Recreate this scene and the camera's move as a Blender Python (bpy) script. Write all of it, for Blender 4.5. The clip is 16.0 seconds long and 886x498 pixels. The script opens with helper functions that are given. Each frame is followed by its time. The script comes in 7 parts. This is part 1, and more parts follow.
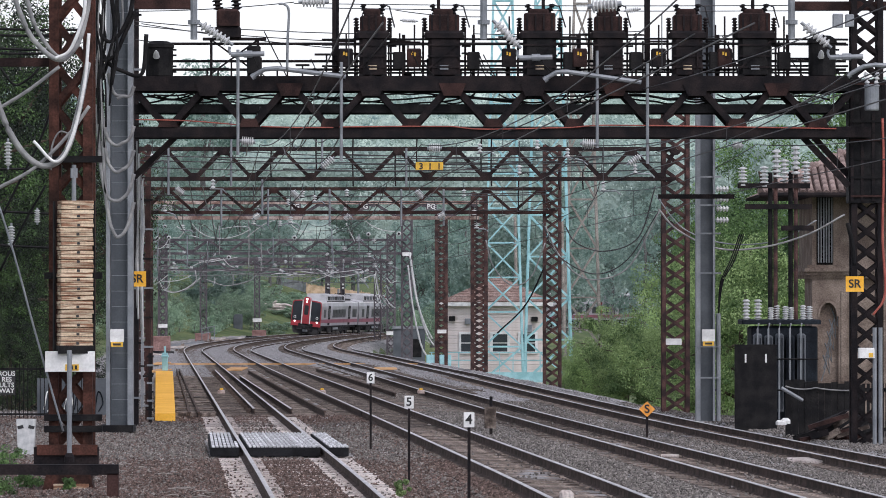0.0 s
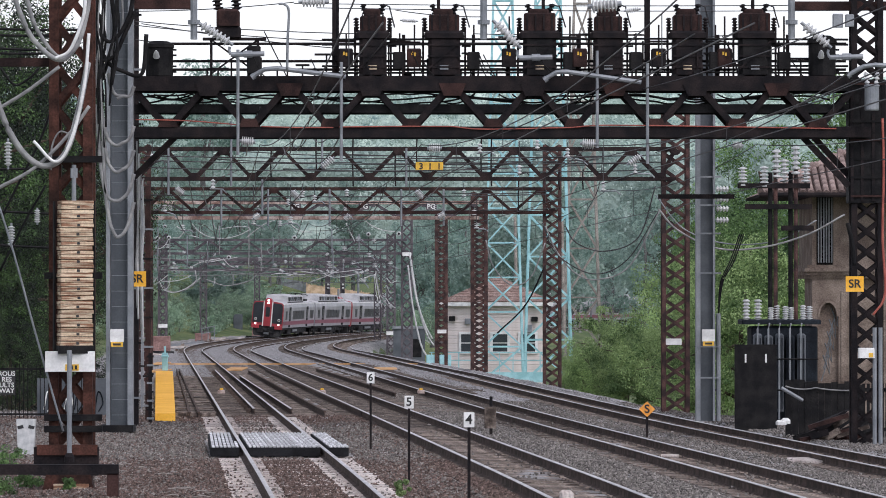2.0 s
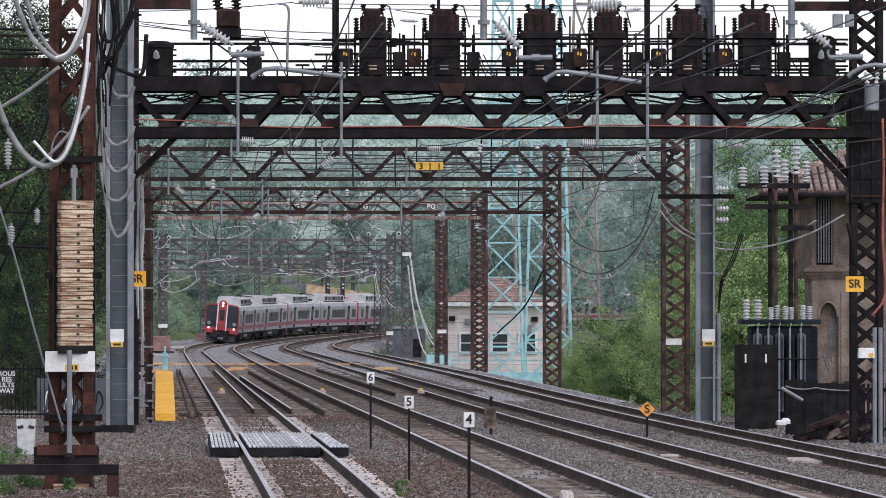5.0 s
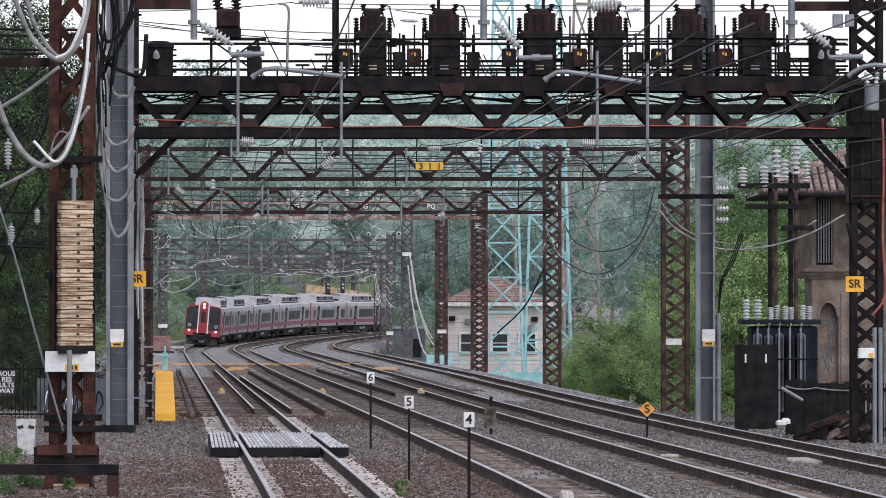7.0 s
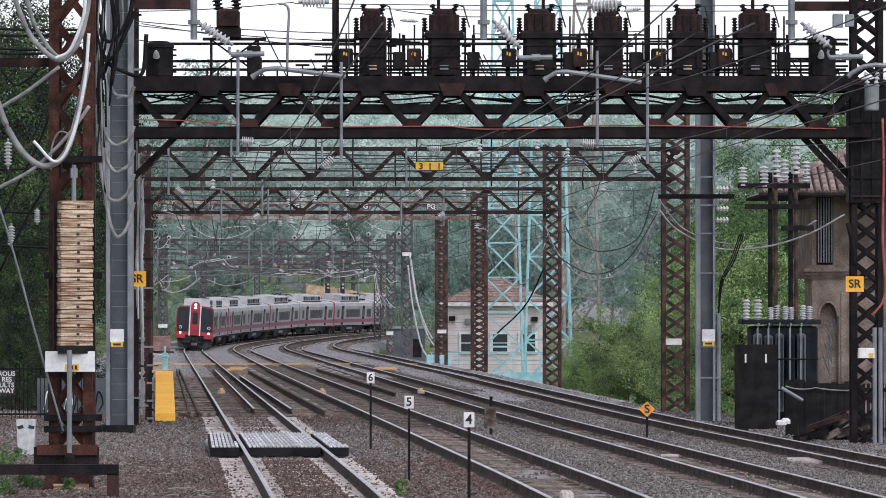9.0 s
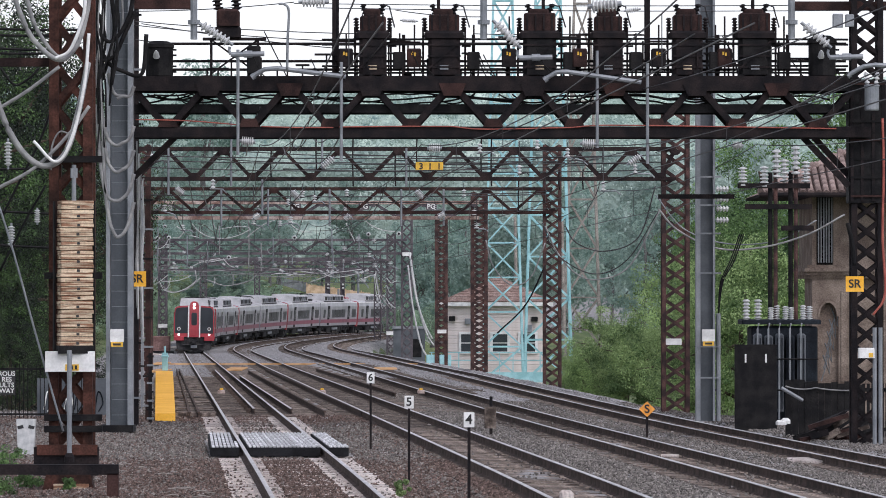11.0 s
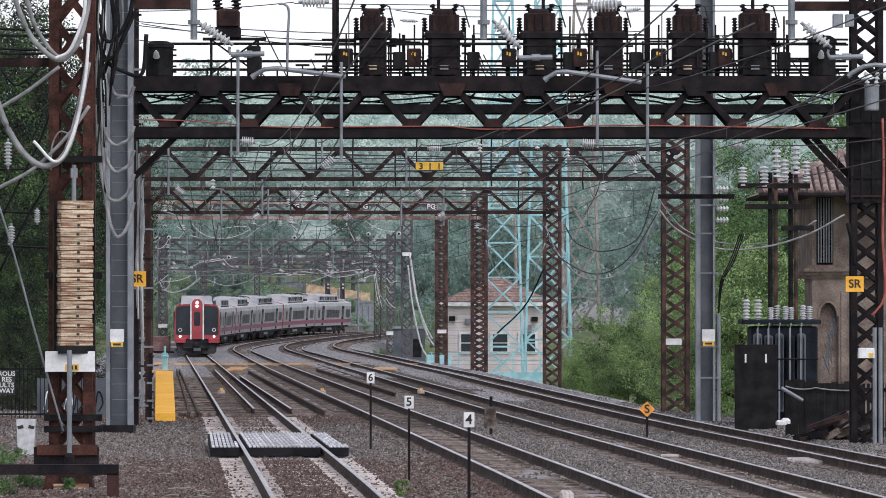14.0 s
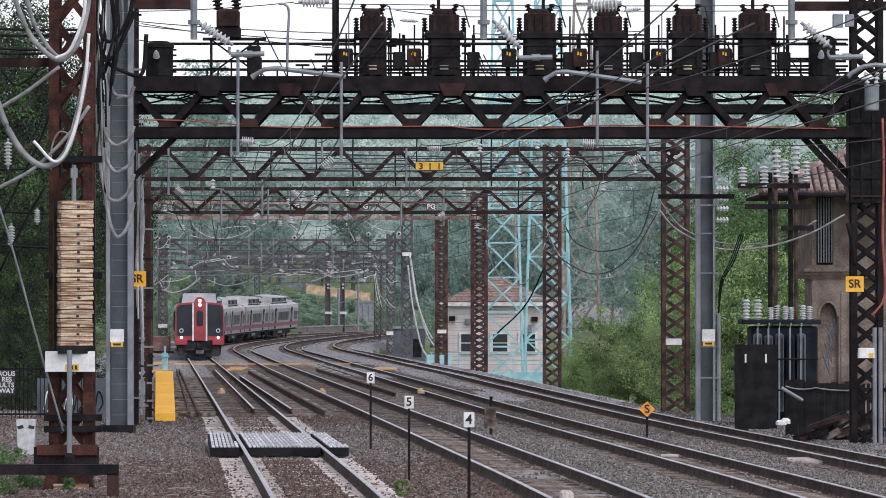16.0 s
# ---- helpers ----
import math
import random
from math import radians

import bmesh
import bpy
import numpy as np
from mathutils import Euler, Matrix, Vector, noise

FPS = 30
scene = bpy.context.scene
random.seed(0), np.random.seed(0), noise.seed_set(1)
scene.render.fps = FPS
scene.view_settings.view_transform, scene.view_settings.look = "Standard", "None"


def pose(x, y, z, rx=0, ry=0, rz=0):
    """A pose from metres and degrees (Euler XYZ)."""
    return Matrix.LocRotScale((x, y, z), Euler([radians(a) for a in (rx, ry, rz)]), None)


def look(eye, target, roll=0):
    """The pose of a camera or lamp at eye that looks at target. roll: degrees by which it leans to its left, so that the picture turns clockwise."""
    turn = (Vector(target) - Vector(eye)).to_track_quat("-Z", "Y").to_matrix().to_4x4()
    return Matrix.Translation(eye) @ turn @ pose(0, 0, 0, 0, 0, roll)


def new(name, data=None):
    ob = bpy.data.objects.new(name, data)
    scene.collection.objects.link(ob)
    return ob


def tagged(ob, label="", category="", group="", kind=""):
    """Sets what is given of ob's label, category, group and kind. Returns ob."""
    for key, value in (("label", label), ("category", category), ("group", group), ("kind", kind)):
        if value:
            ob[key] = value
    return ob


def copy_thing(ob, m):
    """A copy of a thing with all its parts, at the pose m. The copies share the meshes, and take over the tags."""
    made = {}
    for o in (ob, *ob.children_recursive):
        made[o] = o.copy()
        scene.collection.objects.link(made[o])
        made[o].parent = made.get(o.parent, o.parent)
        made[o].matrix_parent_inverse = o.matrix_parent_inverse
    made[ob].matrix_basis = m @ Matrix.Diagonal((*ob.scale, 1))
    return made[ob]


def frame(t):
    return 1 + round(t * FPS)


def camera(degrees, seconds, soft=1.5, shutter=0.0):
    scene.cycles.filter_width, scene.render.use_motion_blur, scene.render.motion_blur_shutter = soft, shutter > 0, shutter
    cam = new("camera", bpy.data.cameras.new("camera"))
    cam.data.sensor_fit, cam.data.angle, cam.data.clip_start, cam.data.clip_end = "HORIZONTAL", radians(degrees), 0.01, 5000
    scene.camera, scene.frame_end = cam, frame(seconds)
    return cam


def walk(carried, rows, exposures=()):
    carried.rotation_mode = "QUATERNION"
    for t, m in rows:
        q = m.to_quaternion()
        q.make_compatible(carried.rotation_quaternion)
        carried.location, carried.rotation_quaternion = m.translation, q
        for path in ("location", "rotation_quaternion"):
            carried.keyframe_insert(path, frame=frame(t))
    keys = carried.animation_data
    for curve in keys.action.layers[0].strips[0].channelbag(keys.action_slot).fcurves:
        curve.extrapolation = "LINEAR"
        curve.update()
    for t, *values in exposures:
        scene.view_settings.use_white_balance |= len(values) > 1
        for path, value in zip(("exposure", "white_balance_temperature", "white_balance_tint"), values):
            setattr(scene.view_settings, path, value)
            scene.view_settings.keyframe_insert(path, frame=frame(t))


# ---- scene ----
# Camera: a long lens on a tripod at the end of a platform, still for the whole clip.
EYE_Z = 2.85
cam = camera(9.957, 16.0, soft=0.9)
STILL = pose(0, 0, EYE_Z, 90.471, 0, 0)
walk(cam, [(0.0, STILL), (16.0, STILL)], exposures=[(0.0, 0.64, 6250, 17), (16.0, 0.64, 6250, 17)])

# Light: bright overcast sky with a broad, weak sun behind the cloud.
world = bpy.data.worlds.new("overcast_sky")
scene.world = world
world.use_nodes = True
wn = world.node_tree.nodes
wl = world.node_tree.links
sky = wn.new("ShaderNodeTexSky")
sky.sky_type, sky.sun_disc = "NISHITA", False
sky.sun_elevation, sky.sun_rotation = radians(48), radians(150)
sky.air_density, sky.dust_density, sky.ozone_density = 1.0, 1.2, 2.0
pale = wn.new("ShaderNodeHueSaturation")
pale.inputs["Saturation"].default_value = 0.30
wl.new(sky.outputs[0], pale.inputs["Color"])
wl.new(pale.outputs[0], wn["Background"].inputs[0])
wn["Background"].inputs[1].default_value = 0.13
sun_data = bpy.data.lights.new("sun", "SUN")
sun_data.energy, sun_data.angle, sun_data.color = 0.8, radians(25), (1.0, 0.97, 0.93)
sun = new("sun", sun_data)
sun.matrix_world = look((0, 0, 60), (-25, 43, 0))


# ---- materials ----
def mat(name, a, b, scale=3.0, rough=0.8, metal=0.0, bump=0.3, fine=40.0, dist=0.01, coat=0.0, spread=0.0, third=None, mid=(0.4, 0.62), vary=0.32, island=0.0, stretch=None):
    """Two tones by broad noise, a second finer noise in value, fine relief; spread: how much single objects differ."""
    m = bpy.data.materials.new(name)
    m.use_nodes = True
    n, l = m.node_tree.nodes, m.node_tree.links
    bs = n["Principled BSDF"]
    co = n.new("ShaderNodeTexCoord")
    n1 = n.new("ShaderNodeTexNoise")
    n1.inputs["Scale"].default_value, n1.inputs["Detail"].default_value = scale, 5
    if stretch:
        mp = n.new("ShaderNodeMapping")
        mp.inputs["Scale"].default_value = stretch
        l.new(co.outputs["Object"], mp.inputs["Vector"])
        l.new(mp.outputs[0], n1.inputs["Vector"])
    else:
        l.new(co.outputs["Object"], n1.inputs["Vector"])
    ramp = n.new("ShaderNodeValToRGB")
    ramp.color_ramp.elements[0].position, ramp.color_ramp.elements[1].position = mid
    ramp.color_ramp.elements[0].color, ramp.color_ramp.elements[1].color = (*a, 1), (*b, 1)
    if third:
        e = ramp.color_ramp.elements.new(0.72)
        e.color = (*third, 1)
    l.new(n1.outputs["Fac"], ramp.inputs["Fac"])
    n2 = n.new("ShaderNodeTexNoise")
    n2.inputs["Scale"].default_value, n2.inputs["Detail"].default_value = fine, 4
    l.new(co.outputs["Object"], n2.inputs["Vector"])
    mr = n.new("ShaderNodeMapRange")
    mr.inputs["From Min"].default_value, mr.inputs["From Max"].default_value = 0.3, 0.7
    mr.inputs["To Min"].default_value, mr.inputs["To Max"].default_value = 1 - vary, 1 + vary
    l.new(n2.outputs["Fac"], mr.inputs["Value"])
    hs = n.new("ShaderNodeHueSaturation")
    l.new(ramp.outputs["Color"], hs.inputs["Color"])
    if spread:
        oi = n.new("ShaderNodeObjectInfo")
        m2 = n.new("ShaderNodeMapRange")
        m2.inputs["To Min"].default_value, m2.inputs["To Max"].default_value = 1 - spread, 1 + spread
        l.new(oi.outputs["Random"], m2.inputs["Value"])
        mu = n.new("ShaderNodeMath")
        mu.operation = "MULTIPLY"
        l.new(mr.outputs[0], mu.inputs[0])
        l.new(m2.outputs[0], mu.inputs[1])
        l.new(mu.outputs[0], hs.inputs["Value"])
    else:
        l.new(mr.outputs[0], hs.inputs["Value"])
    out = hs
    if island:
        ge = n.new("ShaderNodeNewGeometry")
        m3 = n.new("ShaderNodeMapRange")
        m3.inputs["To Min"].default_value, m3.inputs["To Max"].default_value = 1 - island, 1 + island
        l.new(ge.outputs["Random Per Island"], m3.inputs["Value"])
        out = n.new("ShaderNodeHueSaturation")
        l.new(hs.outputs[0], out.inputs["Color"])
        l.new(m3.outputs[0], out.inputs["Value"])
    l.new(out.outputs[0], bs.inputs["Base Color"])
    bs.inputs["Roughness"].default_value, bs.inputs["Metallic"].default_value = rough, metal
    bs.inputs["Coat Weight"].default_value = coat
    if rough > 0.65:
        bs.inputs["Specular IOR Level"].default_value = 0.15
    if bump:
        bp = n.new("ShaderNodeBump")
        bp.inputs["Strength"].default_value, bp.inputs["Distance"].default_value = bump, dist
        l.new(n2.outputs["Fac"], bp.inputs["Height"])
        l.new(bp.outputs[0], bs.inputs["Normal"])
    return m


def leaf_mat(name, a, b, spread=0.25, thin=0.35, single=0.35, clump=1.1, shade=0.36):
    m = bpy.data.materials.new(name)
    m.use_nodes = True
    n, l = m.node_tree.nodes, m.node_tree.links
    bs = n["Principled BSDF"]
    ge = n.new("ShaderNodeNewGeometry")
    oi = n.new("ShaderNodeObjectInfo")
    co = n.new("ShaderNodeTexCoord")
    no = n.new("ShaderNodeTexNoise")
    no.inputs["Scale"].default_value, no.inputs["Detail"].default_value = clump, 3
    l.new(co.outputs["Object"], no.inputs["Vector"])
    # noise darkens whole boughs: shade between clumps painted into the leaf colour
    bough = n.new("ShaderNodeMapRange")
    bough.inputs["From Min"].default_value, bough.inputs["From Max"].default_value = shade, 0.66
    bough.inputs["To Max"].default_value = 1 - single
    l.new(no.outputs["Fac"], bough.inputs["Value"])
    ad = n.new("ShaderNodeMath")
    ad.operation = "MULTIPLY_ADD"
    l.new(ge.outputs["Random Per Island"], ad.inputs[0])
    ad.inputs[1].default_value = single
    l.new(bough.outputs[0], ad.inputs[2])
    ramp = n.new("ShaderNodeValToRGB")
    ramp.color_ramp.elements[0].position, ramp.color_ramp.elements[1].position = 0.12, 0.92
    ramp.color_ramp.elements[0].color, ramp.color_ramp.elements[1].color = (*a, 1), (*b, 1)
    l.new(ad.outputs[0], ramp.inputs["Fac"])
    hs = n.new("ShaderNodeHueSaturation")
    m2 = n.new("ShaderNodeMapRange")
    m2.inputs["To Min"].default_value, m2.inputs["To Max"].default_value = 1 - spread, 1 + spread
    l.new(oi.outputs["Random"], m2.inputs["Value"])
    l.new(m2.outputs[0], hs.inputs["Value"])
    l.new(ramp.outputs[0], hs.inputs["Color"])
    l.new(hs.outputs[0], bs.inputs["Base Color"])
    bs.inputs["Roughness"].default_value = 0.7
    tr = n.new("ShaderNodeBsdfTranslucent")
    l.new(hs.outputs[0], tr.inputs["Color"])
    mx = n.new("ShaderNodeMixShader")
    mx.inputs[0].default_value = thin
    l.new(bs.outputs[0], mx.inputs[1])
    l.new(tr.outputs[0], mx.inputs[2])
    l.new(mx.outputs[0], n["Material Output"].inputs[0])
    return m


def glow(name, c, power):
    m = bpy.data.materials.new(name)
    m.use_nodes = True
    b = m.node_tree.nodes["Principled BSDF"]
    b.inputs["Base Color"].default_value = (*c, 1)
    b.inputs["Emission Color"].default_value = (*c, 1)
    b.inputs["Emission Strength"].default_value = power
    return m



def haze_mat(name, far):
    """Mottled blue-green far woods: haze painted into the colour, plus a faint glow."""
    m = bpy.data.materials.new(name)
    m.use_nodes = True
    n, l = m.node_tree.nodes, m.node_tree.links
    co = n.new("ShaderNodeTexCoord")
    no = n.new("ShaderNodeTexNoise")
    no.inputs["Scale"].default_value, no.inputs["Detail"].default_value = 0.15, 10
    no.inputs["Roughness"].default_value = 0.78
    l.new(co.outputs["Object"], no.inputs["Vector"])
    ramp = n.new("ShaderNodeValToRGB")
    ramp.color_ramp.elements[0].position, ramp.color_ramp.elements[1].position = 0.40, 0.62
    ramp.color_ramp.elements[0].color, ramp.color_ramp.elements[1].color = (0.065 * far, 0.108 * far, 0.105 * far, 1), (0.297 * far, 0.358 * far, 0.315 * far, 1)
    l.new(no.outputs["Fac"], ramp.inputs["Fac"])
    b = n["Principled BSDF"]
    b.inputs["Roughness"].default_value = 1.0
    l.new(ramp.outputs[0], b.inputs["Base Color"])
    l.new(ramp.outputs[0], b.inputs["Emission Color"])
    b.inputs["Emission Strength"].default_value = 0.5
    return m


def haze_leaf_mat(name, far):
    """Far leaf clumps, haze painted in and glowing faintly, each slightly lighter or darker."""
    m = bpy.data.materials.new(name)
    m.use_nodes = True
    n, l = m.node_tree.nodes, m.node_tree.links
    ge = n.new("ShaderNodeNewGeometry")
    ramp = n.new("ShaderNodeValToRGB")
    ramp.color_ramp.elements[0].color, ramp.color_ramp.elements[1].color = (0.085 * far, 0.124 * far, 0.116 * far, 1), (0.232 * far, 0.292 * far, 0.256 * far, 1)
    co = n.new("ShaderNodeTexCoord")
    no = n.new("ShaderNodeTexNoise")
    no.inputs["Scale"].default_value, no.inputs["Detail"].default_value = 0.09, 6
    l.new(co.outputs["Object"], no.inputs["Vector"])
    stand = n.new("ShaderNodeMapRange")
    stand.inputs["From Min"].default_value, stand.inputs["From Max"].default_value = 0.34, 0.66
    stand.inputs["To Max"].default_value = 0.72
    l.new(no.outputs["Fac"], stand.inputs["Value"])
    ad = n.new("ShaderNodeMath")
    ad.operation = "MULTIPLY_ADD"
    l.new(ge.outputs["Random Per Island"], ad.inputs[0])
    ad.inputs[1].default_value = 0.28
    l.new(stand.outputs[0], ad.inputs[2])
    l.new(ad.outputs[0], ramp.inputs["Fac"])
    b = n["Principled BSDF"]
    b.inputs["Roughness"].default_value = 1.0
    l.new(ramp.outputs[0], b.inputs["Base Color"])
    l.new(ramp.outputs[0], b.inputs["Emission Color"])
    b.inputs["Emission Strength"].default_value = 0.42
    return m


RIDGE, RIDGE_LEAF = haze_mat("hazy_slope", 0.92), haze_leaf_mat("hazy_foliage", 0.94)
CREST, CREST_LEAF = haze_mat("haze_painted_ridge", 1.28), haze_leaf_mat("haze_painted_foliage", 1.28)
RUST = mat("rusty_steel", (0.0105, 0.0098, 0.0112), (0.0255, 0.0195, 0.0195), 2.5, 0.9, 0.0, 0.3, 30)
RUST_BROWN = mat("dark_brown_steel", (0.020, 0.015, 0.016), (0.046, 0.031, 0.029), 2.2, 0.9, 0.0, 0.3, 30)
RUST_RED = mat("red_rusted_steel", (0.022, 0.014, 0.0135), (0.060, 0.032, 0.028), 2.0, 0.9, 0.0, 0.3, 30)
RUST_MAST = mat("red_lead_rust", (0.030, 0.016, 0.013), (0.090, 0.039, 0.029), 3.0, 0.9, 0.0, 0.3, 30)
# steel of the distant gantries, greyed and lightened by haze put into the colour
RUST_FAR = mat("hazed_brown_steel", (0.075, 0.069, 0.077), (0.130, 0.113, 0.121), 1.5, 0.9, 0.0, 0.2, 20)
RUST_MID = mat("weathered_brown_steel", (0.036, 0.025, 0.025), (0.112, 0.062, 0.055), 2.5, 0.9, 0.0, 0.3, 30)
RUST_ORANGE = mat("flaking_orange_steel", (0.19, 0.115, 0.095), (0.46, 0.37, 0.33), 2.2, 0.85, 0.0, 0.3, 20)
PIER = mat("red_brown_masonry", (0.20, 0.115, 0.105), (0.31, 0.19, 0.17), 2.0, 0.95, 0.0, 0.4, 12)
TAN = mat("tan_orange_boards", (0.46, 0.25, 0.10), (0.66, 0.40, 0.19), 1.5, 0.85, 0.0, 0.2, 20, vary=0.15)
BLACK = mat("black_steel", (0.007, 0.007, 0.008), (0.018, 0.017, 0.017), 3.0, 0.75, 0.0, 0.3, 30)
BLUEBLACK = mat("blue_black_paint", (0.007, 0.009, 0.013), (0.018, 0.023, 0.030), 2.0, 0.75, 0.0, 0.2, 20)
GALV = mat("galvanised_steel", (0.19, 0.205, 0.22), (0.27, 0.285, 0.30), 2.0, 0.55, 0.35, 0.15, 25, vary=0.1)
GREY_PAINT = mat("grey_painted_steel", (0.060, 0.070, 0.080), (0.10, 0.112, 0.125), 1.2, 0.6, 0.1, 0.15, 25, vary=0.1)
PORC = mat("grey_porcelain", (0.42, 0.43, 0.43), (0.58, 0.58, 0.57), 8.0, 0.3, 0.0, 0.1, 40, coat=0.4, vary=0.08)
WHITE = mat("white_paint", (0.62, 0.62, 0.60), (0.80, 0.80, 0.78), 3.0, 0.6, 0.0, 0.1, 30, vary=0.08)
FENCE_WOOD = mat("pale_fence_board", (0.46, 0.33, 0.21), (0.66, 0.50, 0.35), 1.5, 0.85, 0.0, 0.2, 30, vary=0.12)
CREAM = mat("cream_paint_rusted", (0.22, 0.115, 0.07), (0.58, 0.465, 0.33), 5.0, 0.75, 0.0, 0.3, 30, mid=(0.40, 0.58), spread=0.20, stretch=(0.5, 1, 7), vary=0.22)
YELLOW = mat("yellow_enamel", (0.62, 0.36, 0.03), (0.78, 0.46, 0.05), 3.0, 0.5, 0.0, 0.1, 30, vary=0.1)
ORANGE = mat("orange_yellow_mat", (0.80, 0.40, 0.04), (0.92, 0.50, 0.07), 1.0, 0.7, 0.0, 0.2, 20, vary=0.1)
DEEP_ORANGE = mat("orange_enamel", (0.70, 0.27, 0.035), (0.82, 0.34, 0.05), 2.0, 0.55, 0.0, 0.1, 20, vary=0.1)
INK = mat("black_enamel", (0.012, 0.012, 0.012), (0.02, 0.02, 0.02), 5.0, 0.5, 0.0, 0.0, vary=0.05)
WIRE = mat("dark_wire", (0.035, 0.033, 0.035), (0.06, 0.058, 0.06), 2.0, 0.6, 0.3, 0.0)
WIRE_GREY = mat("grey_cable", (0.17, 0.17, 0.17), (0.30, 0.30, 0.29), 3.0, 0.6, 0.0, 0.1, vary=0.12)
WIRE_LIGHT = mat("pale_cable", (0.42, 0.42, 0.42), (0.58, 0.58, 0.57), 3.0, 0.55, 0.0, 0.1, vary=0.1)
WIRE_RED = mat("red_cable", (0.26, 0.055, 0.04), (0.38, 0.10, 0.07), 2.0, 0.6, 0.0, 0.1)
BALLAST = mat("ballast", (0.22, 0.212, 0.21), (0.37, 0.36, 0.355), 1.3, 0.95, 0.0, 0.9, 22, 0.05, third=(0.12, 0.085, 0.07))
# stones of the far ballast: haze over the bend painted in as a paler grey
STONE_PALE = mat("hazed_crushed_stone", (0.25, 0.245, 0.248), (0.345, 0.337, 0.34), 9.0, 0.95, 0.0, 0.3, 60, island=0.18, vary=0.15)
STONE = mat("crushed_stone", (0.125, 0.114, 0.104), (0.24, 0.219, 0.20), 9.0, 0.95, 0.0, 0.3, 60, island=0.5)
STONE_RED = mat("brown_crushed_stone", (0.080, 0.058, 0.050), (0.175, 0.125, 0.107), 9.0, 0.95, 0.0, 0.3, 60, island=0.5)
TIE = mat("weathered_timber", (0.060, 0.047, 0.040), (0.26, 0.212, 0.18), 4.0, 0.9, 0.0, 0.5, 25, spread=0.45, island=0.4)
CONC = mat("concrete", (0.42, 0.36, 0.33), (0.62, 0.56, 0.52), 3.0, 0.9, 0.0, 0.3, 30, spread=0.2)
RAILSIDE = mat("rail_web", (0.052, 0.039, 0.033), (0.112, 0.082, 0.068), 3.0, 0.95, 0.0, 0.2, 30)
RAILTOP = mat("rail_head", (0.44, 0.42, 0.41), (0.62, 0.60, 0.59), 1.5, 0.5, 0.4, 0.1, 30, vary=0.15)
RUBBER = mat("black_rubber", (0.009, 0.009, 0.010), (0.02, 0.02, 0.022), 3.0, 0.9, 0.0, 0.2, 30)
WORN = mat("worn_rubber_top", (0.42, 0.42, 0.43), (0.72, 0.72, 0.73), 12.0, 0.6, 0.0, 0.2, 40, island=0.3)
TEAL = mat("turquoise_paint", (0.24, 0.48, 0.51), (0.36, 0.62, 0.65), 2.0, 0.6, 0.0, 0.1, 20, vary=0.1)
SIDING = mat("pale_siding", (0.64, 0.57, 0.53), (0.73, 0.66, 0.62), 1.0, 0.75, 0.0, 0.1, 20, spread=0.05, vary=0.06)
SHINGLE = mat("brown_shingles", (0.29, 0.20, 0.17), (0.42, 0.31, 0.27), 3.0, 0.95, 0.0, 0.5, 12, spread=0.18)
GLASS = mat("dark_window_glass", (0.030, 0.038, 0.042), (0.055, 0.066, 0.072), 0.7, 0.12, 0.0, 0.0, coat=0.5)
STUCCO = mat("brown_stucco", (0.15, 0.115, 0.095), (0.26, 0.21, 0.175), 1.5, 0.95, 0.0, 0.4, 25)
TILE = mat("roof_tile", (0.155, 0.112, 0.10), (0.30, 0.228, 0.205), 2.0, 0.9, 0.0, 0.4, 20, spread=0.3)
CAB_GLASS = mat("tinted_train_glass", (0.010, 0.013, 0.017), (0.022, 0.027, 0.034), 0.7, 0.3, 0.0, 0.0)
SILVER = mat("stainless_side", (0.36, 0.355, 0.375), (0.46, 0.45, 0.475), 0.8, 0.38, 0.55, 0.05, 10, vary=0.06)
TRAIN_RED = mat("train_red", (0.29, 0.026, 0.036), (0.39, 0.038, 0.050), 1.0, 0.35, 0.0, 0.05, 10, coat=0.4, vary=0.05)
STRIPE = mat("maroon_stripe", (0.20, 0.050, 0.080), (0.27, 0.07, 0.105), 1.0, 0.4, 0.0, 0.05, 10, vary=0.05)
TRAIN_ROOF = mat("train_roof", (0.36, 0.36, 0.37), (0.52, 0.51, 0.52), 1.0, 0.7, 0.0, 0.1, 10, vary=0.1)
UNDER = mat("underframe", (0.020, 0.020, 0.022), (0.060, 0.058, 0.058), 2.0, 0.8, 0.2, 0.2, 15)
BARK = mat("bark", (0.055, 0.042, 0.033), (0.12, 0.095, 0.075), 3.0, 0.95, 0.0, 0.5, 15)
# the bark above made paler for far trees, haze put into its colour
BARK_HAZED = mat("hazed_bark", (0.12, 0.115, 0.115), (0.20, 0.19, 0.185), 3.0, 0.95, 0.0, 0.4, 15)
POLE_WOOD = mat("grey_pole_wood", (0.22, 0.20, 0.18), (0.33, 0.30, 0.27), 2.0, 0.9, 0.0, 0.3, 15)
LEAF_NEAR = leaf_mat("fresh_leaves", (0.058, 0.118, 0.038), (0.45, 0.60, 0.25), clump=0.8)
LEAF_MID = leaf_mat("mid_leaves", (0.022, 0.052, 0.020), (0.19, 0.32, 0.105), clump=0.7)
# near-black leaves: the deep shade behind the mast put into their colour
LEAF_DEEP = leaf_mat("painted_shade_leaves", (0.003, 0.0075, 0.0045), (0.080, 0.150, 0.042), thin=0.2, single=0.25, clump=0.9, shade=0.47)
# far-off leaves paled: distance haze put into their base colour
LEAF_BANK = leaf_mat("hazed_bank_leaves", (0.19, 0.285, 0.205), (0.41, 0.53, 0.375), thin=0.5)
LEAF_FAR = leaf_mat("hazed_woodland_leaves", (0.20, 0.298, 0.262), (0.40, 0.505, 0.440), thin=0.6, single=0.22, clump=0.45)
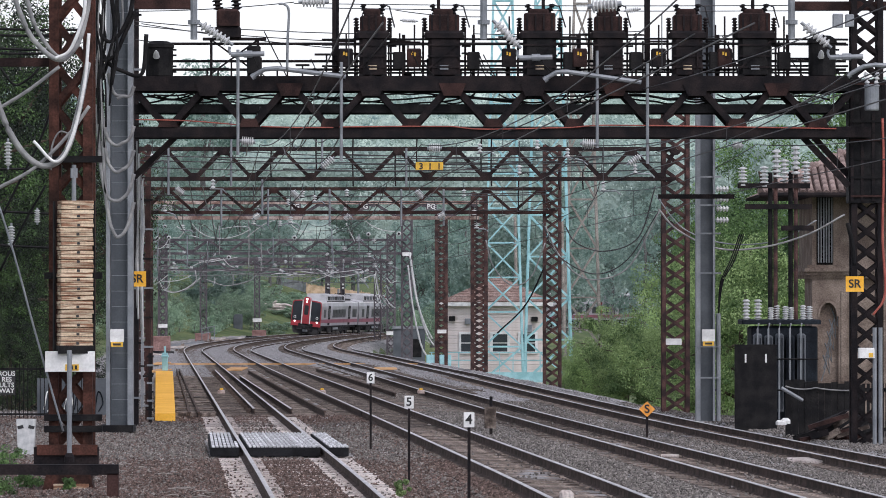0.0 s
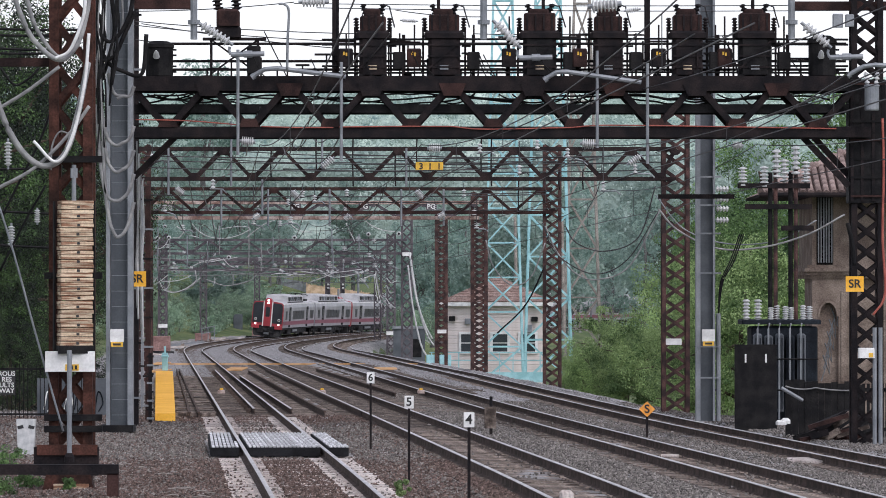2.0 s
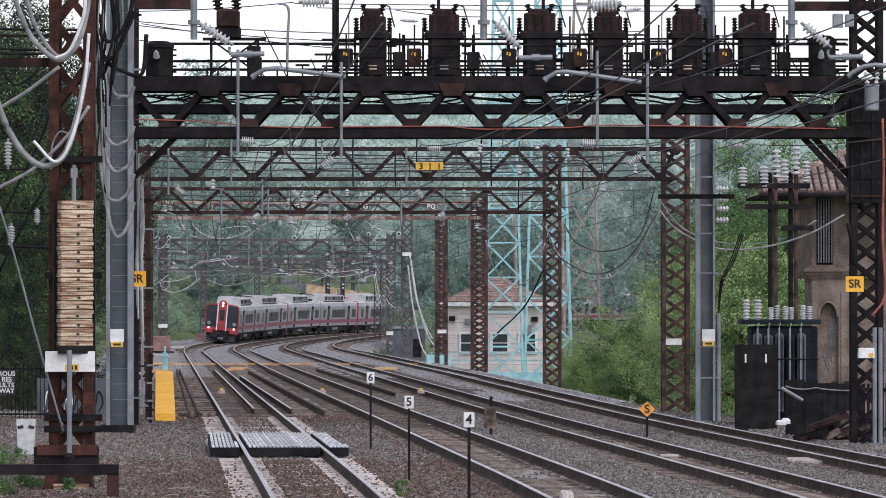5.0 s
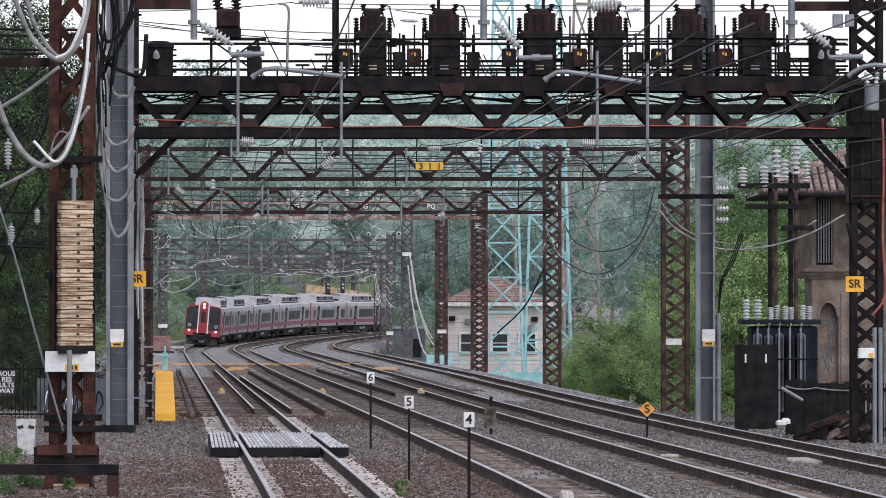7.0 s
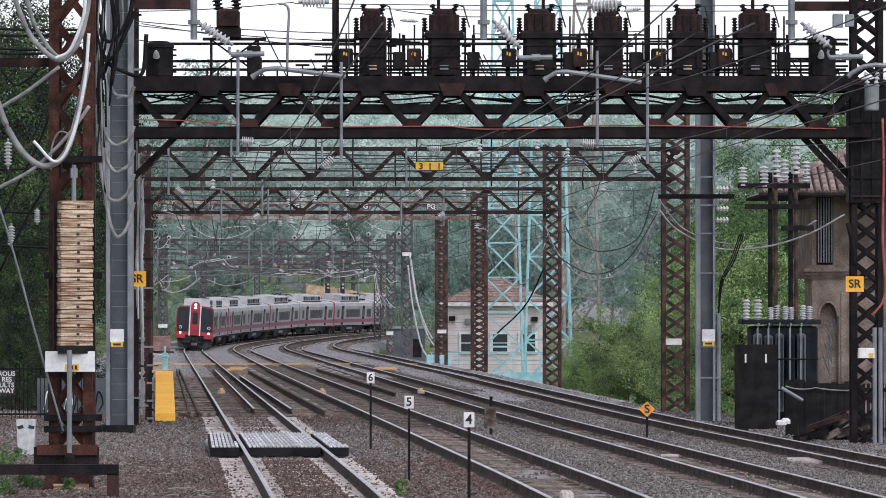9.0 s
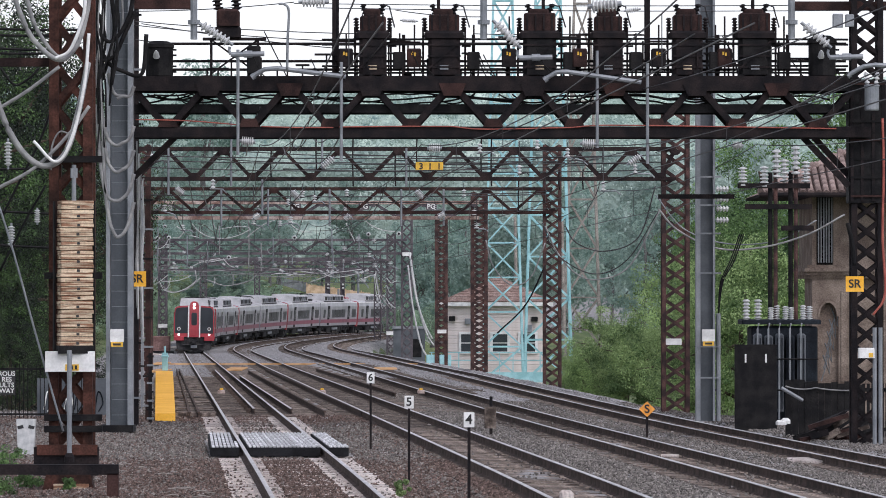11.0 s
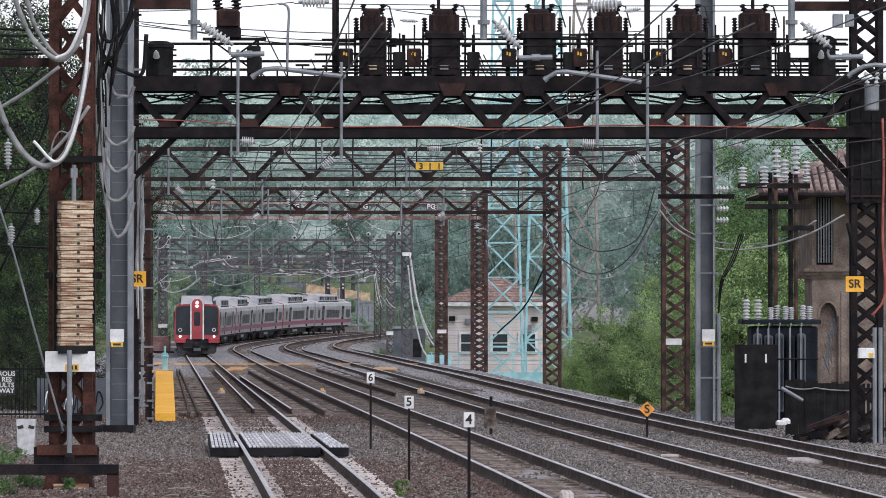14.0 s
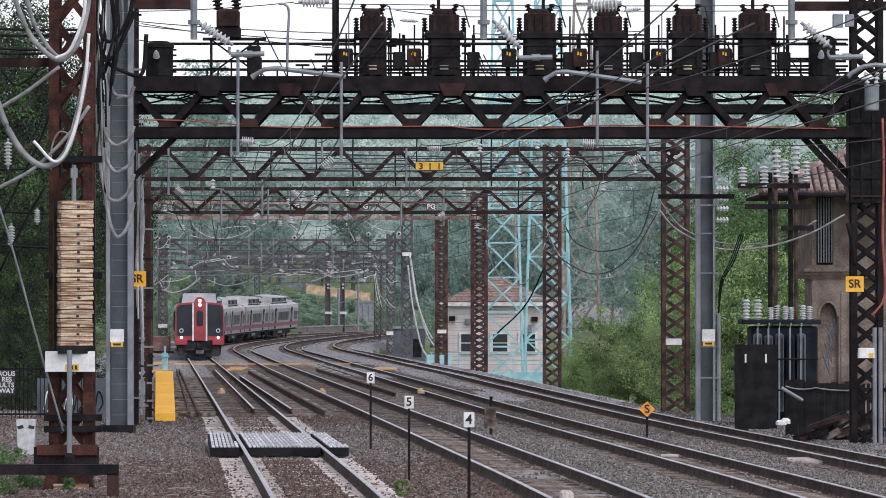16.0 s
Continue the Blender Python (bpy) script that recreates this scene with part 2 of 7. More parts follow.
SOIL = mat("scrubby_ground", (0.075, 0.11, 0.045), (0.14, 0.165, 0.075), 0.3, 0.95, 0.0, 0.5, 4, 0.05)
LAMP_WHITE = glow("headlight", (1.0, 0.88, 0.82), 2.2)


# ---- mesh tools ----
class Build:
    """Collects rounded or sharp solids into one mesh."""

    def __init__(self):
        self.v, self.f = [], []

    def add(self, vs, fs):
        k = len(self.v)
        self.v.extend(tuple(p) for p in vs)
        self.f.extend(tuple(i + k for i in q) for q in fs)
        return self

    def box(self, x0, x1, y0, y1, z0, z1, bev=0.0):
        if not bev:
            vs = [(x, y, z) for z in (z0, z1) for y in (y0, y1) for x in (x0, x1)]
            return self.add(vs, [(0, 2, 3, 1), (4, 5, 7, 6), (0, 1, 5, 4), (2, 6, 7, 3), (0, 4, 6, 2), (1, 3, 7, 5)])
        # bevelled in plan and at the top
        def ring(b, z):
            return [(x0 + b, y0, z), (x1 - b, y0, z), (x1, y0 + b, z), (x1, y1 - b, z), (x1 - b, y1, z), (x0 + b, y1, z), (x0, y1 - b, z), (x0, y0 + b, z)]
        top = [(min(max(x, x0 + bev), x1 - bev), min(max(y, y0 + bev), y1 - bev), z1) for x, y, _ in ring(bev, z1)]
        vs = ring(bev, z0) + ring(bev, z1 - bev) + top
        fs = [tuple(range(7, -1, -1)), tuple(range(16, 24))]
        fs += [(k * 8 + i, k * 8 + (i + 1) % 8, k * 8 + 8 + (i + 1) % 8, k * 8 + 8 + i) for k in (0, 1) for i in range(8)]
        return self.add(vs, fs)

    def beam(self, p, q, w, h=None, up=(0, 0, 1)):
        """A rectangular bar from p to q, w wide and h deep along up."""
        p, q = Vector(p), Vector(q)
        h = w if h is None else h
        d = (q - p).normalized()
        u = Vector(up)
        if abs(d.dot(u)) > 0.98:
            u = Vector((0, 1, 0))
        s = d.cross(u).normalized()
        t = s.cross(d).normalized()
        vs = [c + s * a * w / 2 + t * b * h / 2 for c in (p, q) for a, b in ((-1, -1), (1, -1), (1, 1), (-1, 1))]
        return self.add(vs, [(0, 1, 2, 3), (7, 6, 5, 4), (0, 4, 5, 1), (1, 5, 6, 2), (2, 6, 7, 3), (3, 7, 4, 0)])

    def tube(self, pts, r, n=6):
        pts = [Vector(p) for p in pts]
        k = len(self.v)
        for i, p in enumerate(pts):
            d = (pts[min(i + 1, len(pts) - 1)] - pts[max(i - 1, 0)]).normalized()
            s = d.cross(Vector((0, 0, 1)) if abs(d.z) < 0.9 else Vector((0, 1, 0))).normalized()
            t = s.cross(d)
            rr = r[i] if isinstance(r, (list, tuple)) else r
            self.v.extend(tuple(p + (s * math.cos(a) + t * math.sin(a)) * rr) for a in (2 * math.pi * j / n for j in range(n)))
        for i in range(len(pts) - 1):
            self.f.extend((k + i * n + j, k + i * n + (j + 1) % n, k + (i + 1) * n + (j + 1) % n, k + (i + 1) * n + j) for j in range(n))
        self.f.append(tuple(k + j for j in range(n - 1, -1, -1)))
        self.f.append(tuple(k + (len(pts) - 1) * n + j for j in range(n)))
        return self

    def lathe(self, p, q, prof, n=10):
        """Rings of radius r at shares of the way from p to q: prof = [(share, r), ...]."""
        p, q = Vector(p), Vector(q)
        d = (q - p).normalized()
        s = d.cross(Vector((0, 0, 1)) if abs(d.z) < 0.9 else Vector((0, 1, 0))).normalized()
        t = s.cross(d)
        k = len(self.v)
        for u, r in prof:
            c = p.lerp(q, u)
            self.v.extend(tuple(c + (s * math.cos(a) + t * math.sin(a)) * r) for a in (2 * math.pi * j / n for j in range(n)))
        for i in range(len(prof) - 1):
            self.f.extend((k + i * n + j, k + i * n + (j + 1) % n, k + (i + 1) * n + (j + 1) % n, k + (i + 1) * n + j) for j in range(n))
        self.f.append(tuple(k + j for j in range(n - 1, -1, -1)))
        self.f.append(tuple(k + (len(prof) - 1) * n + j for j in range(n)))
        return self

    def prism(self, poly, axis, a, b):
        """A polygon of (u, v) swept from a to b along axis 'x' (u=y, v=z), 'y' (u=x, v=z) or 'z' (u=x, v=y)."""
        def at(u, v, w):
            return {"x": (w, u, v), "y": (u, w, v), "z": (u, v, w)}[axis]
        n = len(poly)
        vs = [at(u, v, a) for u, v in poly] + [at(u, v, b) for u, v in poly]
        return self.add(vs, [tuple(range(n)), tuple(range(2 * n - 1, n - 1, -1))] + [(i, i + n, (i + 1) % n + n, (i + 1) % n) for i in range(n)])

    def mesh(self, name, material, smooth=False):
        me = bpy.data.meshes.new(name)
        me.from_pydata(self.v, [], self.f)
        me.materials.append(material)
        bm = bmesh.new()
        bm.from_mesh(me)
        bmesh.ops.recalc_face_normals(bm, faces=bm.faces)
        bm.to_mesh(me)
        bm.free()
        if smooth:
            me.polygons.foreach_set("use_smooth", [True] * len(me.polygons))
        return me


def part(name, b, material, parent, label="", smooth=False, kind=""):
    """One mesh object under a thing or under a part. b: a Build or a mesh made before."""
    me = b.mesh(name, material, smooth) if isinstance(b, Build) else b
    ob = new(name, me)
    ob.parent = parent
    return tagged(ob, label, "", "", kind)


def thing(name, label, category, group="", kind="", at=(0, 0, 0), b=None, material=None, smooth=False):
    """A top-level thing: an Empty at its base, or one plain mesh."""
    ob = new(name, b.mesh(name, material, smooth) if b else None)
    ob.location = at
    return tagged(ob, label, category, group, kind)


def insulator_profile(n, r0, r1):
    prof = [(0, r0)]
    for i in range(n):
        a, w = (i + 0.15) / n, 0.7 / n
        prof += [(a, r0), (a + w * 0.3, r1), (a + w * 0.7, r1 * 0.96), (a + w, r0)]
    return prof + [(1, r0)]


def sag(p, q, drop, n=14):
    p, q = Vector(p), Vector(q)
    return [p.lerp(q, i / n) - Vector((0, 0, drop * 4 * (i / n) * (1 - i / n))) for i in range(n + 1)]


def spline(pts, n=8):
    """A smooth line through a few points."""
    p = [Vector(q) for q in pts]
    p = [p[0] * 2 - p[1]] + p + [p[-1] * 2 - p[-2]]
    out = []
    for i in range(1, len(p) - 2):
        for k in range(n):
            t = k / n
            out.append(0.5 * ((2 * p[i]) + (p[i + 1] - p[i - 1]) * t + (2 * p[i - 1] - 5 * p[i] + 4 * p[i + 1] - p[i + 2]) * t * t + (3 * p[i] - p[i - 1] - 3 * p[i + 1] + p[i + 2]) * t ** 3))
    return out + [p[-2]]


def text_part(words, size, place, parent, material=None, name="lettering", rz=0.0):
    """Flat letters facing the camera's side (-y), centred at place, in the parent's space."""
    cu = bpy.data.curves.new(name, "FONT")
    cu.body, cu.size, cu.align_x, cu.align_y, cu.extrude, cu.offset = words, size, "CENTER", "CENTER", 0.004, size * 0.02
    tmp = bpy.data.objects.new(name, cu)
    me = bpy.data.meshes.new_from_object(tmp)
    bpy.data.objects.remove(tmp)
    me.materials.clear()
    me.materials.append(material or INK)
    ob = new(name, me)
    ob.parent = parent
    ob.matrix_basis = pose(*place, 90, 0, rz)
    return ob


# ---- the lie of the land ----
def smooth(a, b, v):
    v = min(max((v - a) / (b - a), 0), 1)
    return v * v * (3 - 2 * v)


HEADING, BEND_Y, RADIUS, EASE = -0.0545, 400.2, 484.0, 60.0


def grade(y):
    """Height of the rail heads: level by the platform, falling gently into the bend and rising a little beyond."""
    if y < 60:
        return 0.04
    if y < 84:
        return 0.04 - 0.0061 * (y - 60) ** 2 / 48
    if y < 389:
        return -0.033 - 0.0061 * (y - 84)
    k = min(y - 389, 140)
    return -1.894 - 0.0061 * k + 0.00005 * k * k


def cross(u, y):
    """Fall of the ground towards the outer tracks, u metres right of the near track."""
    return smooth(3, 12, u) * (0.15 * smooth(200, 340, y) - 0.3 * (1 - smooth(120, 260, y)))


def bend_table():
    """x, y and heading at each metre of the bend, which tightens over its first EASE metres."""
    x, y, rows = -1.54 + HEADING * (BEND_Y - 69), BEND_Y, []
    for i in range(341):
        a = i + 0.5
        h = math.atan(HEADING) + (a * a / (2 * EASE) if a < EASE else a - EASE / 2) / RADIUS
        rows.append((x, y, math.atan(HEADING) + (i * i / (2 * EASE) if i < EASE else i - EASE / 2) / RADIUS))
        x, y = x + math.sin(h), y + math.cos(h)
    return rows


BEND = bend_table()


def line_at(a, u=0.0):
    """Plan of the tracks: a metres past the start of the bend, u metres right of the near track. Gives x, y and the heading."""
    if a <= 0:
        h = math.atan(HEADING)
        x, y = BEND[0][0] + math.sin(h) * a, BEND_Y + math.cos(h) * a
    else:
        i = min(int(a), len(BEND) - 2)
        f = a - i
        x, y, h = (p + (q - p) * f for p, q in zip(BEND[i], BEND[i + 1]))
    return x + u * math.cos(h), y - u * math.sin(h), h


def lean(a):
    """Roll of the canted tracks in the bend, in radians, down towards its inner side."""
    return 0.09 * smooth(-8, 75, a)


def apart(u, a):
    """Place of a track across the line: the tracks draw a little further apart in the bend."""
    return u * (1 + 0.085 * smooth(-140, 20, a))


BEND_XS, BEND_YS, BEND_HS = (np.array(c) for c in zip(*BEND))


def track_x(y, u=0.0):
    """x of a track at the depth y."""
    if y <= BEND_Y:
        return -1.54 + HEADING * (y - 69) + u
    return float(np.interp(y, BEND_YS, BEND_XS)) + u / math.cos(float(np.interp(y, BEND_YS, BEND_HS)))


def bank_x(y):
    """Foot of the wooded bank outside the bend, which swings wider than the tracks."""
    if y <= 407:
        return track_x(y)
    s = min((y - 407.0) / 725.0 + math.sin(math.atan(HEADING)), 0.95)
    return -19.96 + 725.0 * (math.cos(math.atan(HEADING)) - math.sqrt(1 - s * s))


CANT = {0.0: 0.0, 3.8: 0.06, 7.8: 0.08, 11.7: 0.10}  # fall across each track, by its place u


def land(x, y):
    """Height of the ground: ballast bed, banks and the wooded slope."""
    u = x - track_x(min(y, 640))
    z = grade(y) + cross(u, y) - 0.21
    c = min(CANT, key=lambda q: abs(u - q))
    bed = abs(u - c)
    if bed < 1.8 and y < 640:  # stone cribs nearly level with the tops of the ties
        crib = grade(y) + cross(c, y) - 0.199 - CANT[c] / 2 - (u - c) * (CANT[c] / 1.5) + 0.034 * noise.noise(Vector((x * 0.9, y * 0.25, 7)))
        z += (crib - (0.05 if c == 0 else 0.0) - z) * (1 - smooth(1.35, 1.75, bed))
    z += 0.05 * noise.noise(Vector((x * 0.5, y * 0.15, 0))) * smooth(1.2, 1.9, bed)
    left = max(bank_x(min(y, 640)) - x - 5.5, 0)
    z += 6.5 * smooth(0, 26, left) * smooth(330, 470, y) + 0.5 * smooth(0, 12, left) * (1 - smooth(330, 470, y))
    right = max(u - 13.4, 0)
    z -= 3.0 * smooth(0, 5, right) * smooth(150, 178, y) * (1 - smooth(520, 640, y))
    z += 4 * smooth(640, 1000, y)
    return z


# ---- ground: one sheet to the horizon ----
def make_ground():
    xs = [-1500, -700, -350, -200, -130, -90, -66, -52] + [-42 + 0.5 * i for i in range(146)] + [34, 42, 55, 75, 110, 180, 350, 700, 1500]
    ys = [-120, -60, -20, 10, 30, 45, 55] + [62 + 1.5 * i for i in range(60)] + [152 + 5 * i for i in range(100)] + [665, 690, 720, 760, 820, 900, 1000, 1200, 1600, 2400]
    vs = [(x, y, land(x, y)) for y in ys for x in xs]
    n = len(xs)
    fs = [(j * n + i, j * n + i + 1, (j + 1) * n + i + 1, (j + 1) * n + i) for j in range(len(ys) - 1) for i in range(n - 1)]
    me = bpy.data.meshes.new("ground")
    me.from_pydata(vs, [], fs)
    me.materials.append(BALLAST)
    me.materials.append(SOIL)
    for p in me.polygons:
        c = p.center
        u = c.x - track_x(min(c.y, 640))
        p.material_index = 0 if -7 < u < (17 if c.y < 160 else 15) else 1
        p.use_smooth = True
    return tagged(new("ground", me), "grey-brown stone ballast bed with scrubby banks beyond", "ground", kind="structure")


ground = make_ground()

# ---- four tracks ----
RAIL = [(-0.068, 0), (0.068, 0), (0.068, 0.012), (0.012, 0.032), (0.010, 0.125), (0.036, 0.138), (0.036, 0.16), (0.026, 0.171), (-0.026, 0.171), (-0.036, 0.16), (-0.036, 0.138), (-0.010, 0.125), (-0.012, 0.032), (-0.068, 0.012)]


def sweep_rail(u, side, a0, a1, step=6.0):
    b, k, cnt = Build(), len(RAIL), int((a1 - a0) / step) + 1
    for i in range(cnt + 1):
        a = a0 + (a1 - a0) * i / cnt
        x, y, h = line_at(a, apart(u, a) + side * 0.7525)
        z = grade(y) + cross(u, y) - 0.171 - (CANT[u] if side > 0 else 0) - side * 0.7525 * math.tan(lean(a))
        b.v.extend((x + p * math.cos(h), y - p * math.sin(h), z + q) for p, q in RAIL)
    b.f = [(i * k + j, i * k + (j + 1) % k, (i + 1) * k + (j + 1) % k, (i + 1) * k + j) for i in range(cnt) for j in range(k)]
    me = b.mesh("rail", RAILSIDE)
    me.materials.append(RAILTOP)
    for p in me.polygons:
        if p.index % k in (6, 7, 8):
            p.material_index = 1
    return me


def make_track(u, label, mat_tie, pitch, near_y, far_tie=None):
    tr = thing("railway_track", label, "railway track", "parallel tracks", "structure")
    for side in (-1, 1):
        part("rail", sweep_rail(u, side, -355, 330), RAILSIDE, tr)
    b = Build().box(-1.3, 1.3, -0.115, 0.115, -0.14, 0.0)
    for s in (-0.75, 0.75):
        b.box(s - 0.13, s + 0.13, -0.10, 0.10, 0.0, 0.018)
    tie_mesh = b.mesh("tie", mat_tie)
    rest = Build()
    rng = random.Random(int(u * 10) + 3)
    a = -347.0
    while a < 300:
        x, y, h = line_at(a, apart(u, a))
        z = grade(y) + cross(u, y) - 0.176 - CANT[u] / 2
        tilt = CANT[u] / 1.5 + math.tan(lean(a))
        if y < near_y:
            ob = part("tie", tie_mesh, mat_tie, tr)
            ob.matrix_basis = Matrix.Translation((x + rng.uniform(-0.05, 0.05), y, z - rng.uniform(0, 0.012))) @ Euler((0, tilt, -h + rng.uniform(-0.012, 0.012))).to_matrix().to_4x4()
        else:
            c, s = math.cos(h), math.sin(h)
            rest.add([(x + p * c + q * s, y - p * s + q * c, z + w - p * tilt) for w in (-0.14, 0) for q in (-0.115, 0.115) for p in (-1.3, 1.3)],
                     [(4, 5, 7, 6), (0, 1, 5, 4), (2, 6, 7, 3), (0, 4, 6, 2), (1, 3, 7, 5)])
        a += pitch * (1 if y < 200 else 1.15)
    part("far_ties", rest, far_tie or mat_tie, tr, kind="stuff")
    return tr


make_track(0.0, "near track of worn rails on concrete ties in ballast", CONC, 0.61, 137, TIE)
make_track(3.8, "track of polished rails on weathered timber ties", TIE, 0.55, 124)
make_track(7.8, "track of polished rails on weathered timber ties, canted", TIE, 0.55, 130)
make_track(11.7, "outermost track of polished rails beside the bank", TIE, 0.55, 140)


# ---- catenary gantries ----
def lattice_column(parent, x, y, z0, z1, w, dep, m, name="column", lace=None, bar=0.11, foot=False):
    """Four angle legs with crossed lacing on every side."""
    col = new(name)
    col.parent = parent
    for sx in (-1, 1):
        for sy in (-1, 1):
            part("leg", Build().box(x + sx * w / 2 - bar / 2, x + sx * w / 2 + bar / 2, y + sy * dep / 2 - bar / 2, y + sy * dep / 2 + bar / 2, z0, z1), m, col)
    lace = lace or w * 0.95
    n = max(int((z1 - z0) / lace), 1)
    st = (z1 - z0) / n
    kit = []
    for sy in (-1, 1):
        yy = sy * dep / 2
        kit.append(Build().beam((-w / 2, yy, 0), (w / 2, yy, st), bar * 0.7, 0.02, (0, 1, 0)))
        kit.append(Build().beam((w / 2, yy + 0.021, 0), (-w / 2, yy + 0.021, st), bar * 0.7, 0.02, (0, 1, 0)))
    for sx in (-1, 1):
        kit.append(Build().beam((sx * w / 2, -dep / 2, 0), (sx * w / 2, dep / 2, st), 0.02, bar * 0.7, (1, 0, 0)))
    for b in kit:
        me = b.mesh("lace_bar", m)
        for i in range(n):
            part("lace_bar", me, m, col).location = (x, y, z0 + i * st)
    if foot:
        part("footing", Build().box(x - w * 0.8, x + w * 0.8, y - dep * 0.8, y + dep * 0.8, z0 - 0.9, z0 + 0.25, 0.05), CONC, col, "concrete footing")
    return col


def truss(parent, x0, x1, y, zb, zt, panel, m, dep=0.9, chord=0.16, diag=0.10, start=0.0, mb=None):
    for sy in (-1, 1):
        yy = y + sy * dep / 2
        part("bottom_chord", Build().box(x0, x1, yy - chord / 2, yy + chord / 2, zb, zb + chord), mb or m, parent)
        part("top_chord", Build().box(x0, x1, yy - chord / 2, yy + chord / 2, zt - chord, zt), mb or m, parent)
        xx, up = x0 + start, True
        while xx < x1 - panel * 0.4:
            xe = min(xx + panel, x1)
            za, zc = (zb + chord / 2, zt - chord / 2) if up else (zt - chord / 2, zb + chord / 2)
            part("diagonal", Build().beam((xx, yy, za), (xe, yy, zc), diag, 0.05, (0, 1, 0)), m, parent)
            gz = zt - chord if up else zb + chord
            part("gusset", Build().prism([(xe - 0.19, gz + (0.02 if up else -0.02)), (xe + 0.19, gz + (0.02 if up else -0.02)), (xe + 0.10, gz + (-0.13 if up else 0.13)), (xe - 0.10, gz + (-0.13 if up else 0.13))], "y", yy - 0.06, yy - 0.035), m, parent)
            xx, up = xe, not up
    b = Build()
    xx, s = x0, 1
    while xx < x1 - 0.2:
        xe = min(xx + panel, x1)
        for zz in (zb + chord * 0.5, zt - chord * 0.5):
            b.beam((xx, y - s * dep / 2, zz), (xe, y + s * dep / 2, zz), 0.07, 0.05)
        xx, s = xe, -s
    part("cross_bracing", b, m, parent)


def hanger_drop(parent, x, y, z0, z1, m=None, r=0.038):
    part("drop_pole", Build().tube([(x, y, z0), (x, y, z1)], r, 8), m or GALV, parent, "grey hanging steel pole")


def strain_insulator(p, q, r=0.10, n=7, label="grey ribbed porcelain insulator on the catenary"):
    t = thing("insulator", label, "insulator", "catenary insulators", at=p)
    o = Vector((0, 0, 0))
    e = Vector(q) - Vector(p)
    part("porcelain_body", Build().lathe(o.lerp(e, 0.12), o.lerp(e, 0.88), insulator_profile(n, r * 0.5, r), 12), PORC, t, smooth=False)
    part("end_fitting", Build().tube([o, o.lerp(e, 0.13)], r * 0.32, 8), GALV, t)
    part("end_fitting", Build().tube([o.lerp(e, 0.87), e], r * 0.32, 8), GALV, t)
    return t


def catenary_gantry(y, xl, xr, zb, zt, panel, m, colw, label, left=True, right=True, zl=None, zr=None, mb=None, top=0.6, chord=0.14, diag=0.1, start=0.0, coldep=None, bar=0.11, lace=None, mc=None):
    g = thing("catenary_gantry", label, "gantry", "catenary gantries over the tracks")
    truss(g, xl, xr, y, zb, zt, panel, m, chord=chord, diag=diag, start=start, mb=mb)
    if left:
        lattice_column(g, xl, y, land(xl, y) if zl is None else zl, zt + top, colw, coldep or colw, mc or m, bar=bar, lace=lace)
    if right:
        lattice_column(g, xr, y, land(xr, y) if zr is None else zr, zt + top, colw, coldep or colw, mc or m, bar=bar, lace=lace)
    return g


gB = catenary_gantry(160, -9.742, 7.307, 6.317, 7.366, 0.916, RUST_BROWN, 0.747, "dark rusty lattice gantry with a yellow number plate", left=False, top=1.333, start=0.089, chord=0.105, diag=0.10, lace=0.5, bar=0.13, mc=RUST_MID)
gC = catenary_gantry(215, -12.757, 4.611, 6.099, 7.222, 1.123, RUST_RED, 0.645, "rusty lattice gantry carrying catenary over four tracks", top=1.792, chord=0.125, diag=0.11, bar=0.14, lace=0.44, mc=RUST_MID)
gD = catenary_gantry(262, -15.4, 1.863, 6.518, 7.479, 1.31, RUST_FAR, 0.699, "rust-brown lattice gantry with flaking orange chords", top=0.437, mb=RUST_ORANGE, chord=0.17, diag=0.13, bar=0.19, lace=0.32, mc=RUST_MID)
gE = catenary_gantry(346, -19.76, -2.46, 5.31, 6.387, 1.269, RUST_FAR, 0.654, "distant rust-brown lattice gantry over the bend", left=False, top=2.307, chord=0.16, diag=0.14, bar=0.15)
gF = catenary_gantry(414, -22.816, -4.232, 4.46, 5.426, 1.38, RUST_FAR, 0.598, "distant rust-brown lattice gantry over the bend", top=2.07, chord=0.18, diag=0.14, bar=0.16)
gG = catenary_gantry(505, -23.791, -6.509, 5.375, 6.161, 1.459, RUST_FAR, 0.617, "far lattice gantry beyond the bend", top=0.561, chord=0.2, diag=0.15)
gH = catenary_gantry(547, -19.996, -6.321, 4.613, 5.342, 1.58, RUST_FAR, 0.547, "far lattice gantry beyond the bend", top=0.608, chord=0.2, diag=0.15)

# the dark post between house and gantries
post = thing("steel_post", "dark brown riveted steel post beside the house", "post")
lattice_column(post, -0.1, 300, -1.817, 7.35, 0.567, 0.5, RUST_MID, "shaft", lace=0.32, bar=0.2)

